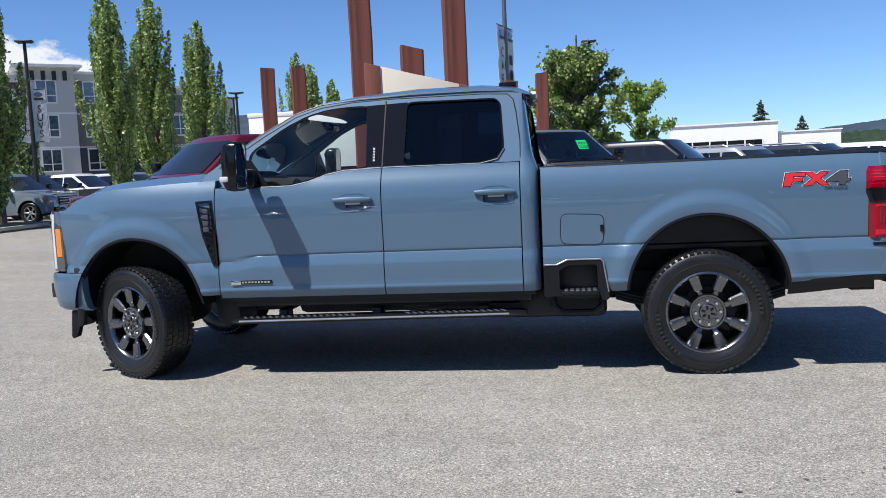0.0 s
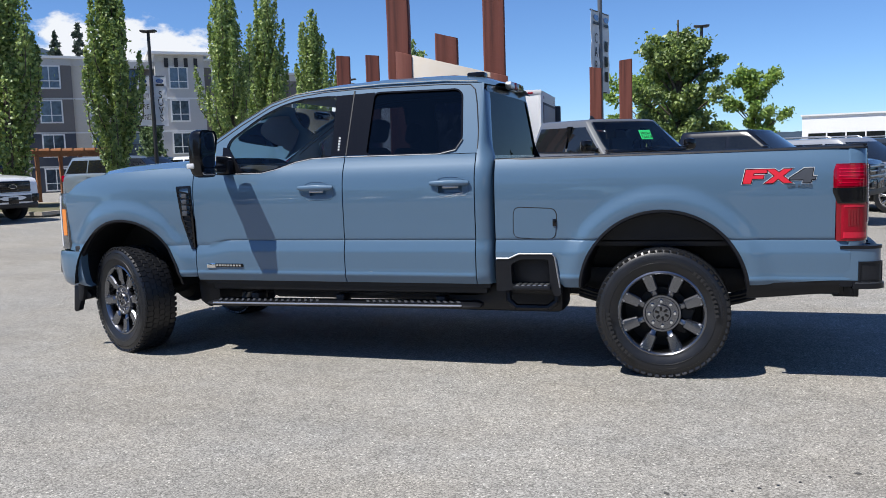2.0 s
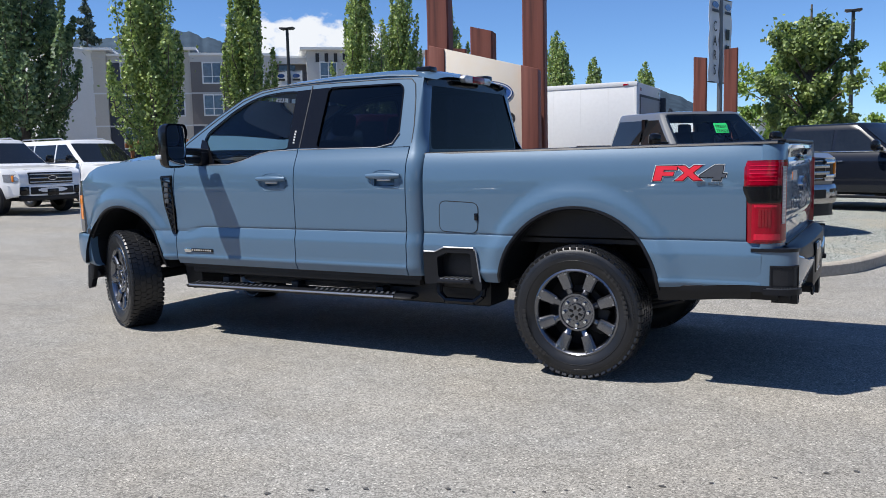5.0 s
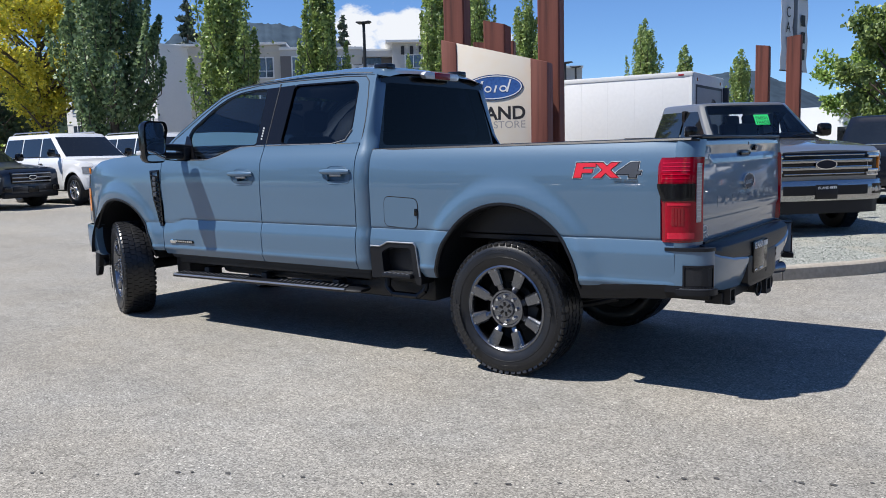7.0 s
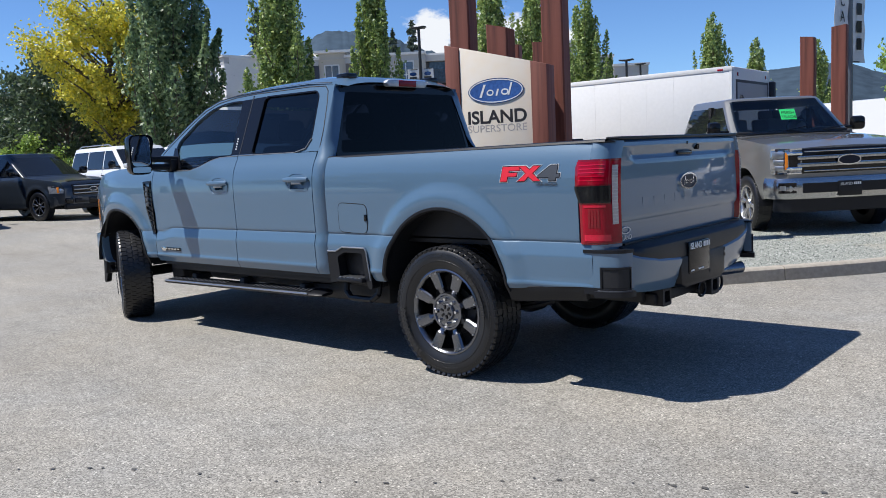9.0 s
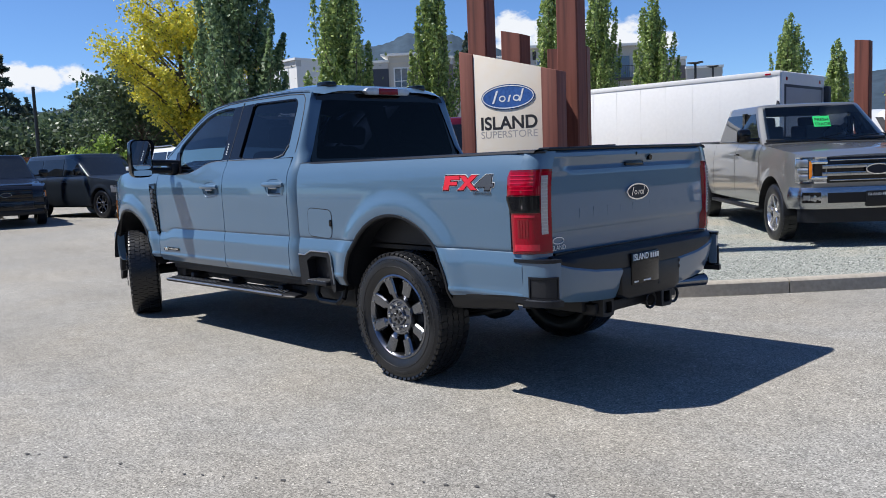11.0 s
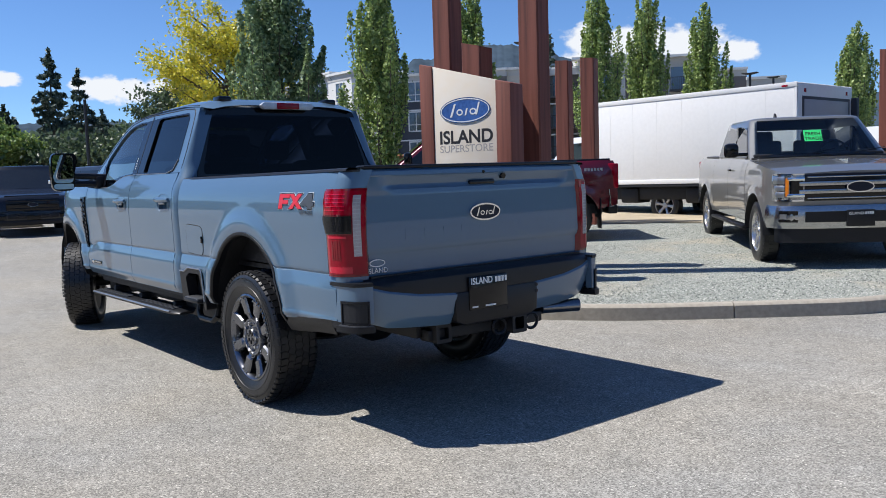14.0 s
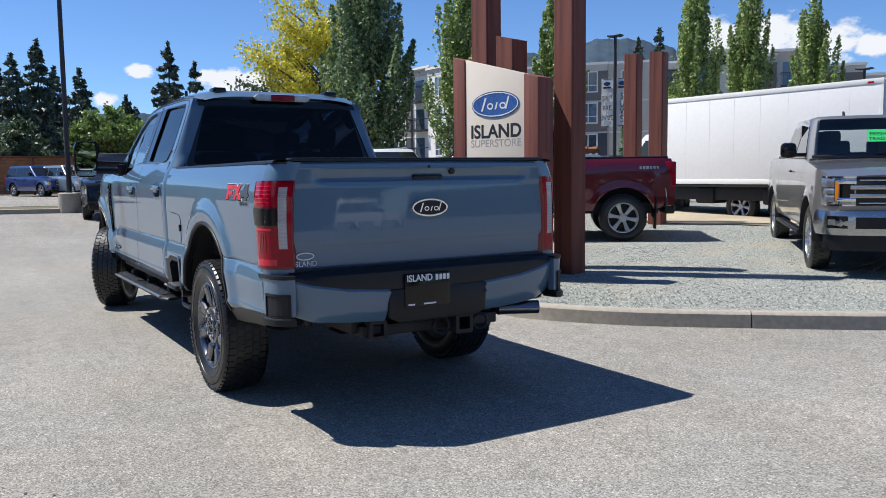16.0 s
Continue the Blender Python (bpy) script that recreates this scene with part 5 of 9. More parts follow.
    prism(bm, [(-0.345, 0.80), (-0.335, 0.625), (-0.27, 0.595), (0.27, 0.595), (0.335, 0.625), (0.345, 0.80)], 1.24, 1.394, "x", 0.012)
    part("bumper_centre", bm, M_black, TRUCK)
    bm = bmesh.new()
    box(bm, 1.386, 1.404, -0.240, 0.070, 0.680, 0.882, 0.008)
    plate = part("plate_insert", bm, M_gloss_black, TRUCK, "black dealer plate insert with white lettering")
    lettering("plate_word", "ISLAND", 0.056, M_sticker_white, plate, pose(1.4045, -0.140, 0.853, 0, 0, 90), 0.0008, stretch=0.92, bold=0.0012)
    for ya, yb, za, zb in [(-0.032 + 0.026 * k, -0.014 + 0.026 * k, 0.836, 0.870) for k in range(4)] + [(-0.22, -0.175, 0.694, 0.704), (-0.115, -0.03, 0.694, 0.704)]:
        bm = bmesh.new()
        box(bm, 1.404, 1.4058, ya, yb, za, zb)
        part("plate_bar", bm, M_sticker_white, plate)
    for y, z in ((0.085, 0.66), (0.33, 0.74), (0.33, 0.78)):
        bm = bmesh.new()
        tube(bm, (1.38, y, z), (1.396, y, z), 0.012, 0.012, 12)
        part("bumper_socket", bm, M_dark, TRUCK)
    # towing hitch
    bm = bmesh.new()
    box(bm, 1.18, 1.27, -0.46, 0.50, 0.505, 0.575, 0.01)
    hitch = part("tow_hitch", bm, M_dark, TRUCK, "black receiver hitch under the bumper")
    for y, w, x1 in ((-0.37, 0.058, 1.31), (0.18, 0.062, 1.39)):
        bm = bmesh.new()
        outer_, inner = [(-w, -w), (w, -w), (w, w), (-w, w)], [(-w * .62, -w * .62), (w * .62, -w * .62), (w * .62, w * .62), (-w * .62, w * .62)]
        holed(bm, rounded(outer_, 0.015), [rounded(inner, 0.01)], lambda u, v: (x1, y + u, 0.550 + v), (-0.16, 0, 0))
        part("receiver_tube", bm, M_dark, hitch)
    for y in (0.03, 0.31):
        bm = bmesh.new()
        pipe(bm, [(1.36, y + 0.055 * math.cos(a), 0.545 + 0.05 * math.sin(a)) for a in [2 * math.pi * k / 14 for k in range(15)]], 0.010, 6)
        part("chain_loop", bm, M_black, hitch)
    # exhaust
    bm = bmesh.new()
    rings = []
    along, side = Vector((0.40, 0.917, 0)), Vector((0.917, -0.40, 0))
    for d, r in ((-0.02, 0.042), (0.25, 0.044), (0.25, 0.039), (0.05, 0.038)):
        rings.append([tuple(Vector((1.22, 0.57, 0.583)) + along * d + side * (r * math.cos(2 * math.pi * k / 20)) + Vector((0, 0, r * math.sin(2 * math.pi * k / 20)))) for k in range(21)])
    grid(bm, rings)
    part("exhaust_tip", bm, M_rim, TRUCK, "polished exhaust tip")
    for s in (-1, 1):
        bm = bmesh.new()
        box(bm, 0.84, 0.90, min(s * 0.62, s * 0.66), max(s * 0.62, s * 0.66), 0.54, 0.68, 0.008)
        part("hanger_bracket", bm, M_dark, TRUCK)
    # ladder frame, axles, springs, tank
    bm = bmesh.new()
    for s in (-1, 1):
        box(bm, -5.0, 1.2, min(s * 0.42, s * 0.50), max(s * 0.42, s * 0.50), 0.52, 0.70, 0.01)
    for x in (-4.6, -3.3, -2.2, -1.1, 0.6, 1.1):
        box(bm, x - 0.05, x + 0.05, -0.46, 0.46, 0.55, 0.66, 0.01)
    part("ladder_frame", bm, M_dark, TRUCK)
    for x in (0.0, FRONT_AXLE):
        bm = bmesh.new()
        tube(bm, (x, -0.80, HUB_Z), (x, 0.80, HUB_Z), 0.052, 0.052, 14)
        vs = [v for r in lathe(bm, [(0.02, -0.17), (0.12, -0.15), (0.17, -0.05), (0.17, 0.05), (0.12, 0.15), (0.02, 0.17)], 18) for v in r]
        bmesh.ops.translate(bm, vec=(x, 0.0, HUB_Z), verts=vs)
        part("axle", bm, M_dark, TRUCK)
    for s in (-1, 1):
        bm = bmesh.new()
        for k in range(3):
            pipe(bm, [(0.62 * t, s * 0.60, 0.56 - 0.10 * (1 - t * t) - 0.025 * k) for t in [j / 6 - 1 for j in range(13)]], 0.022, 6)
        tube(bm, (0.16, s * 0.56, 0.40), (0.10, s * 0.52, 0.86), 0.032, 0.032, 10)
        part("leaf_spring", bm, M_dark, TRUCK)
    bm = bmesh.new()
    box(bm, -3.1, -1.3, -0.84, -0.52, 0.47, 0.62, 0.05)
    box(bm, -2.9, -1.6, 0.52, 0.84, 0.47, 0.62, 0.05)
    pipe(bm, [(-3.4, 0.3, 0.48), (-1.0, 0.35, 0.5), (-0.4, 0.62, 0.72), (0.4, 0.66, 0.74), (0.9, 0.50, 0.62), (1.22, 0.57, 0.583)], 0.048, 10)
    pipe(bm, [(-3.3, 0.0, 0.50), (0.0, 0.0, HUB_Z)], 0.05, 10)
    part("fuel_tank", bm, M_dark, TRUCK)
    bm = bmesh.new()
    box(bm, -4.05, -3.35, -0.26, 0.26, 0.40, 0.66, 0.06)
    box(bm, -3.35, -2.55, -0.20, 0.20, 0.42, 0.62, 0.05)
    box(bm, -2.60, -2.20, -0.34, 0.24, 0.40, 0.60, 0.06)
    part("gearbox", bm, M_dark, TRUCK)
    for s in (-1, 1):
        bm = bmesh.new()
        box(bm, -1.62, -0.70, min(s * 0.50, s * 0.84), max(s * 0.50, s * 0.84), 0.40, 0.64, 0.05)
        part("frame_tank", bm, M_dark, TRUCK)
        bm = bmesh.new()
        pipe(bm, [(-1.10, s * 0.90, 0.60), (-1.09, s * 0.92, 0.50), (-1.03, s * 0.93, 0.455), (-0.80, s * 0.93, 0.455), (-0.74, s * 0.92, 0.50), (-0.73, s * 0.90, 0.60)], 0.024, 8)
        part("step_hanger", bm, M_black, TRUCK)
        bm = bmesh.new()
        box(bm, -3.58, -1.25, min(s * 0.84, s * 0.93), max(s * 0.84, s * 0.93), 0.545, 0.625, 0.02)
        part("sill_skirt", bm, M_dark, TRUCK)
    # cabin
    for y in (-0.42, 0.42):
        for x, lean in ((-2.62, 14), (-1.72, 10)):
            bm = bmesh.new()
            box(bm, -0.27, 0.27, -0.27, 0.27, 0.88, 1.06, 0.06, pose(x - 0.12, y, 0))
            box(bm, -0.075, 0.075, -0.26, 0.26, 0, 0.66, 0.06, pose(x + 0.16, y, 1.02, 0, lean, 0))
            box(bm, -0.05, 0.05, -0.13, 0.13, 0, 0.19, 0.045, pose(x + 0.335, y, 1.70, 0, lean, 0))
            part("cab_seat", bm, M_seat, TRUCK, "dark leather cab seat with headrest", sharp=50)
    bm = bmesh.new()
    rows = []
    for x, z in ((-3.66, 1.50), (-3.5, 1.53), (-3.3, 1.52), (-3.18, 1.44), (-3.15, 1.25), (-3.3, 1.1)):
        rows.append([(x, 0.86 * k / 6, z + (0.02 if abs(k) in (2, 3) else 0)) for k in range(-6, 7)])
    grid(bm, rows)
    part("dashboard", bm, M_seat, TRUCK)
    bm = bmesh.new()
    ring = [Vector((0, 0.19 * math.cos(a), 0.19 * math.sin(a))) for a in [2 * math.pi * k / 24 for k in range(25)]]
    mw = pose(-3.02, -0.42, 1.40, 0, 28, 0)
    pipe(bm, [mw @ p for p in ring], 0.017, 8)
    pipe(bm, [mw @ Vector((0, -0.18, 0)), mw @ Vector((0, 0.18, 0))], 0.022, 6)
    pipe(bm, [mw @ Vector((0, 0, 0)), mw @ Vector((-0.22, 0, 0.0))], 0.04, 8)
    part("steering_wheel", bm, M_gloss_black, TRUCK)
    bm = bmesh.new()
    box(bm, -3.0, -2.95, -0.13, 0.13, 1.93, 2.0, 0.02)
    part("inner_mirror", bm, M_gloss_black, TRUCK)


M_badge_dark = surface("badge_dark_blue", (0.006, 0.010, 0.024), rough=0.30, vary=0.2, spec=0.3)
build_truck_body()


def build_wheel():
    """A wheel standing round the origin, outer face towards -y."""
    hub = new("road_wheel")
    R, W = TYRE_R, 0.142
    bm = bmesh.new()
    prof = [(0.288, -0.110), (0.294, -0.124), (0.310, -0.131), (0.335, -0.143), (0.372, -0.148), (0.402, -0.144), (0.424, -0.135), (R - 0.010, -0.120), (R - 0.006, -0.06), (R - 0.006, 0.06),
            (R - 0.010, 0.120), (0.424, 0.135), (0.372, 0.148), (0.335, 0.143), (0.288, 0.110)]
    lathe(bm, prof, 72)
    lathe(bm, [(0.350, -0.1440), (0.352, -0.1485), (0.355, -0.1485), (0.357, -0.1450)], 72)
    tyre = part("tyre", bm, M_rubber, hub, "black all-terrain tyre")
    # tread blocks and shoulder lugs
    bm = bmesh.new()
    n = 58
    for k in range(n):
        a = 2 * math.pi * k / n
        for row, (y, w, sk, off) in enumerate(((-0.102, 0.040, 0.10, 0.0), (-0.050, 0.040, -0.25, 0.5), (0.0, 0.040, 0.25, 0.0), (0.050, 0.040, -0.25, 0.5), (0.102, 0.040, 0.10, 0.0))):
            m = pose(0, 0, 0, 0, -math.degrees(a + off * 2 * math.pi / n), 0) @ pose(R - 0.009, y, 0, 0, 0, 0) @ pose(0, 0, 0, math.degrees(sk), 0, 0)
            box(bm, -0.004, 0.008, -w / 2, w / 2, -0.0205, 0.0205, 0, m)
        for s in (-1, 1):
            m = pose(0, 0, 0, 0, -math.degrees(a), 0) @ pose(R - 0.020, s * 0.130, 0)
            box(bm, -0.022 - 0.014 * (k % 2), 0.012, -0.007, 0.010, -0.0155, 0.0155, 0, m @ pose(0, 0, 0, 0, 0, s * 26))
    part("tread", bm, M_rubber, hub)
    for base, span in ((0.3, 0.62), (3.4, 0.62), (1.9, 0.34), (5.0, 0.34)):      # raised bars on the sidewall
        bm = bmesh.new()
        rows = []
        for k in range(17):
            a = base + span * k / 16
            rows.append([(q * math.cos(a), y, q * math.sin(a)) for q, y in ((0.380, -0.1478), (0.381, -0.1496), (0.396, -0.1480), (0.397, -0.1455))])
        grid(bm, rows)
        part("sidewall_bar", bm, M_rubber, tyre)
    bm = bmesh.new()
    for base in (0.35, 3.5):      # raised marks in two arcs
        for k in range(11):
            a = base + 0.092 * k
            box(bm, 0.352, 0.378, -0.1515, -0.1440, -0.009, 0.009, 0.0, pose(0, 0, 0, 0, -math.degrees(a), 0) @ pose(0, 0, 0, 0, 0, -3))
    for k in range(120):
        box(bm, 0.3985, 0.4055, -0.1475, -0.1400, -0.003, 0.003, 0.0, pose(0, 0, 0, 0, 3 * k, 0))
    part("sidewall_lettering", bm, M_rubber_worn, tyre)["kind"] = "stuff"
    # rim
    bm = bmesh.new()
    lathe(bm, [(0.293, -0.118), (0.297, -0.128), (0.286, -0.133), (0.274, -0.124), (0.266, -0.10), (0.258, 0.0), (0.262, 0.11), (0.288, 0.12)], 64)
    rim = part("rim", bm, M_rim, hub, "dark grey polished alloy rim")
    for k in range(8):
        a = 360 * k / 8 + 4
        bm = bmesh.new()
        secs = []
        for r, w, y in ((0.100, 0.030, -0.090), (0.132, 0.023, -0.098), (0.158, 0.024, -0.106), (0.168, 0.037, -0.114), (0.215, 0.041, -0.116), (0.278, 0.047, -0.127)):
            secs.append([(r, y + 0.014, -w), (r, y + 0.001, -w * 0.74), (r, y - 0.003, 0), (r, y + 0.001, w * 0.74), (r, y + 0.014, w), (r, y + 0.045, w), (r, y + 0.045, -w), (r, y + 0.012, -w)])
        grid(bm, secs)
        bmesh.ops.transform(bm, matrix=pose(0, 0, 0, 0, a, 0), verts=bm.verts)
        part("spoke", bm, M_rim, hub)
        for w in (-0.026, 0.026):
            bm = bmesh.new()
            tube(bm, (0.268, -0.133, w), (0.268, -0.120, w), 0.006, 0.006, 8)
            bmesh.ops.transform(bm, matrix=pose(0, 0, 0, 0, a, 0), verts=bm.verts)
            part("spoke_bolt", bm, M_satin, hub)
    bm = bmesh.new()
    lathe(bm, [(0.001, -0.122), (0.056, -0.122), (0.061, -0.116), (0.063, -0.104), (0.108, -0.102), (0.114, -0.112), (0.126, -0.112), (0.134, -0.090), (0.134, -0.03)], 40)
    part("hub_cap", bm, M_rim, hub)
    bm = bmesh.new()
    for k in range(6):
        box(bm, 0.020, 0.048, -0.127, -0.120, -0.008, 0.008, 0.002, pose(0, 0, 0, 0, 60 * k, 0))
    part("cap_marks", bm, M_gloss_black, hub)
    for k in range(8):
        a = 2 * math.pi * (k + 0.5) / 8
        bm = bmesh.new()
        tube(bm, (0.086 * math.cos(a), -0.097, 0.086 * math.sin(a)), (0.086 * math.cos(a), -0.128, 0.086 * math.sin(a)), 0.014, 0.010, 8)
        part("lug_nut", bm, M_chrome, hub)
    bm = bmesh.new()
    lathe(bm, [(0.06, -0.02), (0.17, -0.02), (0.17, 0.01), (0.06, 0.01)], 40)
    box(bm, 0.09, 0.20, -0.05, 0.03, -0.09, 0.09, 0.015)
    part("brake_disc", bm, M_dark, hub)
    bm = bmesh.new()
    disc(bm, 0.258, 0.06, 40)
    lathe(bm, [(0.262, 0.09), (0.290, 0.118), (0.12, 0.122), (0.10, 0.06), (0.001, 0.06)], 40)
    part("brake_shield", bm, M_dark, hub)
    return hub


WHEEL = build_wheel()
WHEEL.parent = TRUCK
WHEEL.matrix_basis = pose(0, -0.888, HUB_Z, 0, 20, 0)
for m in (pose(0, 0.888, HUB_Z, 0, 0, 180), pose(FRONT_AXLE, -0.880, HUB_Z, 0, 0, -25) @ pose(0, 0, 0, 0, 35, 0), pose(FRONT_AXLE, 0.880, HUB_Z, 0, 0, 155)):
    copy_thing(WHEEL, m)

# ---- sign and timber posts on the gravel island ----
TURN_SIGN = 14.7


def beam(x, y, top, w=0.29, turn=TURN_SIGN, slant=0.0, label="tall red-brown stained timber post on gravel", drop=0.0):
    base = gravel_z(x, y) - 0.03
    h = top - base
    bm = bmesh.new()
    secs = []
    n = max(4, int(h / 0.5))
    for k in range(n + 1):
        z = h * k / n
        j = 0.004 * math.sin(3.1 * k + x * 7)
        secs.append((z, j))
    rows = []
    q = w / 2
    c = 0.018
    ring = [(-q + c, -q), (q - c, -q), (q, -q + c), (q, q - c), (q - c, q), (-q + c, q), (-q, q - c), (-q, -q + c)]
    for z, j in secs:
        rows.append([(u + j, v - j, z if z < h else h - slant * u) for u, v in ring] + [(ring[0][0] + j, ring[0][1] - j, z if z < h else h - slant * ring[0][0])])
    grid(bm, rows)
    bmesh.ops.remove_doubles(bm, verts=bm.verts, dist=1e-5)
    top_ring = sorted([v for v in bm.verts if v.co.z > h - abs(slant) * w - 0.02], key=lambda v: math.atan2(v.co.y, v.co.x))
    bm.faces.new(top_ring)
    ob = finish("timber_post", bm, M_timber, sharp=25)
    ob.matrix_world = pose(x, y, base, 0, 0, turn)
    return tagged(ob, label, "post", "timber posts round the sign")


beam(-2.50, 10.42, 5.3)
beam(-1.32, 10.86, 5.1)
beam(-1.82, 10.34, 3.12, slant=0.25, label="short red-brown timber post with a sloped top behind the sign")
beam(-5.99, 16.38, 3.80, slant=0.08, turn=22)
beam(-5.35, 16.45, 3.78, slant=0.08, turn=22)
beam(-1.20, 20.55, 3.66, slant=0.12, turn=8)
beam(-0.45, 20.15, 3.76, slant=-0.10, turn=8)


def dealer_sign():
    ang = TURN_SIGN
    m = pose(-2.09, 9.885, 0, 0, 0, ang)       # x along the panel, -y towards the lot
    sign = empty("dealer_sign", m, "cream dealer sign panel between two red-brown timber posts", "sign")
    A, W = -0.045, 0.926
    zt = lambda u: 2.850 - 0.225 * u / 0.872
    bm = bmesh.new()
    prism(bm, [(A, 0.62), (W, 0.62), (W, zt(W)), (A, zt(A))], -0.02, 0.03, "y", 0.004)
    part("sign_panel", bm, M_sign, sign, "cream sign panel, warmer towards the middle")
    for u0, u1, y0, y1 in ((A - 0.205, A - 0.004, -0.035, 0.22), (W + 0.004, W + 0.215, -0.08, 0.21)):
        bm = bmesh.new()
        prism(bm, [(u0, 0.17), (u1, 0.17), (u1, zt(u1)), (u0, zt(u0))], y0, y1, "y", 0.012)
        part("sign_post", bm, M_timber, sign)
    mid_u = (A + W) / 2
    q = pose(mid_u, -0.021, 2.285)
    bm = bmesh.new()
    oval(bm, 0.378, 0.158, 0.006)
    bmesh.ops.transform(bm, matrix=q, verts=bm.verts)
    ov = part("logo_oval", bm, M_logo_blue, sign, "blue oval with a pale rim")
    for a, b, w_, mt, d in ((0.378, 0.158, 0.012, M_badge_blue, 0.008), (0.366, 0.146, 0.012, M_sticker_white, 0.009)):
        bm = bmesh.new()
        oval(bm, a, b, d, ring=w_)
        bmesh.ops.transform(bm, matrix=q, verts=bm.verts)
        part("oval_rim", bm, mt, ov)
    # plain white rings and bars stand for the script inside
    for u, v, rx_, rz_ in ((-0.075, -0.02, 0.048, 0.040), (0.125, -0.02, 0.050, 0.040)):
        bm = bmesh.new()
        oval(bm, rx_, rz_, 0.009, ring=0.017)
        bmesh.ops.transform(bm, matrix=q @ pose(u, 0, v), verts=bm.verts)
        part("oval_ring", bm, M_sticker_white, ov)
    for pts in ([(-0.225, -0.075), (-0.195, -0.075), (-0.130, 0.085), (-0.160, 0.085)],
                [(-0.002, -0.062), (0.022, -0.062), (0.048, 0.022), (0.024, 0.022)], [(0.160, -0.062), (0.184, -0.062), (0.232, 0.088), (0.208, 0.088)]):
        bm = bmesh.new()
        prism(bm, pts, -0.009, -0.006, "y")
        bmesh.ops.transform(bm, matrix=q, verts=bm.verts)
        part("oval_bar", bm, M_sticker_white, ov)
    lettering("sign_word", "ISLAND", 0.225, M_ink, sign, pose(mid_u, -0.0208, 1.955), 0.0006, "bold black word", bold=0.006, stretch=1.07)
    lettering("sign_word", "SUPERSTORE", 0.128, M_pale_ink, sign, pose(mid_u, -0.0208, 1.815), 0.0006, "thin grey word", stretch=1.10)


M_sign = surface("sign_cream", (0.66, 0.57, 0.44), rough=0.45, vary=0.10, scales=(1.1, 6), tint=(0.70, 0.645, 0.56))
M_logo_blue = surface("logo_blue", (0.045, 0.12, 0.34), rough=0.35, vary=0.35, scales=(2.5, 30), tint=(0.012, 0.05, 0.19))
M_ink = surface("black_ink", (0.018, 0.016, 0.016), rough=0.5, vary=0.2)
M_pale_ink = surface("pale_ink", (0.36, 0.335, 0.31), rough=0.5, vary=0.1)
dealer_sign()

# ---- other vehicles ----
M_dull_chrome = surface("dull_chrome", (0.42, 0.42, 0.425), rough=0.24, metal=1.0, vary=0.1, scales=(3, 30))
M_seat_grey = surface("grey_cloth", (0.16, 0.155, 0.15), rough=0.8, vary=0.2)
M_cab_glass = glass("cab_glass", (0.80, 0.85, 0.85))
M_lamp_shell = surface("lamp_shell", (0.34, 0.345, 0.36), rough=0.10, metal=0.75, vary=0.6, scales=(14, 60), coat=1.0)
M_car_glass = surface("car_glass", (0.012, 0.014, 0.016), rough=0.03, vary=0.4, scales=(1.5, 20), spec=0.6)
M_grey_paint = surface("grey_metal_paint", (0.205, 0.207, 0.203), rough=0.32, metal=0.5, vary=0.04, scales=(1.5, 700), coat=1.0)
M_red_paint = surface("dark_red_paint", (0.105, 0.002, 0.010), rough=0.25, metal=0.15, vary=0.04, coat=1.0)
M_white_paint = surface("white_paint", (0.76, 0.77, 0.78), rough=0.3, vary=0.02, coat=0.8)
M_black_paint = surface("black_paint", (0.007, 0.009, 0.015), rough=0.25, vary=0.05, coat=0.45, spec=0.3)
M_slate_paint = surface("slate_paint", (0.022, 0.029, 0.040), rough=0.28, metal=0.2, vary=0.04, coat=0.5)
M_bluegrey_paint = surface("pale_blue_paint", (0.20, 0.25, 0.30), rough=0.28, metal=0.3, vary=0.04, coat=1.0)
M_blue_paint = surface("deep_blue_paint", (0.020, 0.050, 0.17), rough=0.28, metal=0.2, vary=0.04, coat=1.0)
M_silver_paint = surface("silver_paint", (0.42, 0.43, 0.44), rough=0.28, metal=0.5, vary=0.04, coat=1.0)


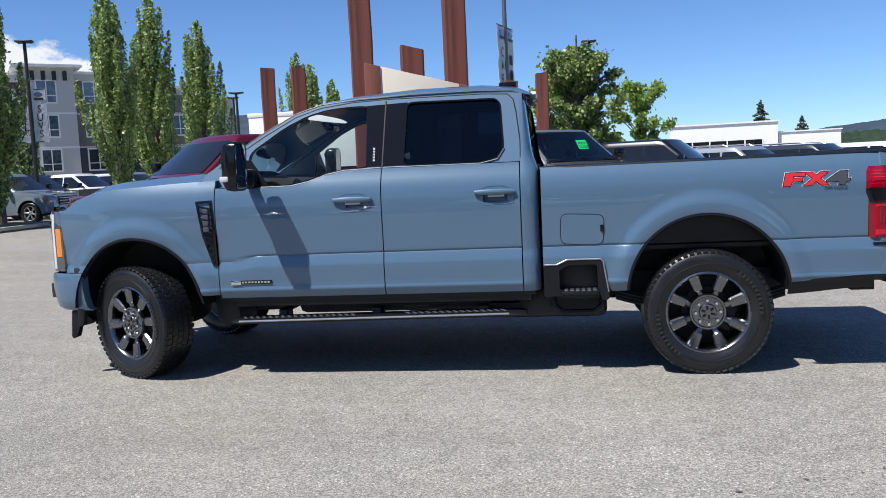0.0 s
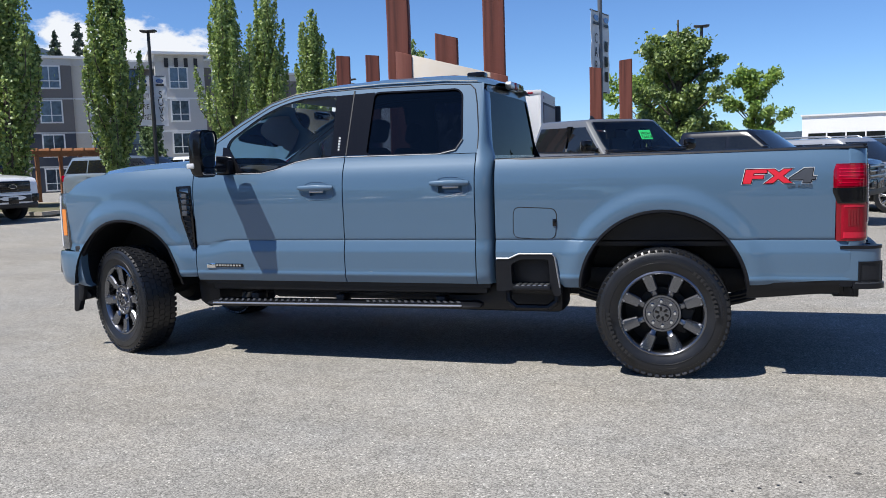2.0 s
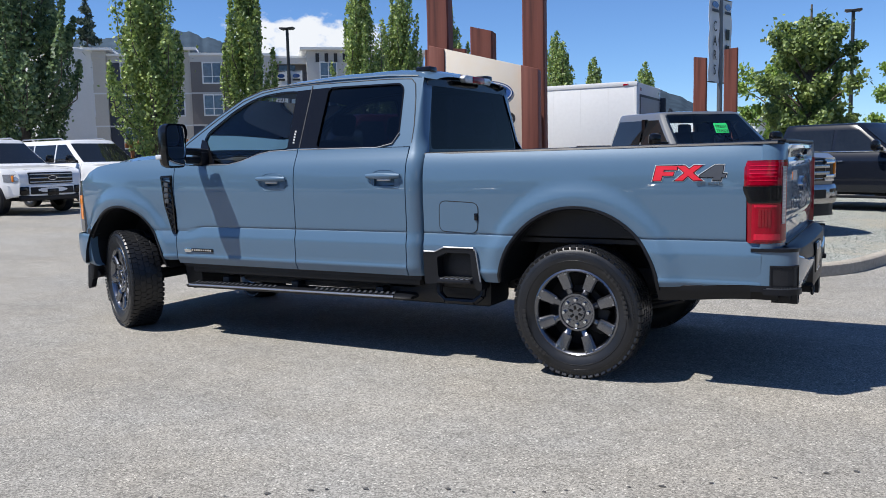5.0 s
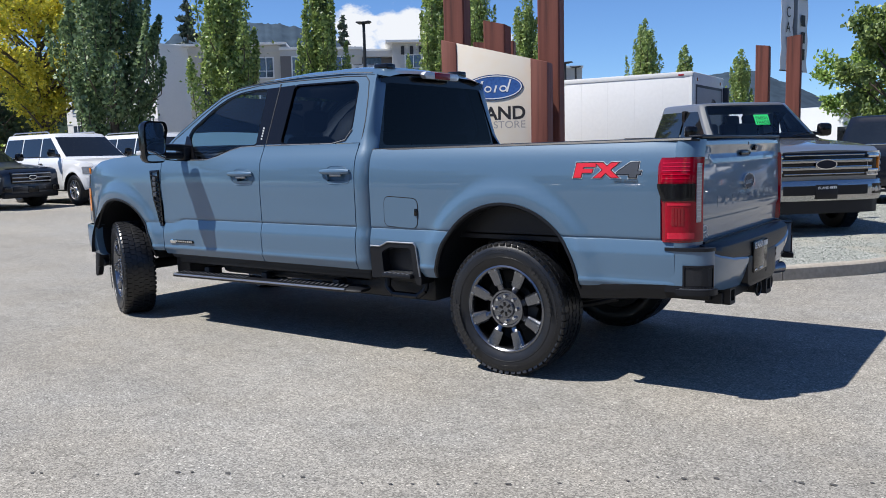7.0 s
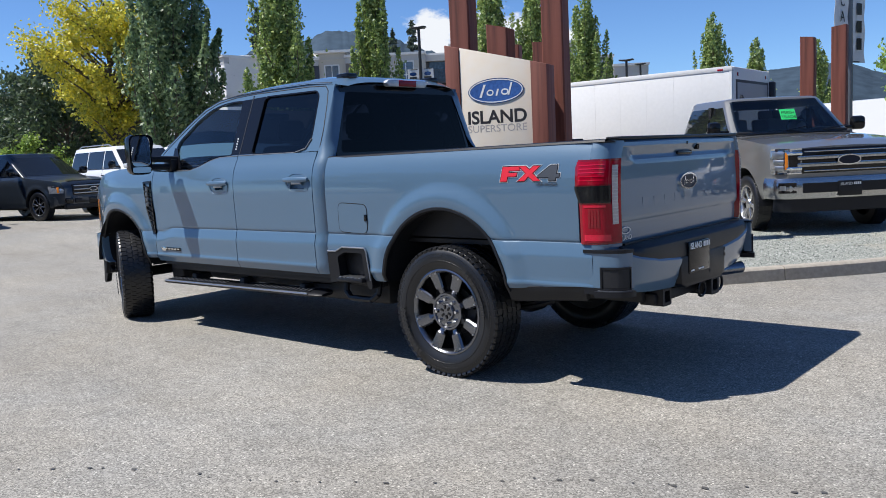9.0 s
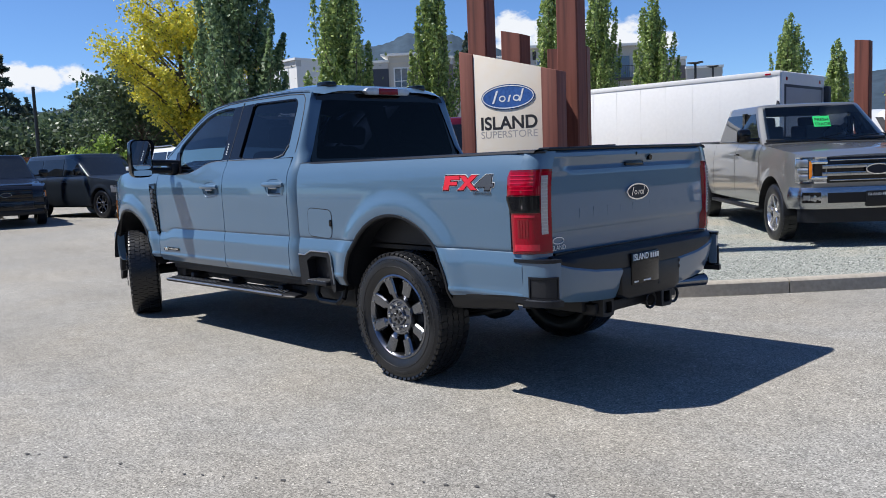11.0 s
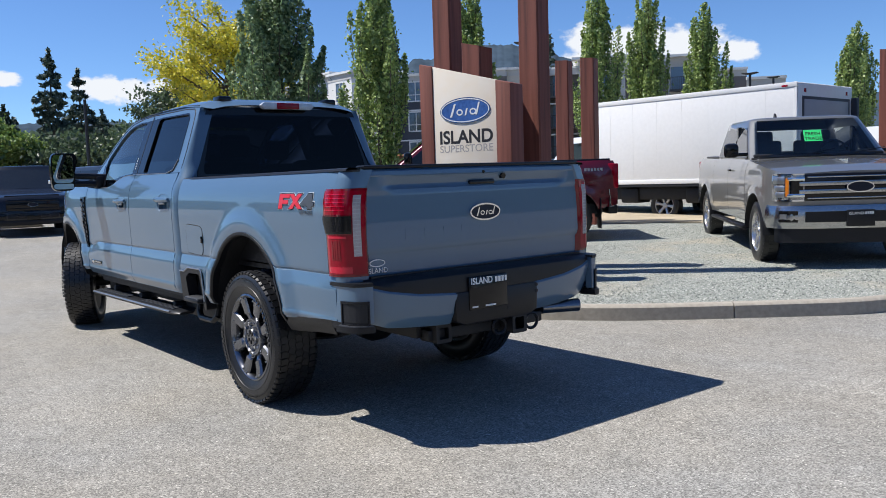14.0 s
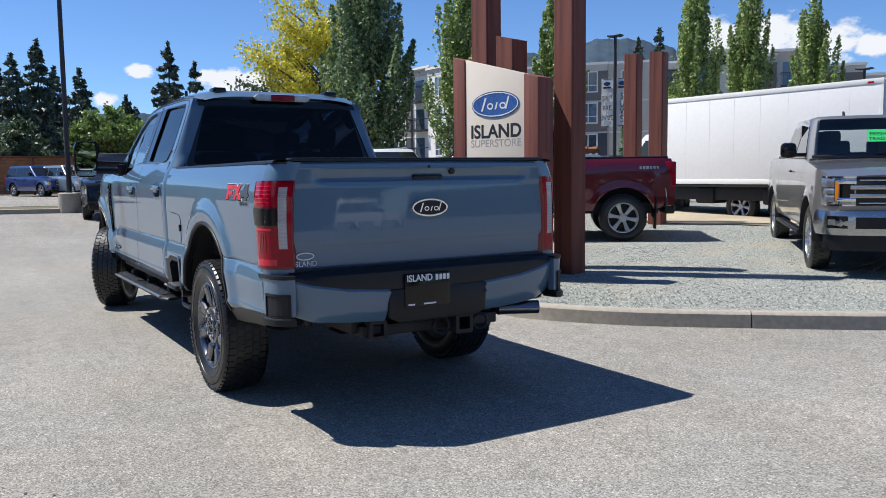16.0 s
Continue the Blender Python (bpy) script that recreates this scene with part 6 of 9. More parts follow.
def simple_wheel(parent, r, mat, spokes=6):
    """A wheel round the origin, outer face towards -y."""
    hub = new("wheel")
    hub.parent = parent
    bm = bmesh.new()
    lathe(bm, [(r * 0.62, -0.10), (r * 0.70, -0.118), (r * 0.86, -0.122), (r * 0.955, -0.108), (r, -0.085), (r, 0.085), (r * 0.95, 0.11), (r * 0.62, 0.10)], 40)
    for k in range(40):
        box(bm, r - 0.012, r + 0.005, -0.10, -0.055, -0.016, 0.016, 0, pose(0, 0, 0, 0, 9 * k, 0))
        box(bm, r - 0.012, r + 0.005, -0.03, 0.03, -0.018, 0.018, 0, pose(0, 0, 0, 0, 9 * k + 4.5, 0))
    part("tyre", bm, M_rubber, hub)
    bm = bmesh.new()
    lathe(bm, [(r * 0.60, -0.02), (r * 0.585, 0.0), (r * 0.02, 0.01)], 32)
    lathe(bm, [(r * 0.10, -0.03), (r * 0.36, -0.03), (r * 0.37, 0.0)], 24)
    part("wheel_well", bm, M_dark, hub)
    bm = bmesh.new()
    lathe(bm, [(r * 0.64, -0.098), (r * 0.655, -0.108), (r * 0.62, -0.110), (r * 0.592, -0.09), (r * 0.580, 0.0)], 40)
    k_w = min(1.0, 6.5 / spokes)
    for k in range(spokes):
        rows = []
        for rr, w, y in ((r * 0.10, r * 0.075 * k_w, -0.075), (r * 0.34, r * 0.072 * k_w, -0.087), (r * 0.50, r * 0.095 * k_w, -0.094), (r * 0.63, r * 0.135 * k_w, -0.100)):
            rows.append([(rr, y + 0.045, -w), (rr, y + 0.006, -w * 0.92), (rr, y, -w * 0.6), (rr, y + 0.004, 0), (rr, y, w * 0.6), (rr, y + 0.006, w * 0.92), (rr, y + 0.045, w)])
        vs = [v for row in grid(bm, rows) for v in row]
        bmesh.ops.transform(bm, matrix=pose(0, 0, 0, 0, 360 * k / spokes + 10, 0), verts=vs)
    lathe(bm, [(0.001, -0.095), (r * 0.16, -0.092), (r * 0.19, -0.075)], 20)
    part("rim", bm, mat, hub)
    return hub


def pickup_nose(car_ob, xf, top):
    """Chrome-barred grille, clamp-shaped lamps and a chrome bumper wrapped round the front of a pickup."""
    ys = [0.0, 0.35, 0.60, 0.76, 0.85, 0.905, 0.955, 0.988]
    dx = [0.045, 0.042, 0.025, 0.0, -0.045, -0.100, -0.200, -0.335]

    def at_(i, off):
        y, x = float(np.interp(i, range(8), ys)), float(np.interp(i, range(8), dx)) + xf
        y1, x1 = float(np.interp(i + 0.05, range(8), ys)), float(np.interp(i + 0.05, range(8), dx)) + xf
        y0, x0 = float(np.interp(i - 0.05, range(8), ys)), float(np.interp(i - 0.05, range(8), dx)) + xf
        n = Vector((y1 - y0, -(x1 - x0), 0)).normalized()
        return x + n.x * off, y + n.y * off

    def piece(name, s, i0, i1, z0, z1, off, mat, parent, label="", deep=0.05, bulge=0.0, n=None):
        bm = bmesh.new()
        rows = []
        n = n or max(2, int((i1 - i0) * 4))
        for k in range(n + 1):
            i = i0 + (i1 - i0) * k / n
            pts = []
            for o, z in ((off - deep, z0), (off, z0), (off + bulge * 0.7, z0 + 0.2 * (z1 - z0)), (off + bulge, z0 + 0.5 * (z1 - z0)), (off + bulge * 0.7, z0 + 0.8 * (z1 - z0)), (off, z1), (off - deep, z1)):
                x, y = at_(i, o)
                pts.append((x, s * y, z))
            rows.append(pts)
        g = grid(bm, rows)
        for row in (g[0], g[-1]):
            bm.faces.new(row)
        return part(name, bm, mat, parent, label, sharp=50)

    bm = bmesh.new()
    box(bm, xf - 0.12, xf + 0.028, -0.66, 0.66, top - 0.38, top - 0.045, 0.03)
    gr = part("grille", bm, M_gloss_black, car_ob, "black grille with chrome bars")
    for z, hh, off, half in ((top - 0.085, 0.010, 0.012, 0.60), (top - 0.345, 0.010, 0.012, 0.60), (top - 0.165, 0.026, 0.034, 0.70), (top - 0.262, 0.026, 0.034, 0.70)):
        bm = bmesh.new()
        box(bm, xf - 0.03, xf + 0.022 + off, -half, half, z - hh, z + hh, 0.008)
        part("grille_bar", bm, M_dull_chrome, gr, "chrome grille bar")
    bm = bmesh.new()
    oval(bm, 0.150, 0.062, 0.02)
    bmesh.ops.transform(bm, matrix=pose(xf + 0.052, 0, top - 0.213, 0, 0, 90), verts=bm.verts)
    part("oval_badge", bm, M_badge_dark, gr, "dark oval badge")
    bm = bmesh.new()
    oval(bm, 0.158, 0.070, 0.024, ring=0.013)
    bmesh.ops.transform(bm, matrix=pose(xf + 0.052, 0, top - 0.213, 0, 0, 90), verts=bm.verts)
    part("badge_rim", bm, M_chrome, gr)
    bump = piece("front_bumper", 1, 0.0, 6.6, 0.52, 0.80, 0.025, M_dull_chrome, car_ob, "chrome front bumper", 0.09, 0.03, 26)
    piece("bumper_half", -1, 0.0, 6.6, 0.52, 0.80, 0.025, M_dull_chrome, bump, "", 0.09, 0.03, 26)
    for s in (-1, 1):
        lamp_ob = piece("headlamp", s, 2.2, 5.9, top - 0.375, top - 0.040, 0.006, M_lamp_shell, car_ob, "clear headlamp with an amber bar", 0.06, 0.012)
        piece("lamp_projector", s, 2.30, 3.30, top - 0.285, top - 0.125, 0.022, M_gloss_black, lamp_ob, "", 0.02)
        piece("lamp_clamp", s, 2.20, 3.55, top - 0.125, top - 0.085, 0.034, M_chrome, lamp_ob, "chrome clamp round the lamp", 0.03, 0.006)
        piece("lamp_clamp", s, 2.20, 3.55, top - 0.325, top - 0.285, 0.034, M_chrome, lamp_ob, "chrome clamp round the lamp", 0.03, 0.006)
        piece("amber_bar", s, 3.42, 3.78, top - 0.315, top - 0.095, 0.036, M_amber, lamp_ob, "", 0.03, 0.004)
        for z0_, z1_, i1_ in ((0.165, 0.075, 5.6), (0.245, 0.185, 5.4), (0.335, 0.265, 5.2)):
            piece("lamp_lens", s, 3.95, i1_, top - z0_, top - z1_, 0.020, M_satin, lamp_ob, "", 0.02, 0.008)
        piece("lamp_edge", s, 2.2, 5.8, top - 0.058, top - 0.040, 0.018, M_chrome, lamp_ob, "", 0.02)
        piece("lamp_edge", s, 2.2, 5.4, top - 0.380, top - 0.362, 0.018, M_chrome, lamp_ob, "", 0.02)
        piece("bumper_inlet", s, 0.0, 2.15, 0.60, 0.73, 0.056, M_black, bump, "", 0.03)
        piece("fog_lamp", s, 2.65, 4.55, 0.60, 0.74, 0.052, M_gloss_black, bump, "", 0.03)
        piece("fog_lens", s, 3.6, 4.3, 0.64, 0.70, 0.058, M_satin, bump, "", 0.02)
        piece("lower_valance", s, 0.0, 5.6, 0.34, 0.53, 0.0, M_black, bump, "", 0.10)
    bm = bmesh.new()
    box(bm, xf + 0.085, xf + 0.112, -0.16, 0.16, 0.545, 0.745, 0.006)
    plate = part("plate", bm, M_black, bump, "black dealer plate with white lettering")
    lettering("plate_word", "ISLAND", 0.050, M_sticker_white, bump, pose(xf + 0.1135, -0.055, 0.700, 0, 0, 90), 0.001)
    for k in range(4):
        bm = bmesh.new()
        box(bm, xf + 0.112, xf + 0.114, 0.045 + 0.026 * k, 0.063 + 0.026 * k, 0.688, 0.722)
        part("plate_bar", bm, M_sticker_white, bump)


def car(name, m, paint, label, category, group="", wb=3.0, fo=0.92, ro=1.05, hw=0.98, sill_z=0.36, belt_z=1.12, hood=(0.92, 1.05), cowl=0.55, roof_z_=1.78, wheel=0.38,
        screen=(0.0, 0.95), tail=(0.0, 0.35), bed=None, rim=None, spokes=6, bumper=None, grille="bars", pillars=(0.30, 0.62), rails=False, lamp=M_head, trim_black=True, badge=False, see=False, truck_nose=False, arch=0.07, flaps=False):
    """A parked car, nose towards +x, standing round its middle. screen and tail: how far the glasshouse ends lean in, foot and head."""
    car_ob = empty(name, m, label, category, group)
    xf, xr = wb / 2 + fo, -wb / 2 - ro
    ax = (wb / 2, -wb / 2)
    ra = wheel + arch
    cowl_x = wb / 2 - cowl
    cab_end = bed if bed is not None else xr + 0.12
    top = lerp_table(sorted([(xr, belt_z - 0.16), (xr + 0.06, belt_z - 0.02 if bed is None else belt_z - 0.01), (xr + 0.25, belt_z), (cowl_x, belt_z - 0.01), (cowl_x + 0.12, hood[1]), (wb / 2, (hood[0] + hood[1]) / 2 + 0.025), (xf - 0.30, hood[0] + 0.02), (xf - 0.10, hood[0] - 0.03), (xf, hood[0] - (0.05 if truck_nose else 0.16))]))
    prof = lerp_table([(0.0, 0.955), (0.12, 0.985), (0.38, 1.0), (0.55, 0.992), (0.62, 0.996), (0.80, 0.985), (0.93, 0.960), (1.0, 0.915)])

    def width(x, z):
        t = (z - sill_z) / (belt_z - sill_z)
        w = hw * prof(t)
        w -= (0.20 if truck_nose else 0.16) * hw * max(0, (x - (xf - 0.75)) / 0.75) ** (4.0 if truck_nose else 2.4) + 0.10 * hw * max(0, ((xr + 0.55) - x) / 0.55) ** 2.4
        for a in ax:
            d = math.hypot(x - a, z - wheel) - ra
            if d < 0.12:
                w += 0.018 * smooth(0.12, 0.03, d)
        return w

    def low(x):
        z = sill_z + 0.10 * max(0, (x - (xf - 0.4)) / 0.4) + 0.10 * max(0, ((xr + 0.5) - x) / 0.5)
        for a in ax:
            if abs(x - a) < ra:
                z = max(z, wheel + math.sqrt(ra * ra - (x - a) ** 2))
        return z

    xs = sorted({xr + (xf - xr) * k / 44 for k in range(45)} | {a - ra * math.cos(math.pi * k / 16) for a in ax for k in range(17)} | {xf - 0.1, xf - 0.05, xr + 0.06})
    bm = bmesh.new()
    rows = []
    for x in xs:
        a, b = low(x), top(x)
        zs = [a + (b - a) * k / 9 for k in range(10)]
        left = [(x, -width(x, z), z) for z in zs]
        wt = width(x, b)
        across = [(x, wt * k / 5, b + 0.03 * (1 - (k / 5) ** 2) * (1 if x > cowl_x - 0.2 or bed is None else -1.0)) for k in range(-4, 5)]
        rows.append(left + across + [(p[0], -p[1], p[2]) for p in left[::-1]])
    vs = grid(bm, rows)
    for row in (vs[0], vs[-1]):
        bm.faces.new(row)
    body = part("body", bm, paint, car_ob, sharp=40)
    # glasshouse
    bz, rz = belt_z - 0.03, roof_z_
    fx = lambda z: cowl_x + 0.05 - screen[0] - (screen[1]) * ((z - bz) / (rz - bz)) ** 0.93
    rx = lambda z: cab_end + tail[0] + tail[1] * ((z - bz) / (rz - bz)) ** 1.2
    gw = lambda z: hw * (0.925 - 0.165 * ((z - bz) / (rz - bz)) ** 1.15)
    bulge = 0.10

    def ring(z, k=1.0, dz=0.0):
        w, f, r = gw(z) * k, fx(z), rx(z)
        f, r = f - (1 - k) * 0.5, r + (1 - k) * 0.5
        pts = [(f + bulge * (1 - (j / 4) ** 2) - (0.03 if abs(j) == 4 else 0), w * j / 4 * (0.985 if abs(j) == 4 else 1)) for j in [i / 2 for i in range(-8, 9)]]
        n = 8
        pts += [(f - 0.06 - (f - 0.06 - r - 0.06) * j / n, w) for j in range(n + 1)]
        pts += [(r - 0.05 * (1 - (j / 4) ** 2), -w * j / 4 * (0.97 if abs(j) == 4 else 1)) for j in range(-4, 5)]
        pts += [(r + 0.06 + (f - 0.06 - r - 0.06) * j / n, -w) for j in range(n + 1)]
        return [(x, y, z + dz) for x, y in pts]

    bm = bmesh.new()
    levels = [bz + (rz - 0.03 - bz) * k / 5 for k in range(6)]
    rows = [ring(z) for z in levels] + [ring(rz - 0.03, 0.965, 0.025), ring(rz - 0.03, 0.88, 0.042), ring(rz - 0.03, 0.5, 0.055)]
    rows = [r + r[:1] for r in rows]
    g = grid(bm, rows)
    bmesh.ops.remove_doubles(bm, verts=bm.verts, dist=1e-5)
    if see:      # open the frame where the panes are
        gone = []
        for f in bm.faces:
            c = f.calc_center_median()
            front = c.x > fx(c.z) - 0.01 and bz < c.z < rz - 0.03 and abs(c.y) < gw(c.z) * 0.90
            flank = abs(c.y) > gw(c.z) * 0.97 and bz + 0.12 < c.z < rz - 0.14 and rx(c.z) + 0.2 < c.x < fx(c.z) - 0.2
            back = c.x < rx(c.z) + 0.03 and bz + 0.08 < c.z < rz - 0.12 and abs(c.y) < gw(c.z) * 0.86
            if front or flank or back:
                gone.append(f)
        bmesh.ops.delete(bm, geom=gone, context="FACES")
    lid = [v for v in bm.verts if v.co.z > rz + 0.0245]
    lid.sort(key=lambda v: math.atan2(v.co.y, v.co.x - (fx(rz) + rx(rz)) / 2))
    bm.faces.new(lid)
    part("roof", bm, paint, car_ob, sharp=40)
    pane_mat = M_cab_glass if see else M_car_glass
    if see:      # dashboard, seats and inner floor of the cab
        for name_, (x0, x1, y0, y1, z0, z1) in (("cab_floor", (rx(bz) + 0.05, fx(bz) - 0.02, -gw(bz) * 0.97, gw(bz) * 0.97, bz - 0.02, bz + 0.045)), ("dashboard", (fx(bz) - 0.62, fx(bz) - 0.05, -gw(bz) * 0.93, gw(bz) * 0.93, bz, bz + 0.09))):
            bm = bmesh.new()
            box(bm, x0, x1, y0, y1, z0, z1, 0.02)
            part(name_, bm, M_dark, car_ob)
        for xs_ in (-0.02, -0.62):
            for y_ in (-0.42, 0.42):
                bm = bmesh.new()
                box(bm, -0.06, 0.06, -0.25, 0.25, 0, 0.26, 0.05, pose(xs_, y_, bz + 0.03, 0, -12, 0))
                box(bm, -0.05, 0.05, -0.13, 0.13, 0.23, 0.41, 0.045, pose(xs_, y_, bz + 0.03, 0, -12, 0))
                part("cab_seat", bm, M_seat_grey, car_ob)
        for s in (-1, 1):
            bm = bmesh.new()
            fb_, rb_ = fx(bz) - 0.12, rx(bz) + 0.12
            xp = fb_ + (rb_ - fb_) * pillars[0]
            box(bm, xp - 0.06, xp + 0.06, min(s * (gw(bz + 0.3) - 0.05), s * (gw(bz + 0.3) + 0.0)), max(s * (gw(bz + 0.3) - 0.05), s * (gw(bz + 0.3) + 0.0)), bz + 0.05, rz - 0.1)
            part("door_pillar", bm, M_gloss_black, car_ob)
        for y_, a_ in ((-0.10, 62), (0.55, 62)):
            bm = bmesh.new()
            box(bm, -0.30, 0.30, -0.008, 0.008, -0.006, 0.006, 0.003, pose(fx(bz + 0.075) + bulge * 0.93, y_, bz + 0.088, 0, -10, 90 - (90 - a_) * 0.25))
            part("wiper", bm, M_black, car_ob)
        bm = bmesh.new()
        prism(bm, [(-0.09, 0.0), (0.09, 0.0), (0.0, 0.075), (-0.05, 0.085)], -0.012, 0.012, "y", 0.006)
        bmesh.ops.translate(bm, vec=((fx(rz) + rx(rz)) / 2 + 0.25, -0.28, rz + 0.015), verts=bm.verts)
        part("roof_antenna", bm, M_black, car_ob)
        bm = bmesh.new()
        wm = pose(fx(bz) - 0.72, 0.42, bz + 0.10, 0, -28, 0)
        pipe(bm, [wm @ Vector((0, 0.185 * math.cos(2 * math.pi * k / 20), 0.185 * math.sin(2 * math.pi * k / 20))) for k in range(21)], 0.016, 6)
        part("steering_wheel", bm, M_gloss_black, car_ob)
    # panes lie just proud of the frame
    lift = 0.008
    bm = bmesh.new()
    rows = []
    for k in range(7):
        z = bz + 0.05 + (rz - (0.035 if see else 0.09) - bz - 0.05) * k / 6
        rows.append([(fx(z) + bulge * (1 - (j / 4) ** 2) + lift + 0.004, gw(z) * j / 4, z) for j in [-3.72 + 7.44 * i / 10 for i in range(11)]])
    grid(bm, rows)
    part("windscreen", bm, pane_mat, car_ob, sharp=60)
    bm = bmesh.new()
    rows = []
    for k in range(4):
        z = bz + 0.10 + (rz - 0.13 - bz - 0.10) * k / 3
        rows.append([(rx(z) - 0.05 * (1 - (j / 4) ** 2) - lift, gw(z) * j / 4, z) for j in [-3.5 + 7.0 * i / 8 for i in range(9)]])
    grid(bm, rows)
    part("rear_window", bm, pane_mat, car_ob, sharp=60)
    z0, z1 = bz + 0.06, rz - 0.12
    for s in (-1, 1):
        cuts = [0.0] + list(pillars) + [1.0]
        for i in range(len(cuts) - 1):
            def side_x(z, c, inner):
                f0, r0 = fx(z) - 0.12, rx(z) + 0.12
                if c in (0.0, 1.0):
                    return f0 if c == 0.0 else r0
                fb, rb = fx(bz) - 0.12, rx(bz) + 0.12
                return min(max(fb + (rb - fb) * c + inner, r0 + 0.02), f0 - 0.02)
            bm = bmesh.new()
            rows = []
            for k in range(5):
                z = z0 + (z1 - z0) * k / 4
                xa, xb = side_x(z, cuts[i], -0.035), side_x(z, cuts[i + 1], 0.035)
                rows.append([(xa + (xb - xa) * j / 3, s * (gw(z) + lift), z) for j in range(4)])
            grid(bm, rows)
            r = bmesh.ops.extrude_edge_only(bm, edges=[e for e in bm.edges if e.is_boundary])
            bmesh.ops.translate(bm, vec=(0, -s * 0.012, 0), verts=[v for v in r["geom"] if isinstance(v, bmesh.types.BMVert)])
            part("side_window", bm, pane_mat if s > 0 else M_car_glass, car_ob, sharp=60)
        # belt strip, door seams, handles, mirror
        bm = bmesh.new()
        pipe(bm, [(fx(z0) - 0.1, s * (gw(z0) + 0.008), z0 - 0.012), (rx(z0) + 0.1, s * (gw(z0) + 0.008), z0 - 0.012)], 0.010, 6)
        part("belt_trim", bm, M_chrome if not trim_black else M_gloss_black, car_ob)
        fb, rb = fx(bz) - 0.12, rx(bz) + 0.12
        seams = [cowl_x + 0.02] + [fb + (rb - fb) * c for c in pillars]
        if bed is not None:
            seams.append(bed - 0.03)
        for xsm in seams:
            bm = bmesh.new()
            zz = [sill_z + 0.08 + (belt_z - 0.10 - sill_z) * k / 8 for k in range(9)]
            zz = [max(z, low(xsm) + 0.01) for z in zz]
            rows = [[(xsm - 0.006, s * (width(xsm, z) + 0.0025), z), (xsm + 0.006, s * (width(xsm, z) + 0.0025), z)] for z in zz]
            grid(bm, rows)
            part("door_seam", bm, M_dark, car_ob)
        for c in pillars[:2]:
            xh = fb + (rb - fb) * c + 0.14
            bm = bmesh.new()
            zc = belt_z - 0.17
            box(bm, xh - 0.10, xh + 0.10, s * (width(xh, zc) + 0.018) - 0.012, s * (width(xh, zc) + 0.018) + 0.012, zc - 0.014, zc + 0.014, 0.008)
            part("door_handle", bm, M_gloss_black if trim_black else M_chrome, car_ob)
        bm = bmesh.new()
        zc = belt_z + 0.12
        box(bm, cowl_x - 0.30, cowl_x - 0.16, min(s * (hw + 0.03), s * (hw + 0.23)), max(s * (hw + 0.03), s * (hw + 0.25)), zc - 0.10, zc + 0.11, 0.055)
        box(bm, cowl_x - 0.26, cowl_x - 0.19, min(s * hw * 0.88, s * (hw + 0.08)), max(s * hw * 0.88, s * (hw + 0.08)), zc - 0.08, zc - 0.03, 0.01)
        part("side_mirror", bm, M_gloss_black, car_ob)
        # lamps
        bm = bmesh.new()
        rows = []
        for k in range(0 if truck_nose else 8):
            t = k / 7
            x = xf - 0.02 - 0.42 * max(0, t - 0.35) / 0.65
            zc = hood[0] - 0.20
            y = hw * (0.58 + 0.40 * min(1, t / 0.45)) if t < 0.45 else None
            if y is None or y > width(x, zc):
                y = width(x, zc) + 0.006
            rows.append([(x + 0.012 - 0.03 * (z > zc), s * y, z) for z in (zc - 0.10, zc - 0.02, zc + 0.05, zc + 0.09)])
        if truck_nose:
            bm.free()
        else:
            grid(bm, rows)
            part("headlamp", bm, lamp, car_ob, "clear headlamp")
            bm = bmesh.new()
            zc = hood[0] - 0.20
            box(bm, xf - 0.20, xf - 0.13, s * (width(xf - 0.16, zc) + 0.006) - 0.012, s * (width(xf - 0.16, zc) + 0.006) + 0.012, zc - 0.09, zc + 0.06, 0.006)
            part("side_marker", bm, M_amber, car_ob)
        bm = bmesh.new()
        zt_ = belt_z - 0.08
        box(bm, xr - 0.015, xr + 0.17, s * (width(xr + 0.09, zt_) - 0.02) - 0.045, s * (width(xr + 0.09, zt_) - 0.02) + 0.045, belt_z - (0.48 if bed is not None else 0.30), belt_z - 0.06, 0.02)
        part("tail_lamp", bm, M_red_lens, car_ob, "red tail lamp")
    # nose
    gz0, gz1 = hood[0] - 0.36, hood[0] - 0.07
    if truck_nose:
        pickup_nose(car_ob, xf, hood[0])
    else:
        bm = bmesh.new()
        box(bm, xf - 0.12, xf + 0.030, -hw * 0.60, hw * 0.60, gz0, gz1, 0.03)
        gr = part("grille", bm, M_gloss_black, car_ob, "dark front grille")
        nb = 3
        for k in range(nb):
            bm = bmesh.new()
            z = gz0 + 0.05 + (gz1 - gz0 - 0.10) * k / (nb - 1)
            box(bm, xf + 0.01, xf + 0.050, -hw * 0.58, hw * 0.58, z - 0.016, z + 0.016, 0.01)
            part("grille_bar", bm, M_chrome if grille == "chrome" else M_satin if grille == "bars" else M_gloss_black, gr)
        bm = bmesh.new()
        oval(bm, 0.115, 0.047, 0.02)
        bmesh.ops.transform(bm, matrix=pose(xf + 0.048, 0, (gz0 + gz1) / 2, 0, 0, 90), verts=bm.verts)
        part("oval_badge", bm, M_badge_dark, gr, "dark oval badge")
        bm = bmesh.new()
        oval(bm, 0.122, 0.054, 0.024, ring=0.010)
        bmesh.ops.transform(bm, matrix=pose(xf + 0.048, 0, (gz0 + gz1) / 2, 0, 0, 90), verts=bm.verts)
        part("badge_rim", bm, M_chrome, gr)
    bz0, bz1 = sill_z + 0.07, gz0 - 0.01
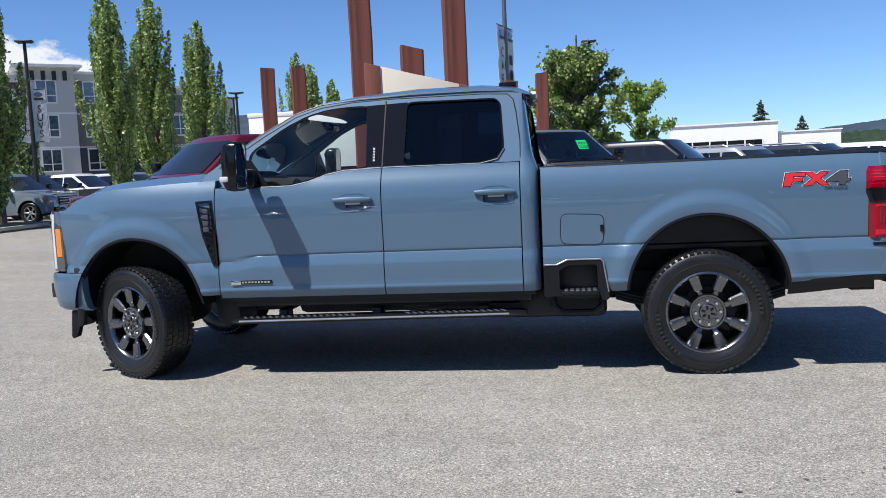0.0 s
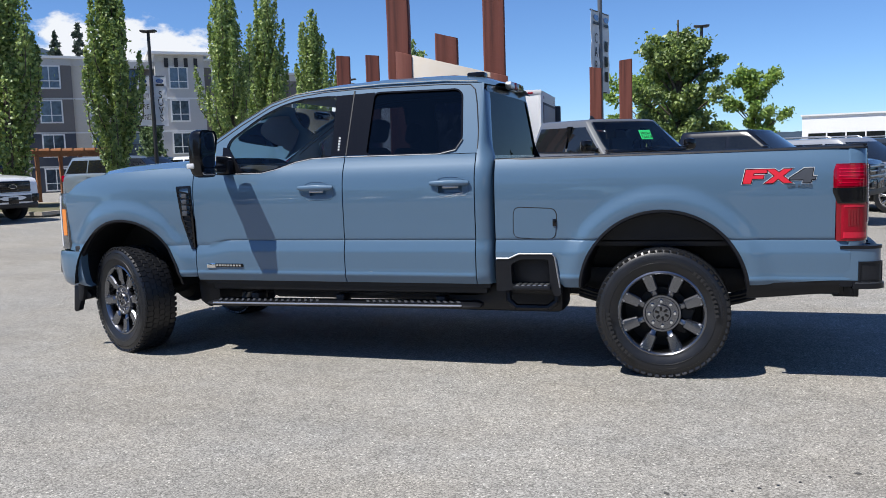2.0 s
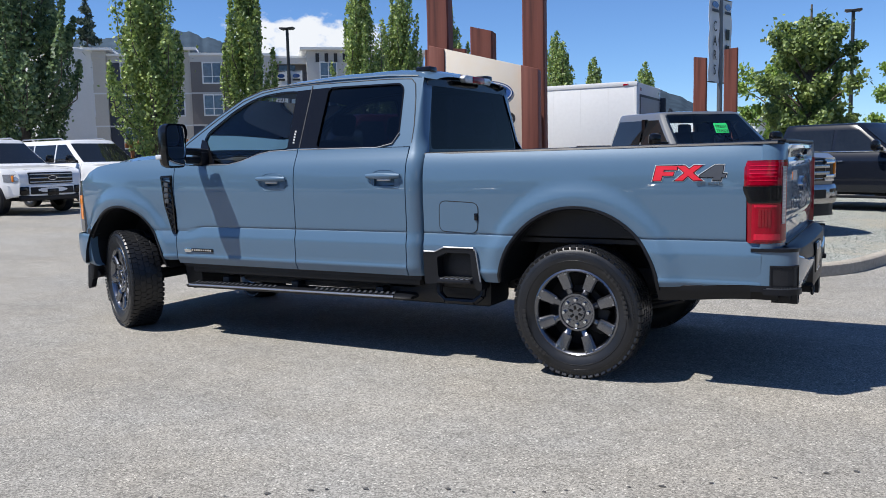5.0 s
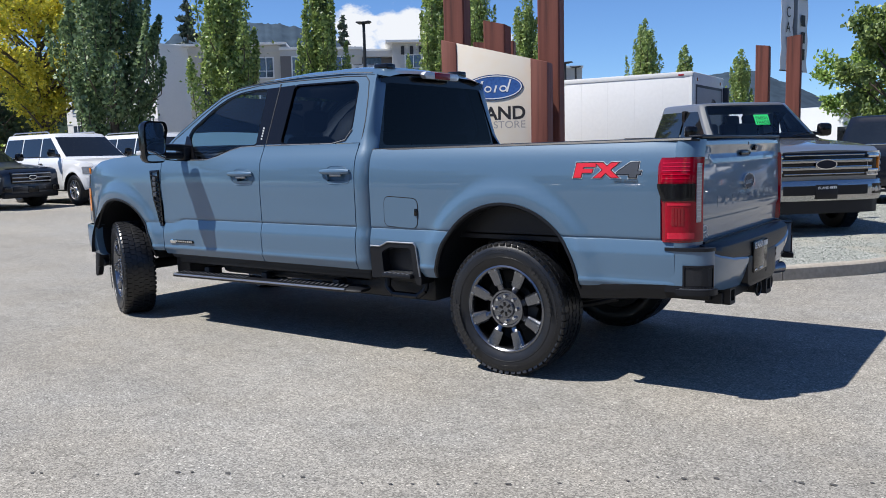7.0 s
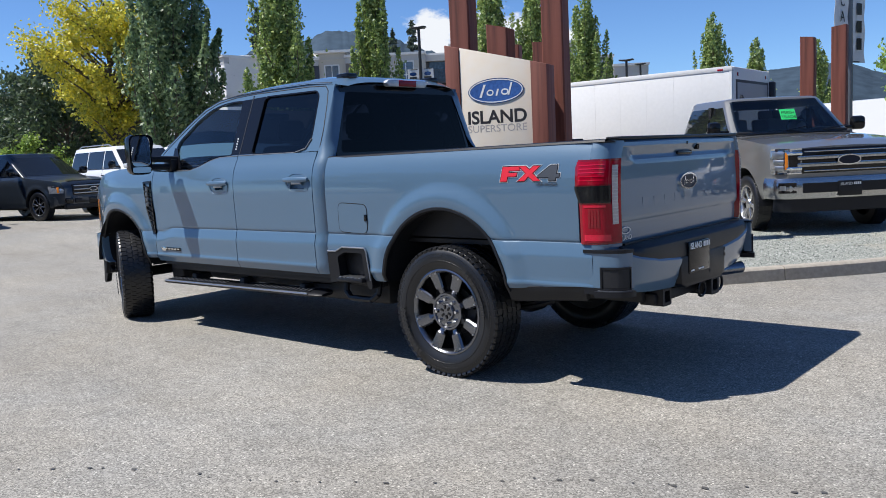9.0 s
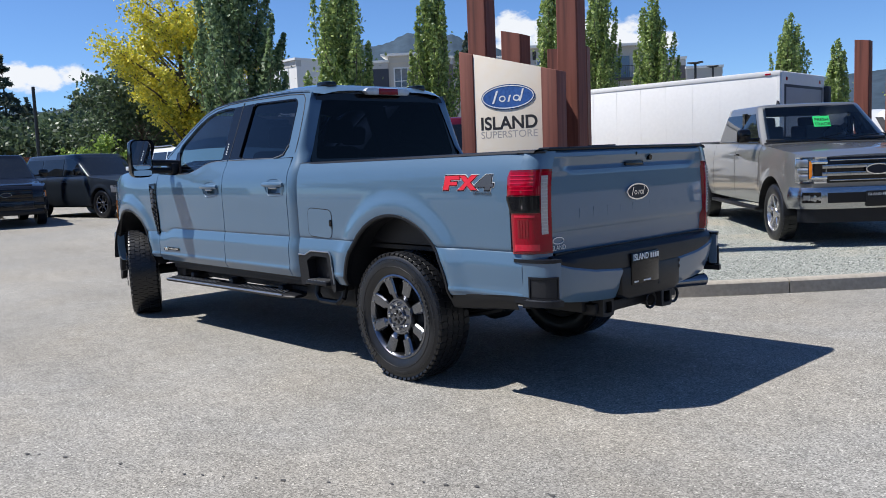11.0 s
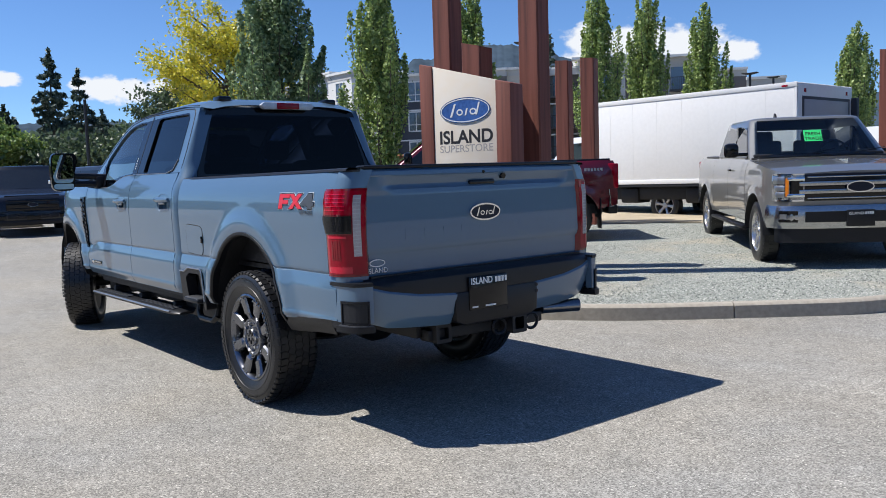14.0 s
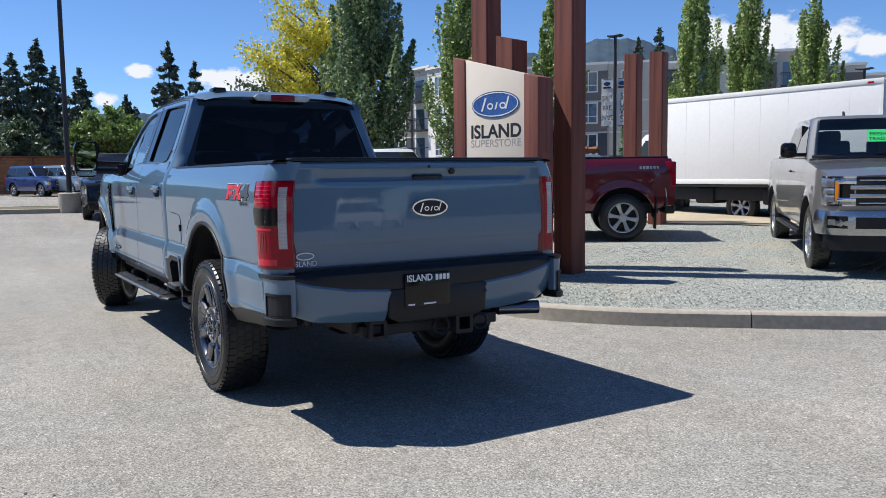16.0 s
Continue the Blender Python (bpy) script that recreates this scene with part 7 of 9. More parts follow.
    for end, nm in ((-1, "rear_bumper"),) if truck_nose else ((1, "front_bumper"), (-1, "rear_bumper")):
        bm = bmesh.new()
        rows = []
        top_b = bz1 if end > 0 else sill_z + 0.38
        for k in range(-10, 11):
            y = k / 10
            x = (xf + 0.055 - 0.34 * abs(y) ** 5) if end > 0 else (xr - 0.055 + 0.22 * abs(y) ** 6)
            rows.append([(x - end * 0.10, hw * 0.965 * y, top_b), (x, hw * 0.965 * y, top_b - 0.02), (x + end * 0.012, hw * 0.965 * y, (bz0 + top_b) / 2), (x, hw * 0.965 * y, bz0), (x - end * 0.10, hw * 0.95 * y, bz0 - 0.03)])
        grid(bm, rows)
        bp = part(nm, bm, bumper or paint, car_ob, sharp=50)
        bm = bmesh.new()
        x0 = (xf - 0.12, xf + 0.02) if end > 0 else (xr - 0.02, xr + 0.15)
        box(bm, x0[0], x0[1], -hw * 0.82, hw * 0.82, bz0 - 0.13, bz0 + 0.02, 0.03)
        part("lower_valance", bm, M_black, bp)
        if end > 0:
            for s in (-1, 1):
                bm = bmesh.new()
                box(bm, xf - 0.06, xf + 0.045, min(s * hw * 0.62, s * hw * 0.84), max(s * hw * 0.62, s * hw * 0.84), bz0 + 0.03, bz1 - 0.05, 0.015)
                part("fog_lamp", bm, M_gloss_black, bp)
            bm = bmesh.new()
            box(bm, xf + 0.056, xf + 0.072, -0.155, 0.155, bz0 + 0.0, bz0 + 0.16, 0.005)
            part("plate", bm, M_gloss_black, bp)
            if badge:
                bm = bmesh.new()
                for k in range(8):
                    box(bm, xf + 0.072, xf + 0.074, -0.11 + 0.029 * k, -0.09 + 0.029 * k, bz0 + 0.115, bz0 + 0.14)
                part("plate_marks", bm, M_sticker_white, bp)
            bm = bmesh.new()
            box(bm, xf - 0.02, xf + 0.062, -hw * 0.58, hw * 0.58, bz0 + 0.035, bz1 - 0.07, 0.012)
            part("bumper_inlet", bm, M_black, bp)
    # underside and arches
    bm = bmesh.new()
    box(bm, xr + 0.25, xf - 0.25, -hw * 0.80, hw * 0.80, sill_z - 0.05, sill_z + 0.12)
    box(bm, xr + 0.1, xf - 0.12, -hw * 0.62, hw * 0.62, sill_z + 0.1, belt_z - 0.15)
    part("underbody", bm, M_dark, car_ob)
    for a in ax:
        for s in (-1, 1):
            bm = bmesh.new()
            rows = []
            for k in range(17):
                t = math.pi * k / 16
                rows.append([(a + (ra + 0.004) * math.cos(t), s * y * hw, wheel + (ra + 0.004) * math.sin(t)) for y in (1.012, 1.005, 0.6)])
            grid(bm, rows)
            part("arch_liner", bm, M_dark, car_ob)
    if rails:
        for s in (-1, 1):
            bm = bmesh.new()
            yy = gw(rz) * 0.90
            pipe(bm, [(fx(rz) - 0.25, s * yy, rz + 0.02), (fx(rz) - 0.38, s * yy, rz + 0.07), (rx(rz) + 0.3, s * yy, rz + 0.07), (rx(rz) + 0.15, s * yy, rz + 0.02)], 0.018, 6)
            part("roof_rail", bm, M_satin, car_ob)
    if bed is not None:
        bm = bmesh.new()
        box(bm, xr + 0.10, bed - 0.04, -hw * 0.80, hw * 0.80, belt_z - 0.012, belt_z + 0.030, 0.012)
        part("bed_cover", bm, M_black, car_ob, "black bed cover")
        for s in (-1, 1):
            bm = bmesh.new()
            box(bm, -wb / 2 + ra + 0.15, wb / 2 - ra - 0.15, min(s * hw * 0.90, s * hw * 1.02), max(s * hw * 0.90, s * hw * 1.02), sill_z - 0.11, sill_z - 0.06, 0.015)
            part("running_board", bm, M_black, car_ob)
    if flaps:
        for s in (-1, 1):
            bm = bmesh.new()
            box(bm, -wb / 2 - ra - 0.035, -wb / 2 - ra - 0.015, min(s * hw * 0.74, s * hw * 1.01), max(s * hw * 0.74, s * hw * 1.01), 0.20, sill_z + 0.22, 0.006)
            part("mud_flap", bm, M_black, car_ob, "black rubber mud flap")
            bm = bmesh.new()
            for k in range(6):
                xk = xr + 0.27 + 0.055 * k
                zk = belt_z - 0.155
                box(bm, xk, xk + 0.038, s * (width(xk, zk) + 0.002) - 0.003, s * (width(xk, zk) + 0.002) + 0.003, zk - 0.025, zk + 0.025)
            part("bed_decal", bm, M_silver_paint, car_ob, "grey bars of a worn bed decal")
    w = simple_wheel(car_ob, wheel, rim or M_alloy, spokes)
    y = hw - 0.135
    w.matrix_basis = pose(ax[0], -y, wheel)
    for mm in (pose(ax[1], -y, wheel), pose(ax[0], y, wheel, 0, 0, 180), pose(ax[1], y, wheel, 0, 0, 180)):
        copy_thing(w, mm)
    return car_ob


def on_lot(x, y):
    return rise(x, y)


PICKUP = dict(wb=3.69, fo=0.95, ro=1.10, hw=1.0, sill_z=0.50, belt_z=1.34, hood=(1.19, 1.31), cowl=0.62, roof_z_=1.95, wheel=0.405, screen=(0.0, 0.78), tail=(0.0, 0.14), bed=-1.10, pillars=(0.50,), arch=0.115)
SUV = dict(wb=3.02, fo=0.90, ro=1.10, hw=0.99, sill_z=0.34, belt_z=1.17, hood=(1.00, 1.12), cowl=0.55, roof_z_=1.78, wheel=0.385, screen=(0.0, 0.92), tail=(0.0, 0.32), pillars=(0.36, 0.68))
BIG_SUV = dict(SUV, wb=3.11, belt_z=1.27, hood=(1.12, 1.22), roof_z_=1.92, tail=(0.0, 0.16), wheel=0.40, hw=1.01, sill_z=0.40)

# grey pickup facing the lot from the gravel
h = math.atan2(-0.72, 0.69)
fx_, fy_ = 0.83, 14.22
gx, gy = fx_ - 1.845 * math.cos(h), fy_ - 1.845 * math.sin(h)
grey = car("grey_pickup", pose(gx, gy, 0.225, 0, 1.0, math.degrees(h)), M_grey_paint, "grey metallic crew-cab pickup with chrome bumper parked on gravel", "pickup truck", "parked pickups",
           **dict(PICKUP, hood=(1.235, 1.345), belt_z=1.375, bumper=M_chrome, trim_black=True, see=True, truck_nose=True))
# green price card behind its windscreen
card = empty("windscreen_card", pose(0.36, 14.60, 1.80), "bright green sale card behind a windscreen", "sign")
card.matrix_world = pose(0.385, 14.55, 1.875, 0, 0, math.degrees(h) + 90)
M_green = surface("green_card", (0.03, 0.62, 0.16), rough=0.5, vary=0.05)
bm = bmesh.new()
box(bm, -0.118, 0.118, -0.004, 0.004, -0.092, 0.092)
bmesh.ops.transform(bm, matrix=pose(0, 0, 0, -32, 0, 0), verts=bm.verts)
part("card_sheet", bm, M_green, card)
for words, z in (("FRESH", 0.024), ("TRADE", -0.052)):
    lettering("card_word", words, 0.074, M_ink, card, pose(0, 0, 0, -32, 0, 0) @ pose(0, -0.006, z), 0.001)

# red pickup farther along the island
hr = radians(233)
rxx, ryy = -5.25, 12.98
car("red_pickup", pose(rxx, ryy, 0.30, 0, 0, math.degrees(hr)), M_red_paint, "dark red crew-cab pickup parked beside the timber posts", "pickup truck", "parked pickups", **dict(PICKUP, wb=3.4, ro=0.84, flaps=True, bed=-1.02, cowl=0.45, wheel=0.385, belt_z=1.36, hood=(1.12, 1.27), bumper=M_chrome, trim_black=True, rim=M_silver_paint))
# row along the left edge of the lot, noses towards the aisle
car("white_suv", pose(-18.15, 17.05, on_lot(-18, 17), 0, 0, -3), M_white_paint, "large white sport utility vehicle parked nose out", "suv", "cars in the far row", **dict(BIG_SUV, rails=True, grille="black", spokes=12))
WHITE = car("white_suv", pose(-18.4, 14.25, on_lot(-18, 14), 0, 0, -2), M_white_paint, "large white sport utility vehicle parked nose out", "suv", "cars in the far row", **dict(BIG_SUV, rails=True, grille="bars", spokes=12))
DARK = car("dark_suv", pose(-19.1, 11.45, on_lot(-19, 11), 0, 0, 13), M_slate_paint, "dark slate sport utility vehicle parked nose out", "suv", "cars in the far row", **dict(SUV, spokes=8, rim=M_rim))
car("dark_suv", pose(-18.6, 8.5, on_lot(-18, 8), 0, 0, -9), M_black_paint, "black sport utility vehicle parked nose out", "suv", "cars in the far row", **dict(SUV, spokes=8, rim=M_rim, grille="black"))
# farther cars
car("blue_suv", pose(-19.8, 26.9, on_lot(-19, 26), 0, 0, -4), M_bluegrey_paint, "pale blue sport utility vehicle parked by the poplars", "suv", "cars in the far row", **SUV)
car("dark_suv", pose(-21.4, 30.4, on_lot(-21, 30), 0, 0, -4), M_slate_paint, "dark sport utility vehicle parked by the poplars", "suv", "cars in the far row", **SUV)
car("white_suv", pose(-21.2, 33.6, on_lot(-21, 33), 0, 0, -4), M_white_paint, "white sport utility vehicle parked by the poplars", "suv", "cars in the far row", **SUV)
SILVER = car("silver_suv", pose(-20.6, 37.0, on_lot(-20, 37), 0, 0, -4), M_silver_paint, "silver sport utility vehicle parked by the poplars", "suv", "cars in the far row", **SUV)
# right-hand row on and behind the island
hd = math.degrees(h)
for nm, px, py, pt, lb, kw in (
        ("black_pickup", 2.03, 19.53, M_black_paint, "black pickup with bright window trim parked beyond the island", dict(PICKUP, trim_black=False, spokes=10, belt_z=1.27, hood=(1.14, 1.25), roof_z_=1.83)),
        ("silver_suv", 4.9, 23.2, M_silver_paint, "silver sport utility vehicle with roof rails in the far row", dict(SUV, rails=True)),
        ("dark_suv", 7.6, 26.0, M_slate_paint, "dark sport utility vehicle in the far row", dict(SUV, rails=True)),
        ("white_suv", 10.4, 28.6, M_white_paint, "white sport utility vehicle in the far row", dict(SUV))):
    car(nm, pose(px, py, 0.15 if px < 3 else 0.0, 0, 0, hd + (24 if px < 3 else 6)), pt, lb, "pickup truck" if "pickup" in nm else "suv", "cars in the right-hand row", **kw)
car("blue_suv", pose(-47.6, 9.1, 0.32, 0, 0, 24), M_blue_paint, "deep blue hatchback parked along the timber fence", "suv", "cars by the fence", **SUV)
car("blue_suv", pose(-45.6, 10.6, 0.32, 0, 0, 20), M_bluegrey_paint, "grey-blue hatchback parked along the timber fence", "suv", "cars by the fence", **SUV)

# unseen cars behind the viewer: this row is added for the side paint to mirror
for k, ob in enumerate((WHITE, DARK, SILVER, DARK, WHITE, SILVER, DARK, DARK)):
    copy_thing(ob, pose(-12 + 3.1 * k, -13.5 - 0.3 * (k % 3), 0, 0, 0, 90 + 2 * (k % 3)))
# this row and the white car follow vehicles mirrored in the tailgate
for k, ob in enumerate((DARK, SILVER, WHITE, DARK, WHITE, SILVER)):
    copy_thing(ob, pose(27.5 + 0.4 * (k % 2), -17 + 5.4 * k, 0, 0, 0, 110 + 12 * (k % 3)))
copy_thing(WHITE, pose(37.6, 22.0, 0, 0, 0, 112))


def box_truck():
    """White van body on a dark chassis, rear doors towards +x."""
    m = pose(-2.32, 20.22, gravel_z(-3, 20) - 0.10, 0, 0, 2.9)
    t = empty("box_truck", m, "white box truck with a smooth dry-freight body", "box truck")
    L, hwid, z0, z1 = 5.15, 1.24, 0.86, 2.82
    bm = bmesh.new()
    box(bm, -L, 0, -hwid, hwid, z0, z1, 0.03)
    part("cargo_body", bm, M_box_white, t, "white panelled cargo body")
    for k in range(1, 8):
        for s in (-1, 1):
            bm = bmesh.new()
            x = -L * k / 8
            box(bm, x - 0.004, x + 0.004, s * hwid - 0.0015, s * hwid + 0.0015, z0 + 0.12, z1 - 0.08)
            part("panel_seam", bm, M_box_seam, t)
    for z in (z0 + 0.05, z1 - 0.05):
        for s in (-1, 1):
            bm = bmesh.new()
            box(bm, -L - 0.01, 0.01, s * hwid - 0.012, s * hwid + 0.012, z - 0.05, z + 0.05, 0.006)
            part("edge_rail", bm, M_box_white, t)
    bm = bmesh.new()
    box(bm, -0.02, 0.03, -hwid + 0.02, hwid - 0.02, z0 + 0.02, z1 - 0.02, 0.01)
    part("rear_frame", bm, M_box_white, t, "white frame round the roll-up door")
    bm = bmesh.new()
    box(bm, 0.0, 0.038, -hwid + 0.16, hwid - 0.14, z0 + 0.06, z1 - 0.27, 0.01)
    part("door_surround", bm, M_box_dark, t)
    bm = bmesh.new()
    box(bm, -0.02, 0.16, hwid - 0.06, hwid + 0.06, z0 + 0.1, z1 - 0.24, 0.03)
    part("corner_bumper", bm, M_box_dark, t)
    bm = bmesh.new()
    box(bm, -0.30, -0.18, -hwid - 0.022, -hwid, z1 - 0.085, z1 - 0.05, 0.004)
    part("side_marker", bm, M_red_lens, t)
    bm = bmesh.new()
    box(bm, 0.0, 0.045, -hwid + 0.24, hwid - 0.22, z0 + 0.1, z1 - 0.33, 0.01)
    part("rear_door", bm, M_box_door, t)
    for y in (-0.95, 0.95):
        bm = bmesh.new()
        box(bm, -0.01, 0.035, y - 0.05, y + 0.05, z1 - 0.20, z1 - 0.12, 0.01)
        part("rear_marker", bm, M_red_lens, t)
    bm = bmesh.new()
    box(bm, -0.06, 0.0, -hwid - 0.004, -hwid + 0.02, z0 + 0.1, z1 - 0.02)
    part("corner_post", bm, M_box_white, t)
    bm = bmesh.new()
    for y in (-0.42, 0.42):
        box(bm, -L - 1.9, -0.05, y - 0.05, y + 0.05, 0.62, 0.86)
    box(bm, -0.5, -0.05, -1.1, 1.1, 0.45, 0.60)
    box(bm, -L, -0.2, -hwid, hwid, 0.80, 0.86)
    for s in (-1, 1):
        box(bm, -L + 0.1, -0.5, s * 0.98 - 0.05, s * 0.98 + 0.05, 0.50, 0.82, 0.01)
    part("chassis", bm, M_dark, t)
    for x0_, x1_ in ((-4.35, -3.85), (-2.6, -1.9)):
        bm = bmesh.new()
        box(bm, x0_, x1_, -1.08, -0.55, 0.42, 0.78, 0.05)
        part("under_box", bm, M_dark, t)
    bm = bmesh.new()
    prism(bm, [(-L - 0.08, 0.6), (-L - 0.08, 2.05), (-L - 0.85, 2.05), (-L - 1.45, 1.35), (-L - 2.25, 1.2), (-L - 2.35, 0.6)], -0.98, 0.98, "y", 0.06)
    cab = part("cab", bm, M_white_paint, t)
    for s in (-1, 1):
        bm = bmesh.new()
        prism(bm, [(-L - 0.25, 1.4), (-L - 0.25, 1.9), (-L - 0.80, 1.9), (-L - 1.22, 1.4)], s * 0.985, s * 0.97, "y")
        part("cab_window", bm, M_car_glass, cab)
    w = simple_wheel(t, 0.37, M_satin, 6)
    w.matrix_basis = pose(-3.22, -0.86, 0.37)
    for mm in (pose(-3.22, 0.86, 0.37, 0, 0, 180), pose(-L - 1.4, -0.86, 0.37), pose(-L - 1.4, 0.86, 0.37, 0, 0, 180)):
        copy_thing(w, mm)


M_box_white = surface("box_white", (0.74, 0.735, 0.72), rough=0.45, vary=0.05, scales=(0.6, 12))
M_box_seam = surface("box_seam", (0.69, 0.685, 0.67), rough=0.6, vary=0.1)
M_box_dark = surface("box_dark", (0.03, 0.032, 0.038), rough=0.5, vary=0.2)
M_box_door = surface("box_door", (0.34, 0.35, 0.37), rough=0.5, vary=0.15)
box_truck()


def white_van(x, y, turn):
    t = empty("white_van", pose(x, y, 0.05, 0, 0, turn), "tall white delivery van in the far row", "van", "white vans")
    bm = bmesh.new()
    rows = []
    for s in range(-6, 7):
        u = s / 6
        w = 1.0
        rows.append([(px - (0.05 * u * u), w * u * (1 if abs(u) < 1 else 0.98), pz - 0.05 * u * u * (pz > 1.5)) for px, pz in ((-2.9, 0.4), (-2.95, 1.2), (-2.85, 2.5), (-2.6, 2.68), (1.2, 2.68), (1.6, 2.45), (2.3, 1.45), (2.9, 1.2), (3.0, 0.8), (3.0, 0.4))])
    g = grid(bm, rows)
    bm.faces.new(g[0])
    bm.faces.new(g[-1])
    part("body", bm, M_white_paint, t)
    for s in (-1, 1):
        bm = bmesh.new()
        prism(bm, [(0.9, 1.35), (0.9, 1.95), (1.62, 1.95), (2.1, 1.4)], s * 1.0, s * 0.96, "y")
        part("side_window", bm, M_car_glass, t)
        bm = bmesh.new()
        box(bm, -2.7, 0.6, min(s * 0.98, s * 1.005), max(s * 0.98, s * 1.005), 1.16, 1.20)
        part("side_moulding", bm, M_box_seam, t)
    bm = bmesh.new()
    grid(bm, [[(1.66, -0.85, 2.38), (1.66, 0.85, 2.38)], [(2.32, -0.9, 1.46), (2.32, 0.9, 1.46)]])
    part("windscreen", bm, M_car_glass, t)
    w = simple_wheel(t, 0.36, M_alloy, 6)
    w.matrix_basis = pose(1.9, -0.9, 0.36)
    for mm in (pose(-1.8, -0.9, 0.36), pose(1.9, 0.9, 0.36, 0, 0, 180), pose(-1.8, 0.9, 0.36, 0, 0, 180)):
        copy_thing(w, mm)


white_van(-2.2, 33.0, -20)
white_van(-6.4, 34.0, -20)

# ---- lamp posts and banners ----
M_pole = surface("pole_black", (0.020, 0.021, 0.023), rough=0.5, vary=0.2)
M_galv = surface("pole_grey", (0.16, 0.165, 0.17), rough=0.45, metal=0.6, vary=0.2)
M_cloth = surface("banner_cloth", (0.66, 0.67, 0.68), rough=0.8, vary=0.06, scales=(2, 30), bump=0.05)


def lamp_post(x, y, z0, h_, heads=2, turn=0.0, mat=None, base=False, label="dark lamp post with two flat heads"):
    t = empty("lamp_post", pose(x, y, z0, 0, 0, turn), label, "lamp post", "lot lamp posts")
    bm = bmesh.new()
    tube(bm, (0, 0, 0), (0, 0, h_), 0.085, 0.062, 12)
    part("pole", bm, mat or M_pole, t)
    bm = bmesh.new()
    if heads:
        for s in ((-1, 1) if heads == 2 else (1,)):
            pipe(bm, [(0, 0, h_ - 0.05), (s * 0.25, 0, h_ - 0.02)], 0.03, 6)
            box(bm, min(s * 0.22, s * 0.78), max(s * 0.22, s * 0.78), -0.16, 0.16, h_ - 0.06, h_ + 0.01, 0.02, pose(0, 0, 0, 0, -s * 4, 0))
        part("lamp_head", bm, mat or M_pole, t)
    else:
        bm.free()
    if base:
        bm = bmesh.new()
        lathe(bm, [(0.001, 0.62), (0.30, 0.62), (0.335, 0.59), (0.345, 0.0)], 24, "z")
        part("concrete_base", bm, M_kerb, t, "round concrete pole base")
    return t


def banner(x, y, z0, z1, w, turn, words, label, text_size=0.30, vertical=True, bars=True, header=True):
    t = empty("banner", pose(x, y, 0, 0, 0, turn), label, "banner", "pole banners")
    bm = bmesh.new()
    rows = []
    for k in range(9):
        z = z0 + (z1 - z0) * k / 8
        rows.append([(w * j / 4, 0.02 * math.sin(2.2 * k + 1.3 * j), z) for j in range(5)])
    grid(bm, rows)
    r = bmesh.ops.extrude_edge_only(bm, edges=[e for e in bm.edges if e.is_boundary])
    bmesh.ops.translate(bm, vec=(0, 0.006, 0), verts=[v for v in r["geom"] if isinstance(v, bmesh.types.BMVert)])
    part("cloth", bm, M_cloth, t)
    for z in (z0 + 0.02, z1 - 0.02):
        bm = bmesh.new()
        tube(bm, (-0.02, 0.01, z), (w, 0.01, z), 0.018, 0.018, 6)
        part("arm", bm, M_pole, t)
    y0 = -0.035
    if header:
        bm = bmesh.new()
        oval(bm, w * 0.30, 0.085, 0.006)
        bmesh.ops.translate(bm, vec=(w / 2, y0, z1 - 0.22), verts=bm.verts)
        part("logo_oval", bm, M_badge_blue, t)
        bm = bmesh.new()
        box(bm, w * 0.18, w * 0.82, y0 - 0.002, y0, z1 - 0.42, z1 - 0.34)
        part("bar", bm, M_ink, t)
    top_z = z1 - (0.62 if header else 0.3)
    n = len(words)
    for k, wd in enumerate(words):
        z = top_z - (top_z - z0 - 0.15) * (k + 0.5) / n
        lettering("banner_word", wd, text_size, M_ink, t, pose(w / 2, y0, z), 0.002, stretch=0.8 if len(wd) < 3 else min(0.9, w * 1.45 / (len(wd) * text_size)))
    return t


lamp_post(-19.95, 28.7, 0.32, 6.75, 2, 20)
vt = 33
ca, sa = math.cos(radians(vt)), math.sin(radians(vt))
banner(-19.95 + 0.06 * ca, 28.7 + 0.06 * sa, 3.30, 5.32, 0.50, vt, list("SUVS"), "white pole banner with stacked black letters", 0.40)
banner(-19.95 - 0.58 * ca, 28.7 - 0.58 * sa, 3.30, 5.32, 0.50, vt, ["QUALITY", "PRE", "OWNED"], "white pole banner with three black words", 0.30)
lamp_post(-1.65, 25.3, 0.2, 7.6, 0, 0, M_galv, label="grey steel banner pole behind the timber posts")
bt = 75
cb, sb = math.cos(radians(bt)), math.sin(radians(bt))
banner(-1.65 - 0.70 * cb, 25.3 - 0.70 * sb, 3.42, 5.78, 0.62, bt, list("CARS"), "white pole banner turned nearly edge-on, black letters", 0.40)
NEWB = banner(-1.65 + 0.08 * cb, 25.3 + 0.08 * sb, 3.42, 5.78, 0.62, bt, [], "white pole banner turned nearly edge-on, dark bars", 0.40)
for k in range(3):
    bm = bmesh.new()
    box(bm, 0.20, 0.42, -0.037, -0.035, 3.75 + 0.45 * k, 4.05 + 0.45 * k)
    part("bar", bm, M_ink, NEWB)
lamp_post(1.15, 36.6, 0, 6.75, 2, 4)
lamp_post(-17.0, 41.6, 0.3, 5.75, 2, 15)
lamp_post(-20.8, 50.4, 0.3, 6.4, 2, 15)
lamp_post(-22.0, 7.55, 0.34, 9.0, 1, 30, base=True, label="dark lamp post on a round concrete base")
lamp_post(-29.5, 13.2, 0.34, 4.7, 0, 30, label="slim dark pole at the edge of the lot")
lamp_post(-33.0, 17.8, 0.34, 5.2, 0, 30, label="short dark pole at the edge of the lot")

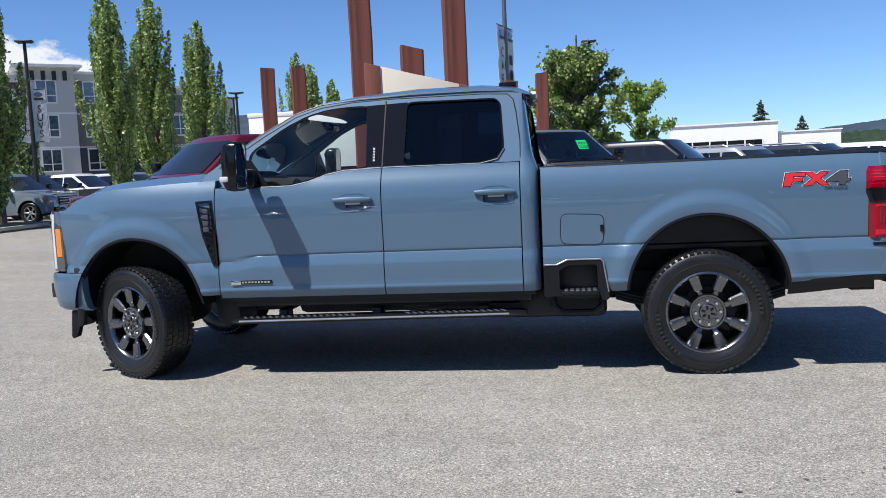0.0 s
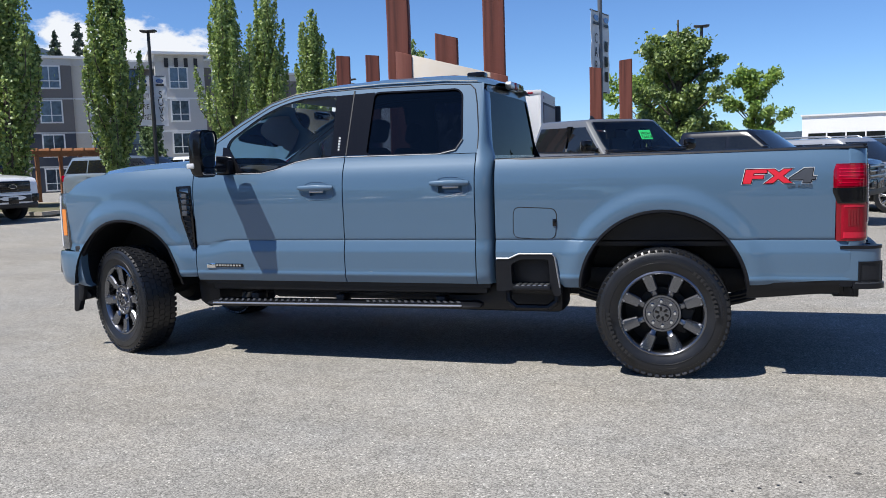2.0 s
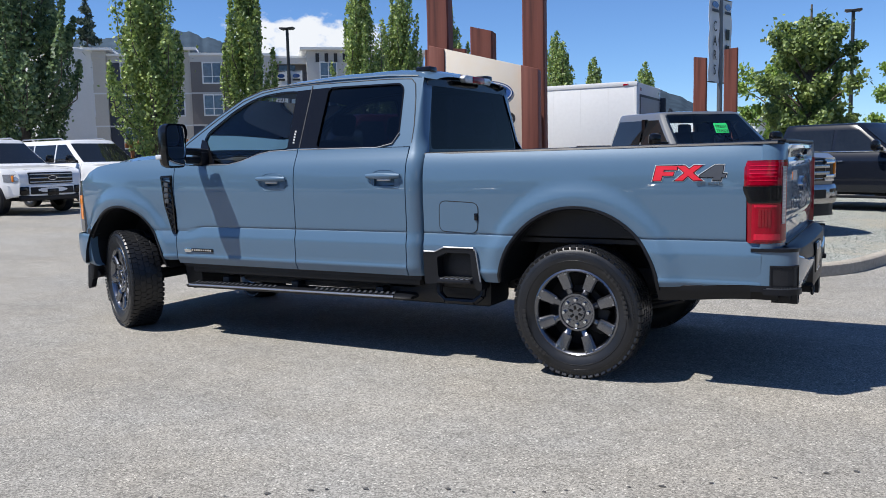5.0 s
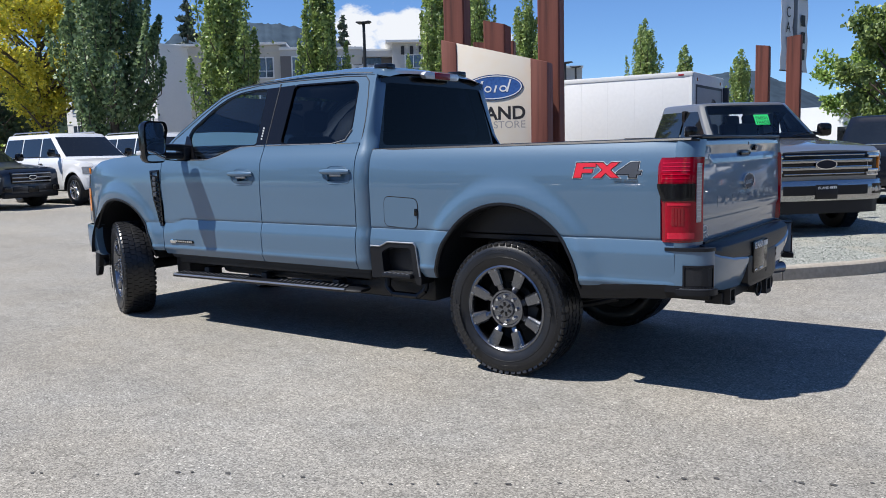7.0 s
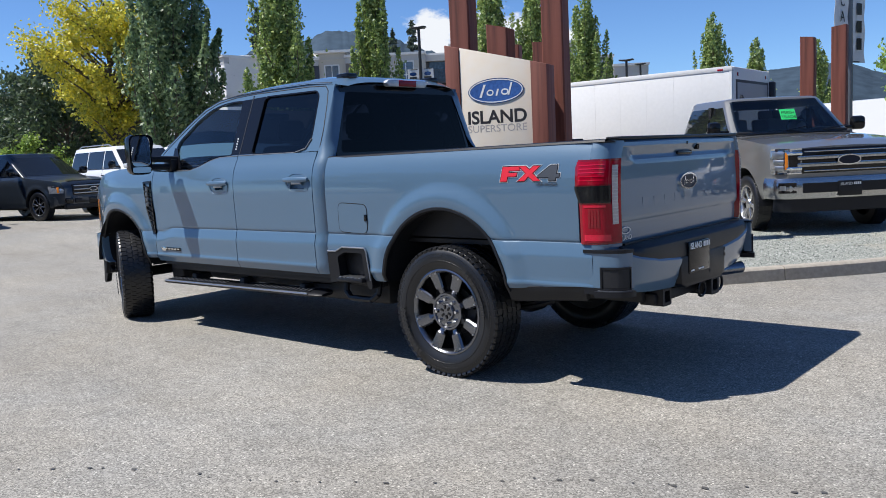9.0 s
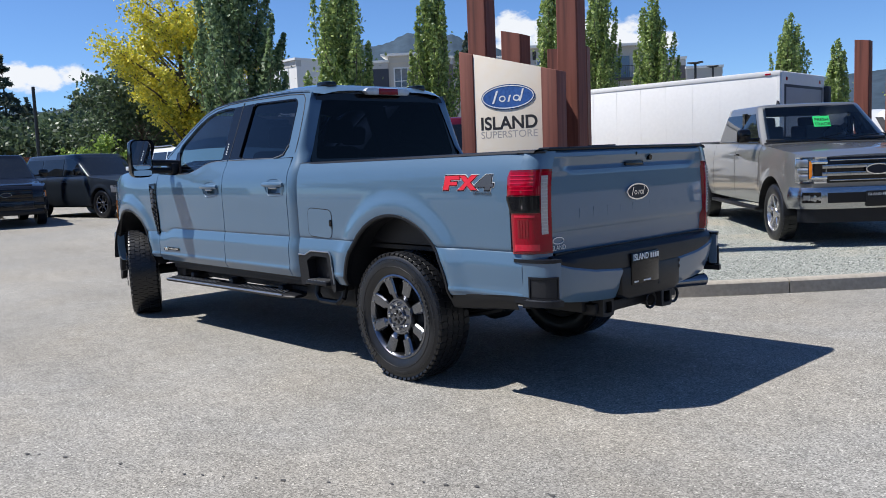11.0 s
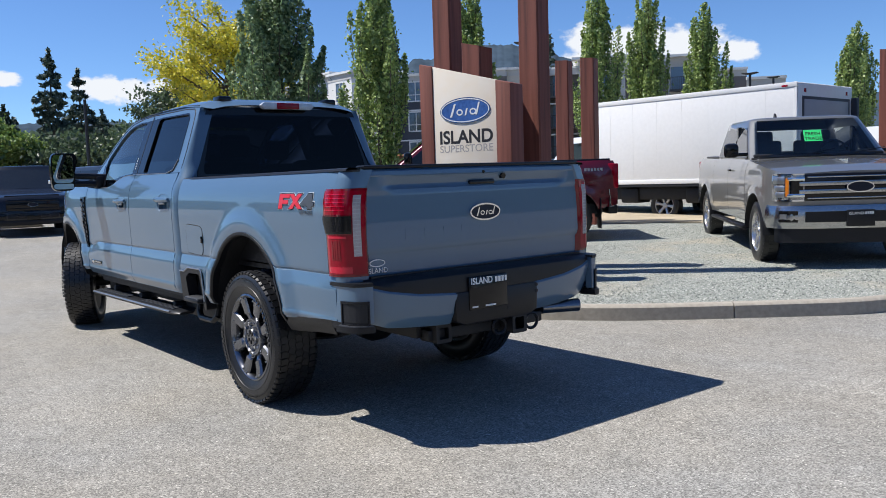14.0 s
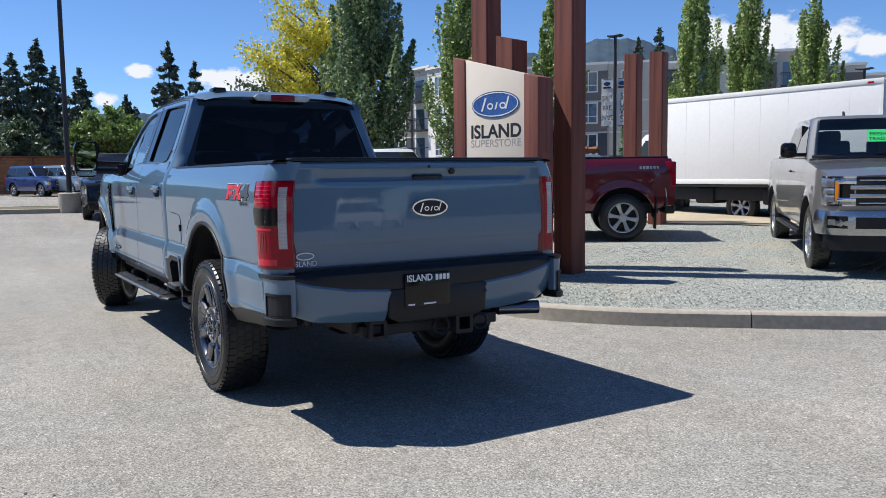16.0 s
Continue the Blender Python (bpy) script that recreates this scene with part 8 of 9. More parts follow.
# ---- apartment building behind the poplars ----
M_stucco_light = surface("stucco_light", (0.50, 0.49, 0.47), rough=0.9, vary=0.08, scales=(0.4, 14), bump=0.1)
M_stucco_beige = surface("stucco_beige", (0.55, 0.51, 0.44), rough=0.9, vary=0.08, scales=(0.4, 14), bump=0.1)
M_siding_taupe = surface("siding_taupe", (0.165, 0.150, 0.140), rough=0.8, vary=0.12, scales=(0.5, 18))
M_siding_navy = surface("siding_navy", (0.055, 0.062, 0.080), rough=0.8, vary=0.12, scales=(0.5, 18))
M_trim_white = surface("trim_white", (0.72, 0.72, 0.70), rough=0.6, vary=0.05)
M_far_glass = surface("far_glass", (0.10, 0.14, 0.18), rough=0.05, vary=0.6, scales=(0.5, 4), spec=0.7, rand=0.5)
M_rail_dark = surface("rail_dark", (0.04, 0.04, 0.045), rough=0.4, vary=0.2)


def place_window(parent, u, z, w, h_, face):
    bm = bmesh.new()
    t = 0.09
    holed(bm, [(u - w / 2 - t, z - h_ / 2 - t), (u + w / 2 + t, z - h_ / 2 - t), (u + w / 2 + t, z + h_ / 2 + t), (u - w / 2 - t, z + h_ / 2 + t)],
          [[(u - w / 2, z - h_ / 2), (u - 0.03, z - h_ / 2), (u - 0.03, z + h_ / 2), (u - w / 2, z + h_ / 2)], [(u + 0.03, z - h_ / 2), (u + w / 2, z - h_ / 2), (u + w / 2, z + h_ / 2), (u + 0.03, z + h_ / 2)]],
          lambda a, b: (a, face - 0.05, b), (0, 0.08, 0))
    box(bm, u - w / 2, u + w / 2, face - 0.045, face, z - h_ * 0.18 - 0.025, z - h_ * 0.18 + 0.025)
    win = part("window", bm, M_trim_white, parent)
    bm = bmesh.new()
    box(bm, u - w / 2, u + w / 2, face - 0.02, face - 0.005, z - h_ / 2, z + h_ / 2)
    part("pane", bm, M_far_glass, win)


def place_balcony(parent, u0, u1, z, face):
    bm = bmesh.new()
    box(bm, u0, u1, face - 1.0, face + 0.05, z - 0.12, z)
    b = part("balcony", bm, M_rail_dark, parent, "recessed balcony with a dark rail")
    bm = bmesh.new()
    for k in range(int((u1 - u0) / 0.12) + 1):
        x = u0 + 0.02 + 0.12 * k
        box(bm, x - 0.012, x + 0.012, face - 0.99, face - 0.965, z, z + 0.78)
    part("balusters", bm, M_rail_dark, b)["kind"] = "stuff"
    bm = bmesh.new()
    prism(bm, [(u0, face), (u0, face - 1.0), (u1, face - 1.0), (u1, face), (u1 - 0.03, face), (u1 - 0.03, face - 0.95), (u0 + 0.03, face - 0.95), (u0 + 0.03, face)], z + 0.76, z + 0.81, "z")
    part("hand_rail", bm, M_rail_dark, b)
    bm = bmesh.new()
    box(bm, u0 + 0.15, u0 + (u1 - u0) * 0.62, face - 0.03, face - 0.01, z, z + 1.55)
    part("balcony_door", bm, M_far_glass, b)


def apartment(m, bays, label, storey=2.13, floors=4):
    b = empty("apartment_building", m, label, "apartment building")
    for u0, u1, skin, extra, proud, windows in bays:
        top = storey * floors + extra
        mats = [M_siding_navy if (skin is M_siding_taupe and f == 0) else skin for f in range(floors)]
        bm = bmesh.new()
        box(bm, u0, u1, -proud, 9.0, 0, top)
        wall = part("wall", bm, skin, b)
        if skin is M_siding_taupe:
            bm = bmesh.new()
            box(bm, u0 + 0.01, u1 - 0.01, -proud - 0.02, 0.5, 0, storey * 2 - 0.3)
            part("lower_siding", bm, M_siding_navy, b)
        for f in range(1, floors if extra > -1.2 else floors - 1):
            bm = bmesh.new()
            box(bm, u0, u1, -proud - 0.035, 0, storey * f - 0.30, storey * f - 0.20)
            part("floor_band", bm, M_trim_white if skin is not M_siding_taupe else M_stucco_light, b)
        bm = bmesh.new()
        over = 0.45 if extra > 0.2 else 0.06
        box(bm, u0 - over, u1 + over, -proud - over - 0.1, 9.0, top, top + 0.16)
        part("roof", bm, M_trim_white, b)
        bm = bmesh.new()
        box(bm, u0 - 0.01, u1 + 0.01, -proud - 0.03, 0, top - 0.42, top)
        part("parapet", bm, M_stucco_light, b)
        for kind, u, w in windows:
            for f in range(floors if extra > -0.5 else floors - 1):
                z = storey * f + 1.08
                if kind == "w":
                    place_window(b, u, z, w, 1.28, -proud)
                else:
                    place_balcony(b, u - w / 2, u + w / 2, storey * f + 0.25, -proud)
    return b


dirn = math.degrees(math.atan2(0.65, 0.76))
APT = apartment(pose(-32.0, 48.0, 0.05, 0, 0, dirn), [
    (-1.6, 1.5, M_stucco_light, 0.42, 0.5, [("w", -0.15, 1.05)]),
    (-3.7, -1.6, M_siding_taupe, 0.0, -0.5, [("b", -2.6, 2.0)]),
    (-6.6, -3.7, M_stucco_beige, 0.1, 0.1, [("w", -5.1, 1.0)]),
    (-9.3, -6.6, M_siding_taupe, 0.1, 0.25, [("w", -7.9, 1.15)]),
    (-11.2, -9.3, M_stucco_beige, 0.45, 0.0, [("w", -10.3, 0.9)]),
    (-14.6, -11.2, M_siding_navy, 0.05, 0.1, [("w", -13.2, 1.0)]),
    (-17.2, -14.6, M_stucco_beige, 0.35, 0.4, [("w", -15.9, 0.8)]),
    (1.5, 4.2, M_siding_taupe, 0.1, 0.1, [("w", 2.7, 1.2)]),
    (4.2, 6.6, M_stucco_light, 0.3, 0.0, [("b", 5.4, 2.0)]),
    (6.6, 9.4, M_siding_taupe, -0.75, 0.1, [("w", 8.0, 1.1)]),
    (9.4, 11.8, M_stucco_light, -1.45, 0.3, [("w", 10.6, 0.9)]),
], "four-storey apartment building, grey stucco and dark siding with balconies")
for k in range(4):
    u = -1.0 + 0.62 * k
    bm = bmesh.new()
    box(bm, u, u + 0.24, -0.60, -0.53, 8.16, 8.74)
    part("number_bar", bm, M_ink, APT)
M_white_stucco = surface("white_stucco", (0.74, 0.73, 0.70), rough=0.9, vary=0.06, scales=(0.4, 14), bump=0.1)
apartment(pose(-45.8, 35.2, 0.1, 0, 0, 2), [
    (-8.5, -6.0, M_white_stucco, 0.1, 0.0, [("w", -7.2, 1.0)]),
    (-6.0, -3.4, M_siding_taupe, 0.1, 0.2, [("w", -4.7, 1.0)]),
    (-3.4, -0.6, M_white_stucco, 0.4, 0.0, [("b", -2.0, 2.2)]),
    (-0.6, 2.4, M_white_stucco, 0.2, 0.4, [("w", 0.9, 0.9)]),
], "white corner wing of an apartment building with balconies")


def showroom():
    """Low white dealership building at the far right."""
    b = empty("showroom_building", pose(8.3, 69.2, 0, 0, 0, -10.2), "low white showroom with a dark window band", "showroom")
    bm = bmesh.new()
    box(bm, 0, 8.1, 0, 14, 0, 4.05)
    part("wall", bm, M_white_wall, b)
    bm = bmesh.new()
    box(bm, -0.1, 8.2, -0.12, 14, 4.05, 4.17)
    part("roof", bm, M_trim_white, b)
    bm = bmesh.new()
    box(bm, 0.4, 7.0, -0.05, 0.1, 1.1, 2.75)
    band = part("window_band", bm, M_car_glass, b, "dark shop window band")
    for k in range(6):
        bm = bmesh.new()
        x = 0.4 + 6.6 * k / 5
        box(bm, x - 0.05, x + 0.05, -0.09, 0.1, 1.1, 2.75)
        part("mullion", bm, M_trim_white, band)
    bm = bmesh.new()
    box(bm, 0.4, 7.0, -0.09, 0.1, 1.95, 2.03)
    part("transom", bm, M_trim_white, band)
    lettering("shop_word", "EV", 0.55, M_ink, b, pose(6.1, -0.14, 2.45), 0.02)
    bm = bmesh.new()
    box(bm, 8.15, 12.6, 0.4, 14, 0, 3.2)
    part("wing_wall", bm, M_white_wall, b)
    bm = bmesh.new()
    box(bm, 8.1, 12.7, 0.3, 14, 3.2, 3.29)
    part("wing_roof", bm, M_trim_white, b)
    bm = bmesh.new()
    box(bm, 8.3, 10.6, 0.33, 0.45, 1.0, 2.2)
    part("wing_door", bm, M_cedar, b, "orange timber cladding by the entrance")


M_white_wall = surface("white_wall", (0.78, 0.78, 0.77), rough=0.7, vary=0.05, scales=(0.3, 10))
M_cedar = surface("cedar", (0.30, 0.13, 0.055), rough=0.75, vary=0.35, scales=(2, 24), bump=0.1)
showroom()


def pergola():
    p = empty("pergola", pose(-24.6, 27.9, 0.32, 0, 0, 62), "orange-brown timber pergola with open rafters", "pergola")
    for x in (-2.6, -0.85, 0.85, 2.6):
        for y in (-1.1, 1.1):
            bm = bmesh.new()
            box(bm, x - 0.07, x + 0.07, y - 0.07, y + 0.07, 0, 1.95, 0.01)
            part("post", bm, M_cedar, p)
    for y in (-1.1, 1.1):
        bm = bmesh.new()
        box(bm, -2.9, 2.9, y - 0.05, y + 0.05, 1.92, 2.12, 0.01)
        part("beam", bm, M_cedar, p)
    for k in range(13):
        bm = bmesh.new()
        x = -2.7 + 0.45 * k
        box(bm, x - 0.03, x + 0.03, -1.45, 1.45, 2.10, 2.22, 0.008)
        part("rafter", bm, M_cedar, p)


pergola()


def timber_fence():
    f = empty("timber_fence", pose(-52.5, 8.5, 0.32, 0, 0, 84), "brown horizontal-board timber fence at the far edge", "fence")
    L = 34
    for k in range(13):
        bm = bmesh.new()
        z = 0.04 + 0.18 * k
        box(bm, -14, L - 14, -0.02, 0.02, z, z + 0.172, 0.006)
        part("board", bm, M_cedar, f)
    for k in range(15):
        x = -14 + L * k / 14
        bm = bmesh.new()
        box(bm, x - 0.06, x + 0.06, -0.06, 0.06, 0, 2.4, 0.01)
        part("post", bm, M_timber, f)
    bm = bmesh.new()
    box(bm, -14.2, L - 13.8, -0.22, 0.22, 2.38, 2.47, 0.01)
    part("capping", bm, M_timber, f)


timber_fence()

# planted islands at the far side, with their kerbs
M_soil = surface("bark_soil", (0.11, 0.085, 0.06), rough=0.95, vary=0.5, scales=(1, 30), bump=0.5, tint=(0.09, 0.11, 0.04))


def far_island(name, pts, label):
    line = spline(pts, 0.6)
    holder = tagged(new("kerb_far"), "concrete kerb round a planted island", "kerb", kind="structure")
    n = len(line)
    bm = bmesh.new()
    rows = []
    for k in range(n + 1):
        p = line[k % n]
        t = (line[(k + 1) % n] - line[k - 1]).normalized()
        q = Vector((-t.y, t.x))
        z = rise(p.x, p.y)
        rows.append([(p.x + q.x * d, p.y + q.y * d, z + h_) for d, h_ in ((0, -0.05), (0.02, 0.14), (0.05, 0.155), (0.16, 0.15), (0.17, 0.05))])
    grid(bm, rows)
    part("kerb_run", bm, M_kerb, holder)
    bm = bmesh.new()
    c = sum((Vector(p) for p in pts), Vector((0, 0))) / len(pts)
    rows = []
    for s in (0.0, 0.3, 0.6, 0.97):
        rows.append([(p.x + (c.x - p.x) * s, p.y + (c.y - p.y) * s, rise(p.x, p.y) + 0.13 + 0.06 * s) for p in line + line[:1]])
    grid(bm, rows)
    tagged(finish(name, bm, M_soil), label, "planting bed", kind="structure")


far_island("planting_bed", [(-16.6, 19.2), (-17.2, 18.8), (-24.6, 18.9), (-25.2, 20), (-22.6, 24.6), (-17.4, 24.4), (-16.5, 23.2)], "planted bed with bark under the poplars")
far_island("planting_bed_far", [(-23.4, 2.0), (-22.6, 5.0), (-21.4, 9.0), (-22.2, 9.6), (-24.0, 9.2), (-25.6, 5.2), (-26.2, 2.2), (-24.8, 1.2)], "narrow grassy bed round a lamp base")


# ---- trees ----
def leaf_cloud(name, centres, size, mat, parent, seed, upright=0.3, long=1.5):
    """One crown: many separate leaf blades at the given places."""
    rng = np.random.default_rng(seed)
    n = len(centres)
    axis = rng.normal(size=(n, 3))
    axis[:, 2] += upright * 2
    axis /= np.linalg.norm(axis, axis=1)[:, None]
    side = np.cross(axis, rng.normal(size=(n, 3)))
    side /= np.linalg.norm(side, axis=1)[:, None] + 1e-9
    s = size * rng.uniform(0.6, 1.35, size=(n, 1))
    a, b = axis * s * long * 0.5, side * s * 0.5
    verts = np.stack([centres - a, centres + b - a * 0.1, centres + a, centres - b - a * 0.1], 1).reshape(-1, 3)
    me = bpy.data.meshes.new(name)
    me.vertices.add(4 * n)
    me.vertices.foreach_set("co", verts.ravel())
    me.loops.add(4 * n)
    me.loops.foreach_set("vertex_index", np.arange(4 * n))
    me.polygons.add(n)
    me.polygons.foreach_set("loop_start", np.arange(n) * 4)
    me.polygons.foreach_set("loop_total", np.full(n, 4))
    me.update(calc_edges=True)
    me.materials.append(mat)
    ob = new(name, me)
    ob.parent = parent
    return ob


M_bark = surface("bark", (0.12, 0.095, 0.075), rough=0.9, vary=0.4, scales=(4, 40), bump=0.4)
M_leaf_poplar = leafy("leaf_poplar", (0.40, 0.49, 0.145), (0.110, 0.195, 0.052), trans=0.34)
M_leaf_dark = leafy("leaf_dark", (0.315, 0.420, 0.190), (0.066, 0.124, 0.056))
M_leaf_shade = leafy("leaf_shade", (0.125, 0.180, 0.086), (0.034, 0.062, 0.034))
M_leaf_bright = leafy("leaf_bright", (0.346, 0.461, 0.090), (0.118, 0.228, 0.044))
M_leaf_maple = leafy("leaf_maple", (0.33, 0.42, 0.115), (0.072, 0.130, 0.040))
M_leaf_yellow = leafy("leaf_yellow", (0.84, 0.70, 0.070), (0.36, 0.40, 0.055))
M_leaf_green = leafy("leaf_green", (0.269, 0.358, 0.083), (0.088, 0.169, 0.044))
M_needle = leafy("needles", (0.130, 0.165, 0.115), (0.030, 0.056, 0.040), trans=0.1)


def plume_tree(x, y, z0, h_, R, seed, mat, plumes=34, per=460, size=0.088, label="tall columnar green poplar in full leaf", spread=1.0, low=0.10, group="row of poplars"):
    """Columnar crown: steep limbs, each carrying a flame-shaped tuft of leaves."""
    rng = np.random.default_rng(seed)
    t = empty("poplar_tree", pose(x, y, z0), label, "tree", group)
    bm = bmesh.new()
    tube(bm, (0, 0, -0.05), (0.05, 0, h_ * 0.45), 0.16 * h_ / 8, 0.09 * h_ / 8, 10)
    tube(bm, (0.05, 0, h_ * 0.45), (0, 0.04, h_ * 0.96), 0.09 * h_ / 8, 0.015, 8)
    cs = []
    for k in range(plumes):
        f = (k + 0.5) / plumes
        zb = h_ * (low + (0.80 - low) * f ** 0.9) + rng.normal() * 0.1
        ang = k * 2.39996 + rng.normal() * 0.3
        reach = 1.08 * R * (1.0 - 0.75 * max(0, f - 0.35) / 0.65) * (0.55 + 0.45 * min(1, f / 0.25)) * rng.uniform(0.50, 1.16)
        length = h_ * rng.uniform(0.15, 0.31) * (1.1 - 0.35 * f)
        a = np.array([math.cos(ang) * reach * 0.25, math.sin(ang) * reach * 0.25, zb - length * 0.35])
        m_ = np.array([math.cos(ang) * reach * 0.85, math.sin(ang) * reach * 0.85, zb + length * 0.2])
        e = np.array([math.cos(ang) * reach * 0.92, math.sin(ang) * reach * 0.92, min(zb + length, h_ * 0.99)])
        tube(bm, a, m_, 0.035, 0.018, 5, False)
        tube(bm, m_, e, 0.018, 0.006, 5, False)
        s = rng.uniform(0, 1, size=(per, 1))
        p = a * (1 - s) ** 2 + m_ * 2 * s * (1 - s) + e * s ** 2
        rad = 0.245 * R * spread * np.sin(np.pi * np.clip(s * 0.86 + 0.10, 0, 1)) ** 0.8 * rng.uniform(0.55, 1.2)
        off = rng.normal(size=(per, 3))
        off /= np.linalg.norm(off, axis=1)[:, None]
        cs.append(p + off * rad * rng.uniform(0.25, 1.0, size=(per, 1)) ** 0.6)
    s = rng.uniform(0, 1, size=(per * 3, 1))      # leader
    p = np.concatenate([np.zeros((per * 3, 2)), h_ * (0.45 + 0.56 * s)], 1)
    off = rng.normal(size=(per * 3, 3)) * (R * 0.34 * (1 - s) ** 0.8 + 0.05)
    cs.append(p + off * [1, 1, 0.3])
    part("trunk", bm, M_bark, t)
    leaf_cloud("crown", np.concatenate(cs), size, mat, t, seed + 1, 0.35)
    return t


def broad_tree(x, y, z0, h_, R, seed, mat, clumps=60, per=120, size=0.20, label="leafy green broad-crowned tree", trunk=0.28, name="broadleaf_tree", tall=1.0, group="lot trees", fill=0.45, cone=0.0):
    rng = np.random.default_rng(seed)
    t = empty(name, pose(x, y, z0), label, "tree", group)
    bm = bmesh.new()
    tube(bm, (0, 0, -0.05), (0.03 * h_ * 0.1, 0, h_ * trunk), 0.022 * h_, 0.016 * h_, 10)
    tube(bm, (0.03 * h_ * 0.1, 0, h_ * trunk), (0, 0, h_ * 0.85), 0.016 * h_, 0.004 * h_, 8)
    cs = []
    for k in range(clumps):
        d = rng.normal(size=3)
        d /= np.linalg.norm(d)
        r = rng.uniform(fill, 1.0) ** 0.5
        zc = h_ * (trunk * 0.9 + (1 - trunk * 0.9) / 2)
        lob = (1 - cone * d[2]) * (1 + 0.20 * math.sin(3 * math.atan2(d[1], d[0]) + seed) + 0.16 * math.sin(5 * d[2] + seed * 1.7))
        c = np.array([d[0] * R * r * lob, d[1] * R * r * lob, zc + d[2] * (h_ - zc) * r * min(1.0, lob) * tall])
        base = np.array([0, 0, max(h_ * trunk * 0.8, c[2] - 0.45 * math.hypot(c[0], c[1]) - 0.5)])
        mid_ = base * 0.45 + c * 0.55 + [0, 0, 0.1]
        tube(bm, base, mid_, 0.006 * h_, 0.004 * h_, 5, False)
        tube(bm, mid_, c, 0.004 * h_, 0.0012 * h_, 4, False)
        rad = R * rng.uniform(0.13, 0.25)
        off = rng.normal(size=(per, 3))
        cs.append(c + off * rad * 0.50 * [1.0, 1.0, 0.8] + (c - base) / (np.linalg.norm(c - base) + 0.01) * rad * rng.uniform(-1.2, 0.9, size=(per, 1)))
    part("trunk", bm, M_bark, t)
    leaf_cloud("crown", np.concatenate(cs), size, mat, t, seed + 1, 0.1)
    return t


def conifer(x, y, z0, h_, R, seed, label="dark ragged tall conifer", bare=0.10):
    """Tall fir: tiers of separate drooping boughs with daylight between them."""
    rng = np.random.default_rng(seed)
    t = empty("conifer_tree", pose(x, y, z0), label, "tree", "far conifers")
    bm = bmesh.new()
    tube(bm, (0, 0, -0.1), (0, 0, h_), 0.016 * h_, 0.01, 8)
    cs = []
    tiers = 18
    for k in range(tiers):
        f = (k + rng.uniform(-0.3, 0.3)) / tiers
        z = h_ * (bare + (0.97 - bare) * f)
        reach = R * (1 - f) ** 0.85 * rng.uniform(0.6, 1.15) + 0.18
        for j in range(6):
            if rng.uniform() < 0.18:
                continue
            a = k * 1.1 + j * 1.047 + rng.normal() * 0.25
            rr = reach * rng.uniform(0.55, 1.15)
            zz = z + rng.normal() * 0.012 * h_
            base = np.array([0, 0, zz + 0.10 * rr])
            tip = np.array([math.cos(a) * rr, math.sin(a) * rr, zz - 0.16 * rr])
            tube(bm, base, tip, 0.03, 0.006, 4, False)
            m = int(26 + 85 * rr / R)
            s_ = rng.uniform(0.15, 1.0, size=(m, 1)) ** 0.8
            p = base * (1 - s_) + tip * s_
            w = 0.16 * rr * (1.15 - s_) + 0.05
            side = np.array([-math.sin(a), math.cos(a), 0])
            p = p + side * rng.normal(size=(m, 1)) * w + rng.normal(size=(m, 3)) * [0.04, 0.04, 0.035 * rr + 0.03] - [0, 0, 0.05 * rr]
            cs.append(p)
    top = rng.uniform(0, 1, size=(60, 1))
    cs.append(np.concatenate([rng.normal(size=(60, 2)) * 0.06, h_ * (0.93 + 0.07 * top)], 1))
    part("trunk", bm, M_bark, t)
    leaf_cloud("crown", np.concatenate(cs), 0.012 * h_ + 0.07, M_needle, t, seed + 1, -0.1, 2.4)
    return t


plume_tree(-24.2, 19.25, 0.32, 10.2, 2.15, 11, M_leaf_dark, plumes=58, per=460, size=0.11, label="large dark green columnar tree with silvery leaves", spread=0.95)
plume_tree(-19.7, 21.0, 0.42, 8.6, 1.42, 12, M_leaf_poplar, plumes=40, per=520)
plume_tree(-18.3, 24.3, 0.32, 8.2, 1.05, 13, M_leaf_poplar, plumes=38)
plume_tree(-18.2, 31.6, 0.32, 9.2, 1.30, 14, M_leaf_poplar, plumes=40)
plume_tree(-18.1, 34.8, 0.32, 9.3, 1.35, 15, M_leaf_poplar, plumes=40)
plume_tree(-17.6, 38.6, 0.32, 8.9, 1.35, 16, M_leaf_poplar, plumes=40)
plume_tree(-14.6, 47.0, 0.32, 7.6, 1.1, 17, M_leaf_poplar, per=300, size=0.10)
plume_tree(-18.2, 55.6, 0.32, 9.6, 1.5, 18, M_leaf_poplar, per=300, size=0.11)
plume_tree(-17.2, 60.5, 0.32, 8.2, 1.3, 19, M_leaf_poplar, per=300, size=0.11)
plume_tree(-15.4, 68.0, 0.32, 8.4, 1.4, 20, M_leaf_poplar, per=300, size=0.11)
plume_tree(-23.0, 32.6, 0.32, 3.9, 0.75, 21, M_leaf_dark, plumes=22, per=240, label="young dark green columnar tree")
broad_tree(-28.6, 19.0, 0.32, 9.2, 2.75, 31, M_leaf_yellow, clumps=105, per=264, size=0.099, label="broad tree turning bright yellow", fill=0.3)
broad_tree(-33.0, 19.0, 0.32, 5.6, 2.6, 32, M_leaf_shade, clumps=60, per=220, size=0.116, fill=0.3)
broad_tree(-30.2, 15.8, 0.32, 2.6, 1.8, 33, M_leaf_bright, clumps=32, per=198, size=0.093, trunk=0.08, label="low bright green shrub", name="shrub")
broad_tree(0.5, 27.6, 0.15, 6.55, 1.15, 34, M_leaf_maple, clumps=125, per=330, size=0.09, label="dense green maple-like lot tree", trunk=0.09, fill=0.12, cone=0.42)
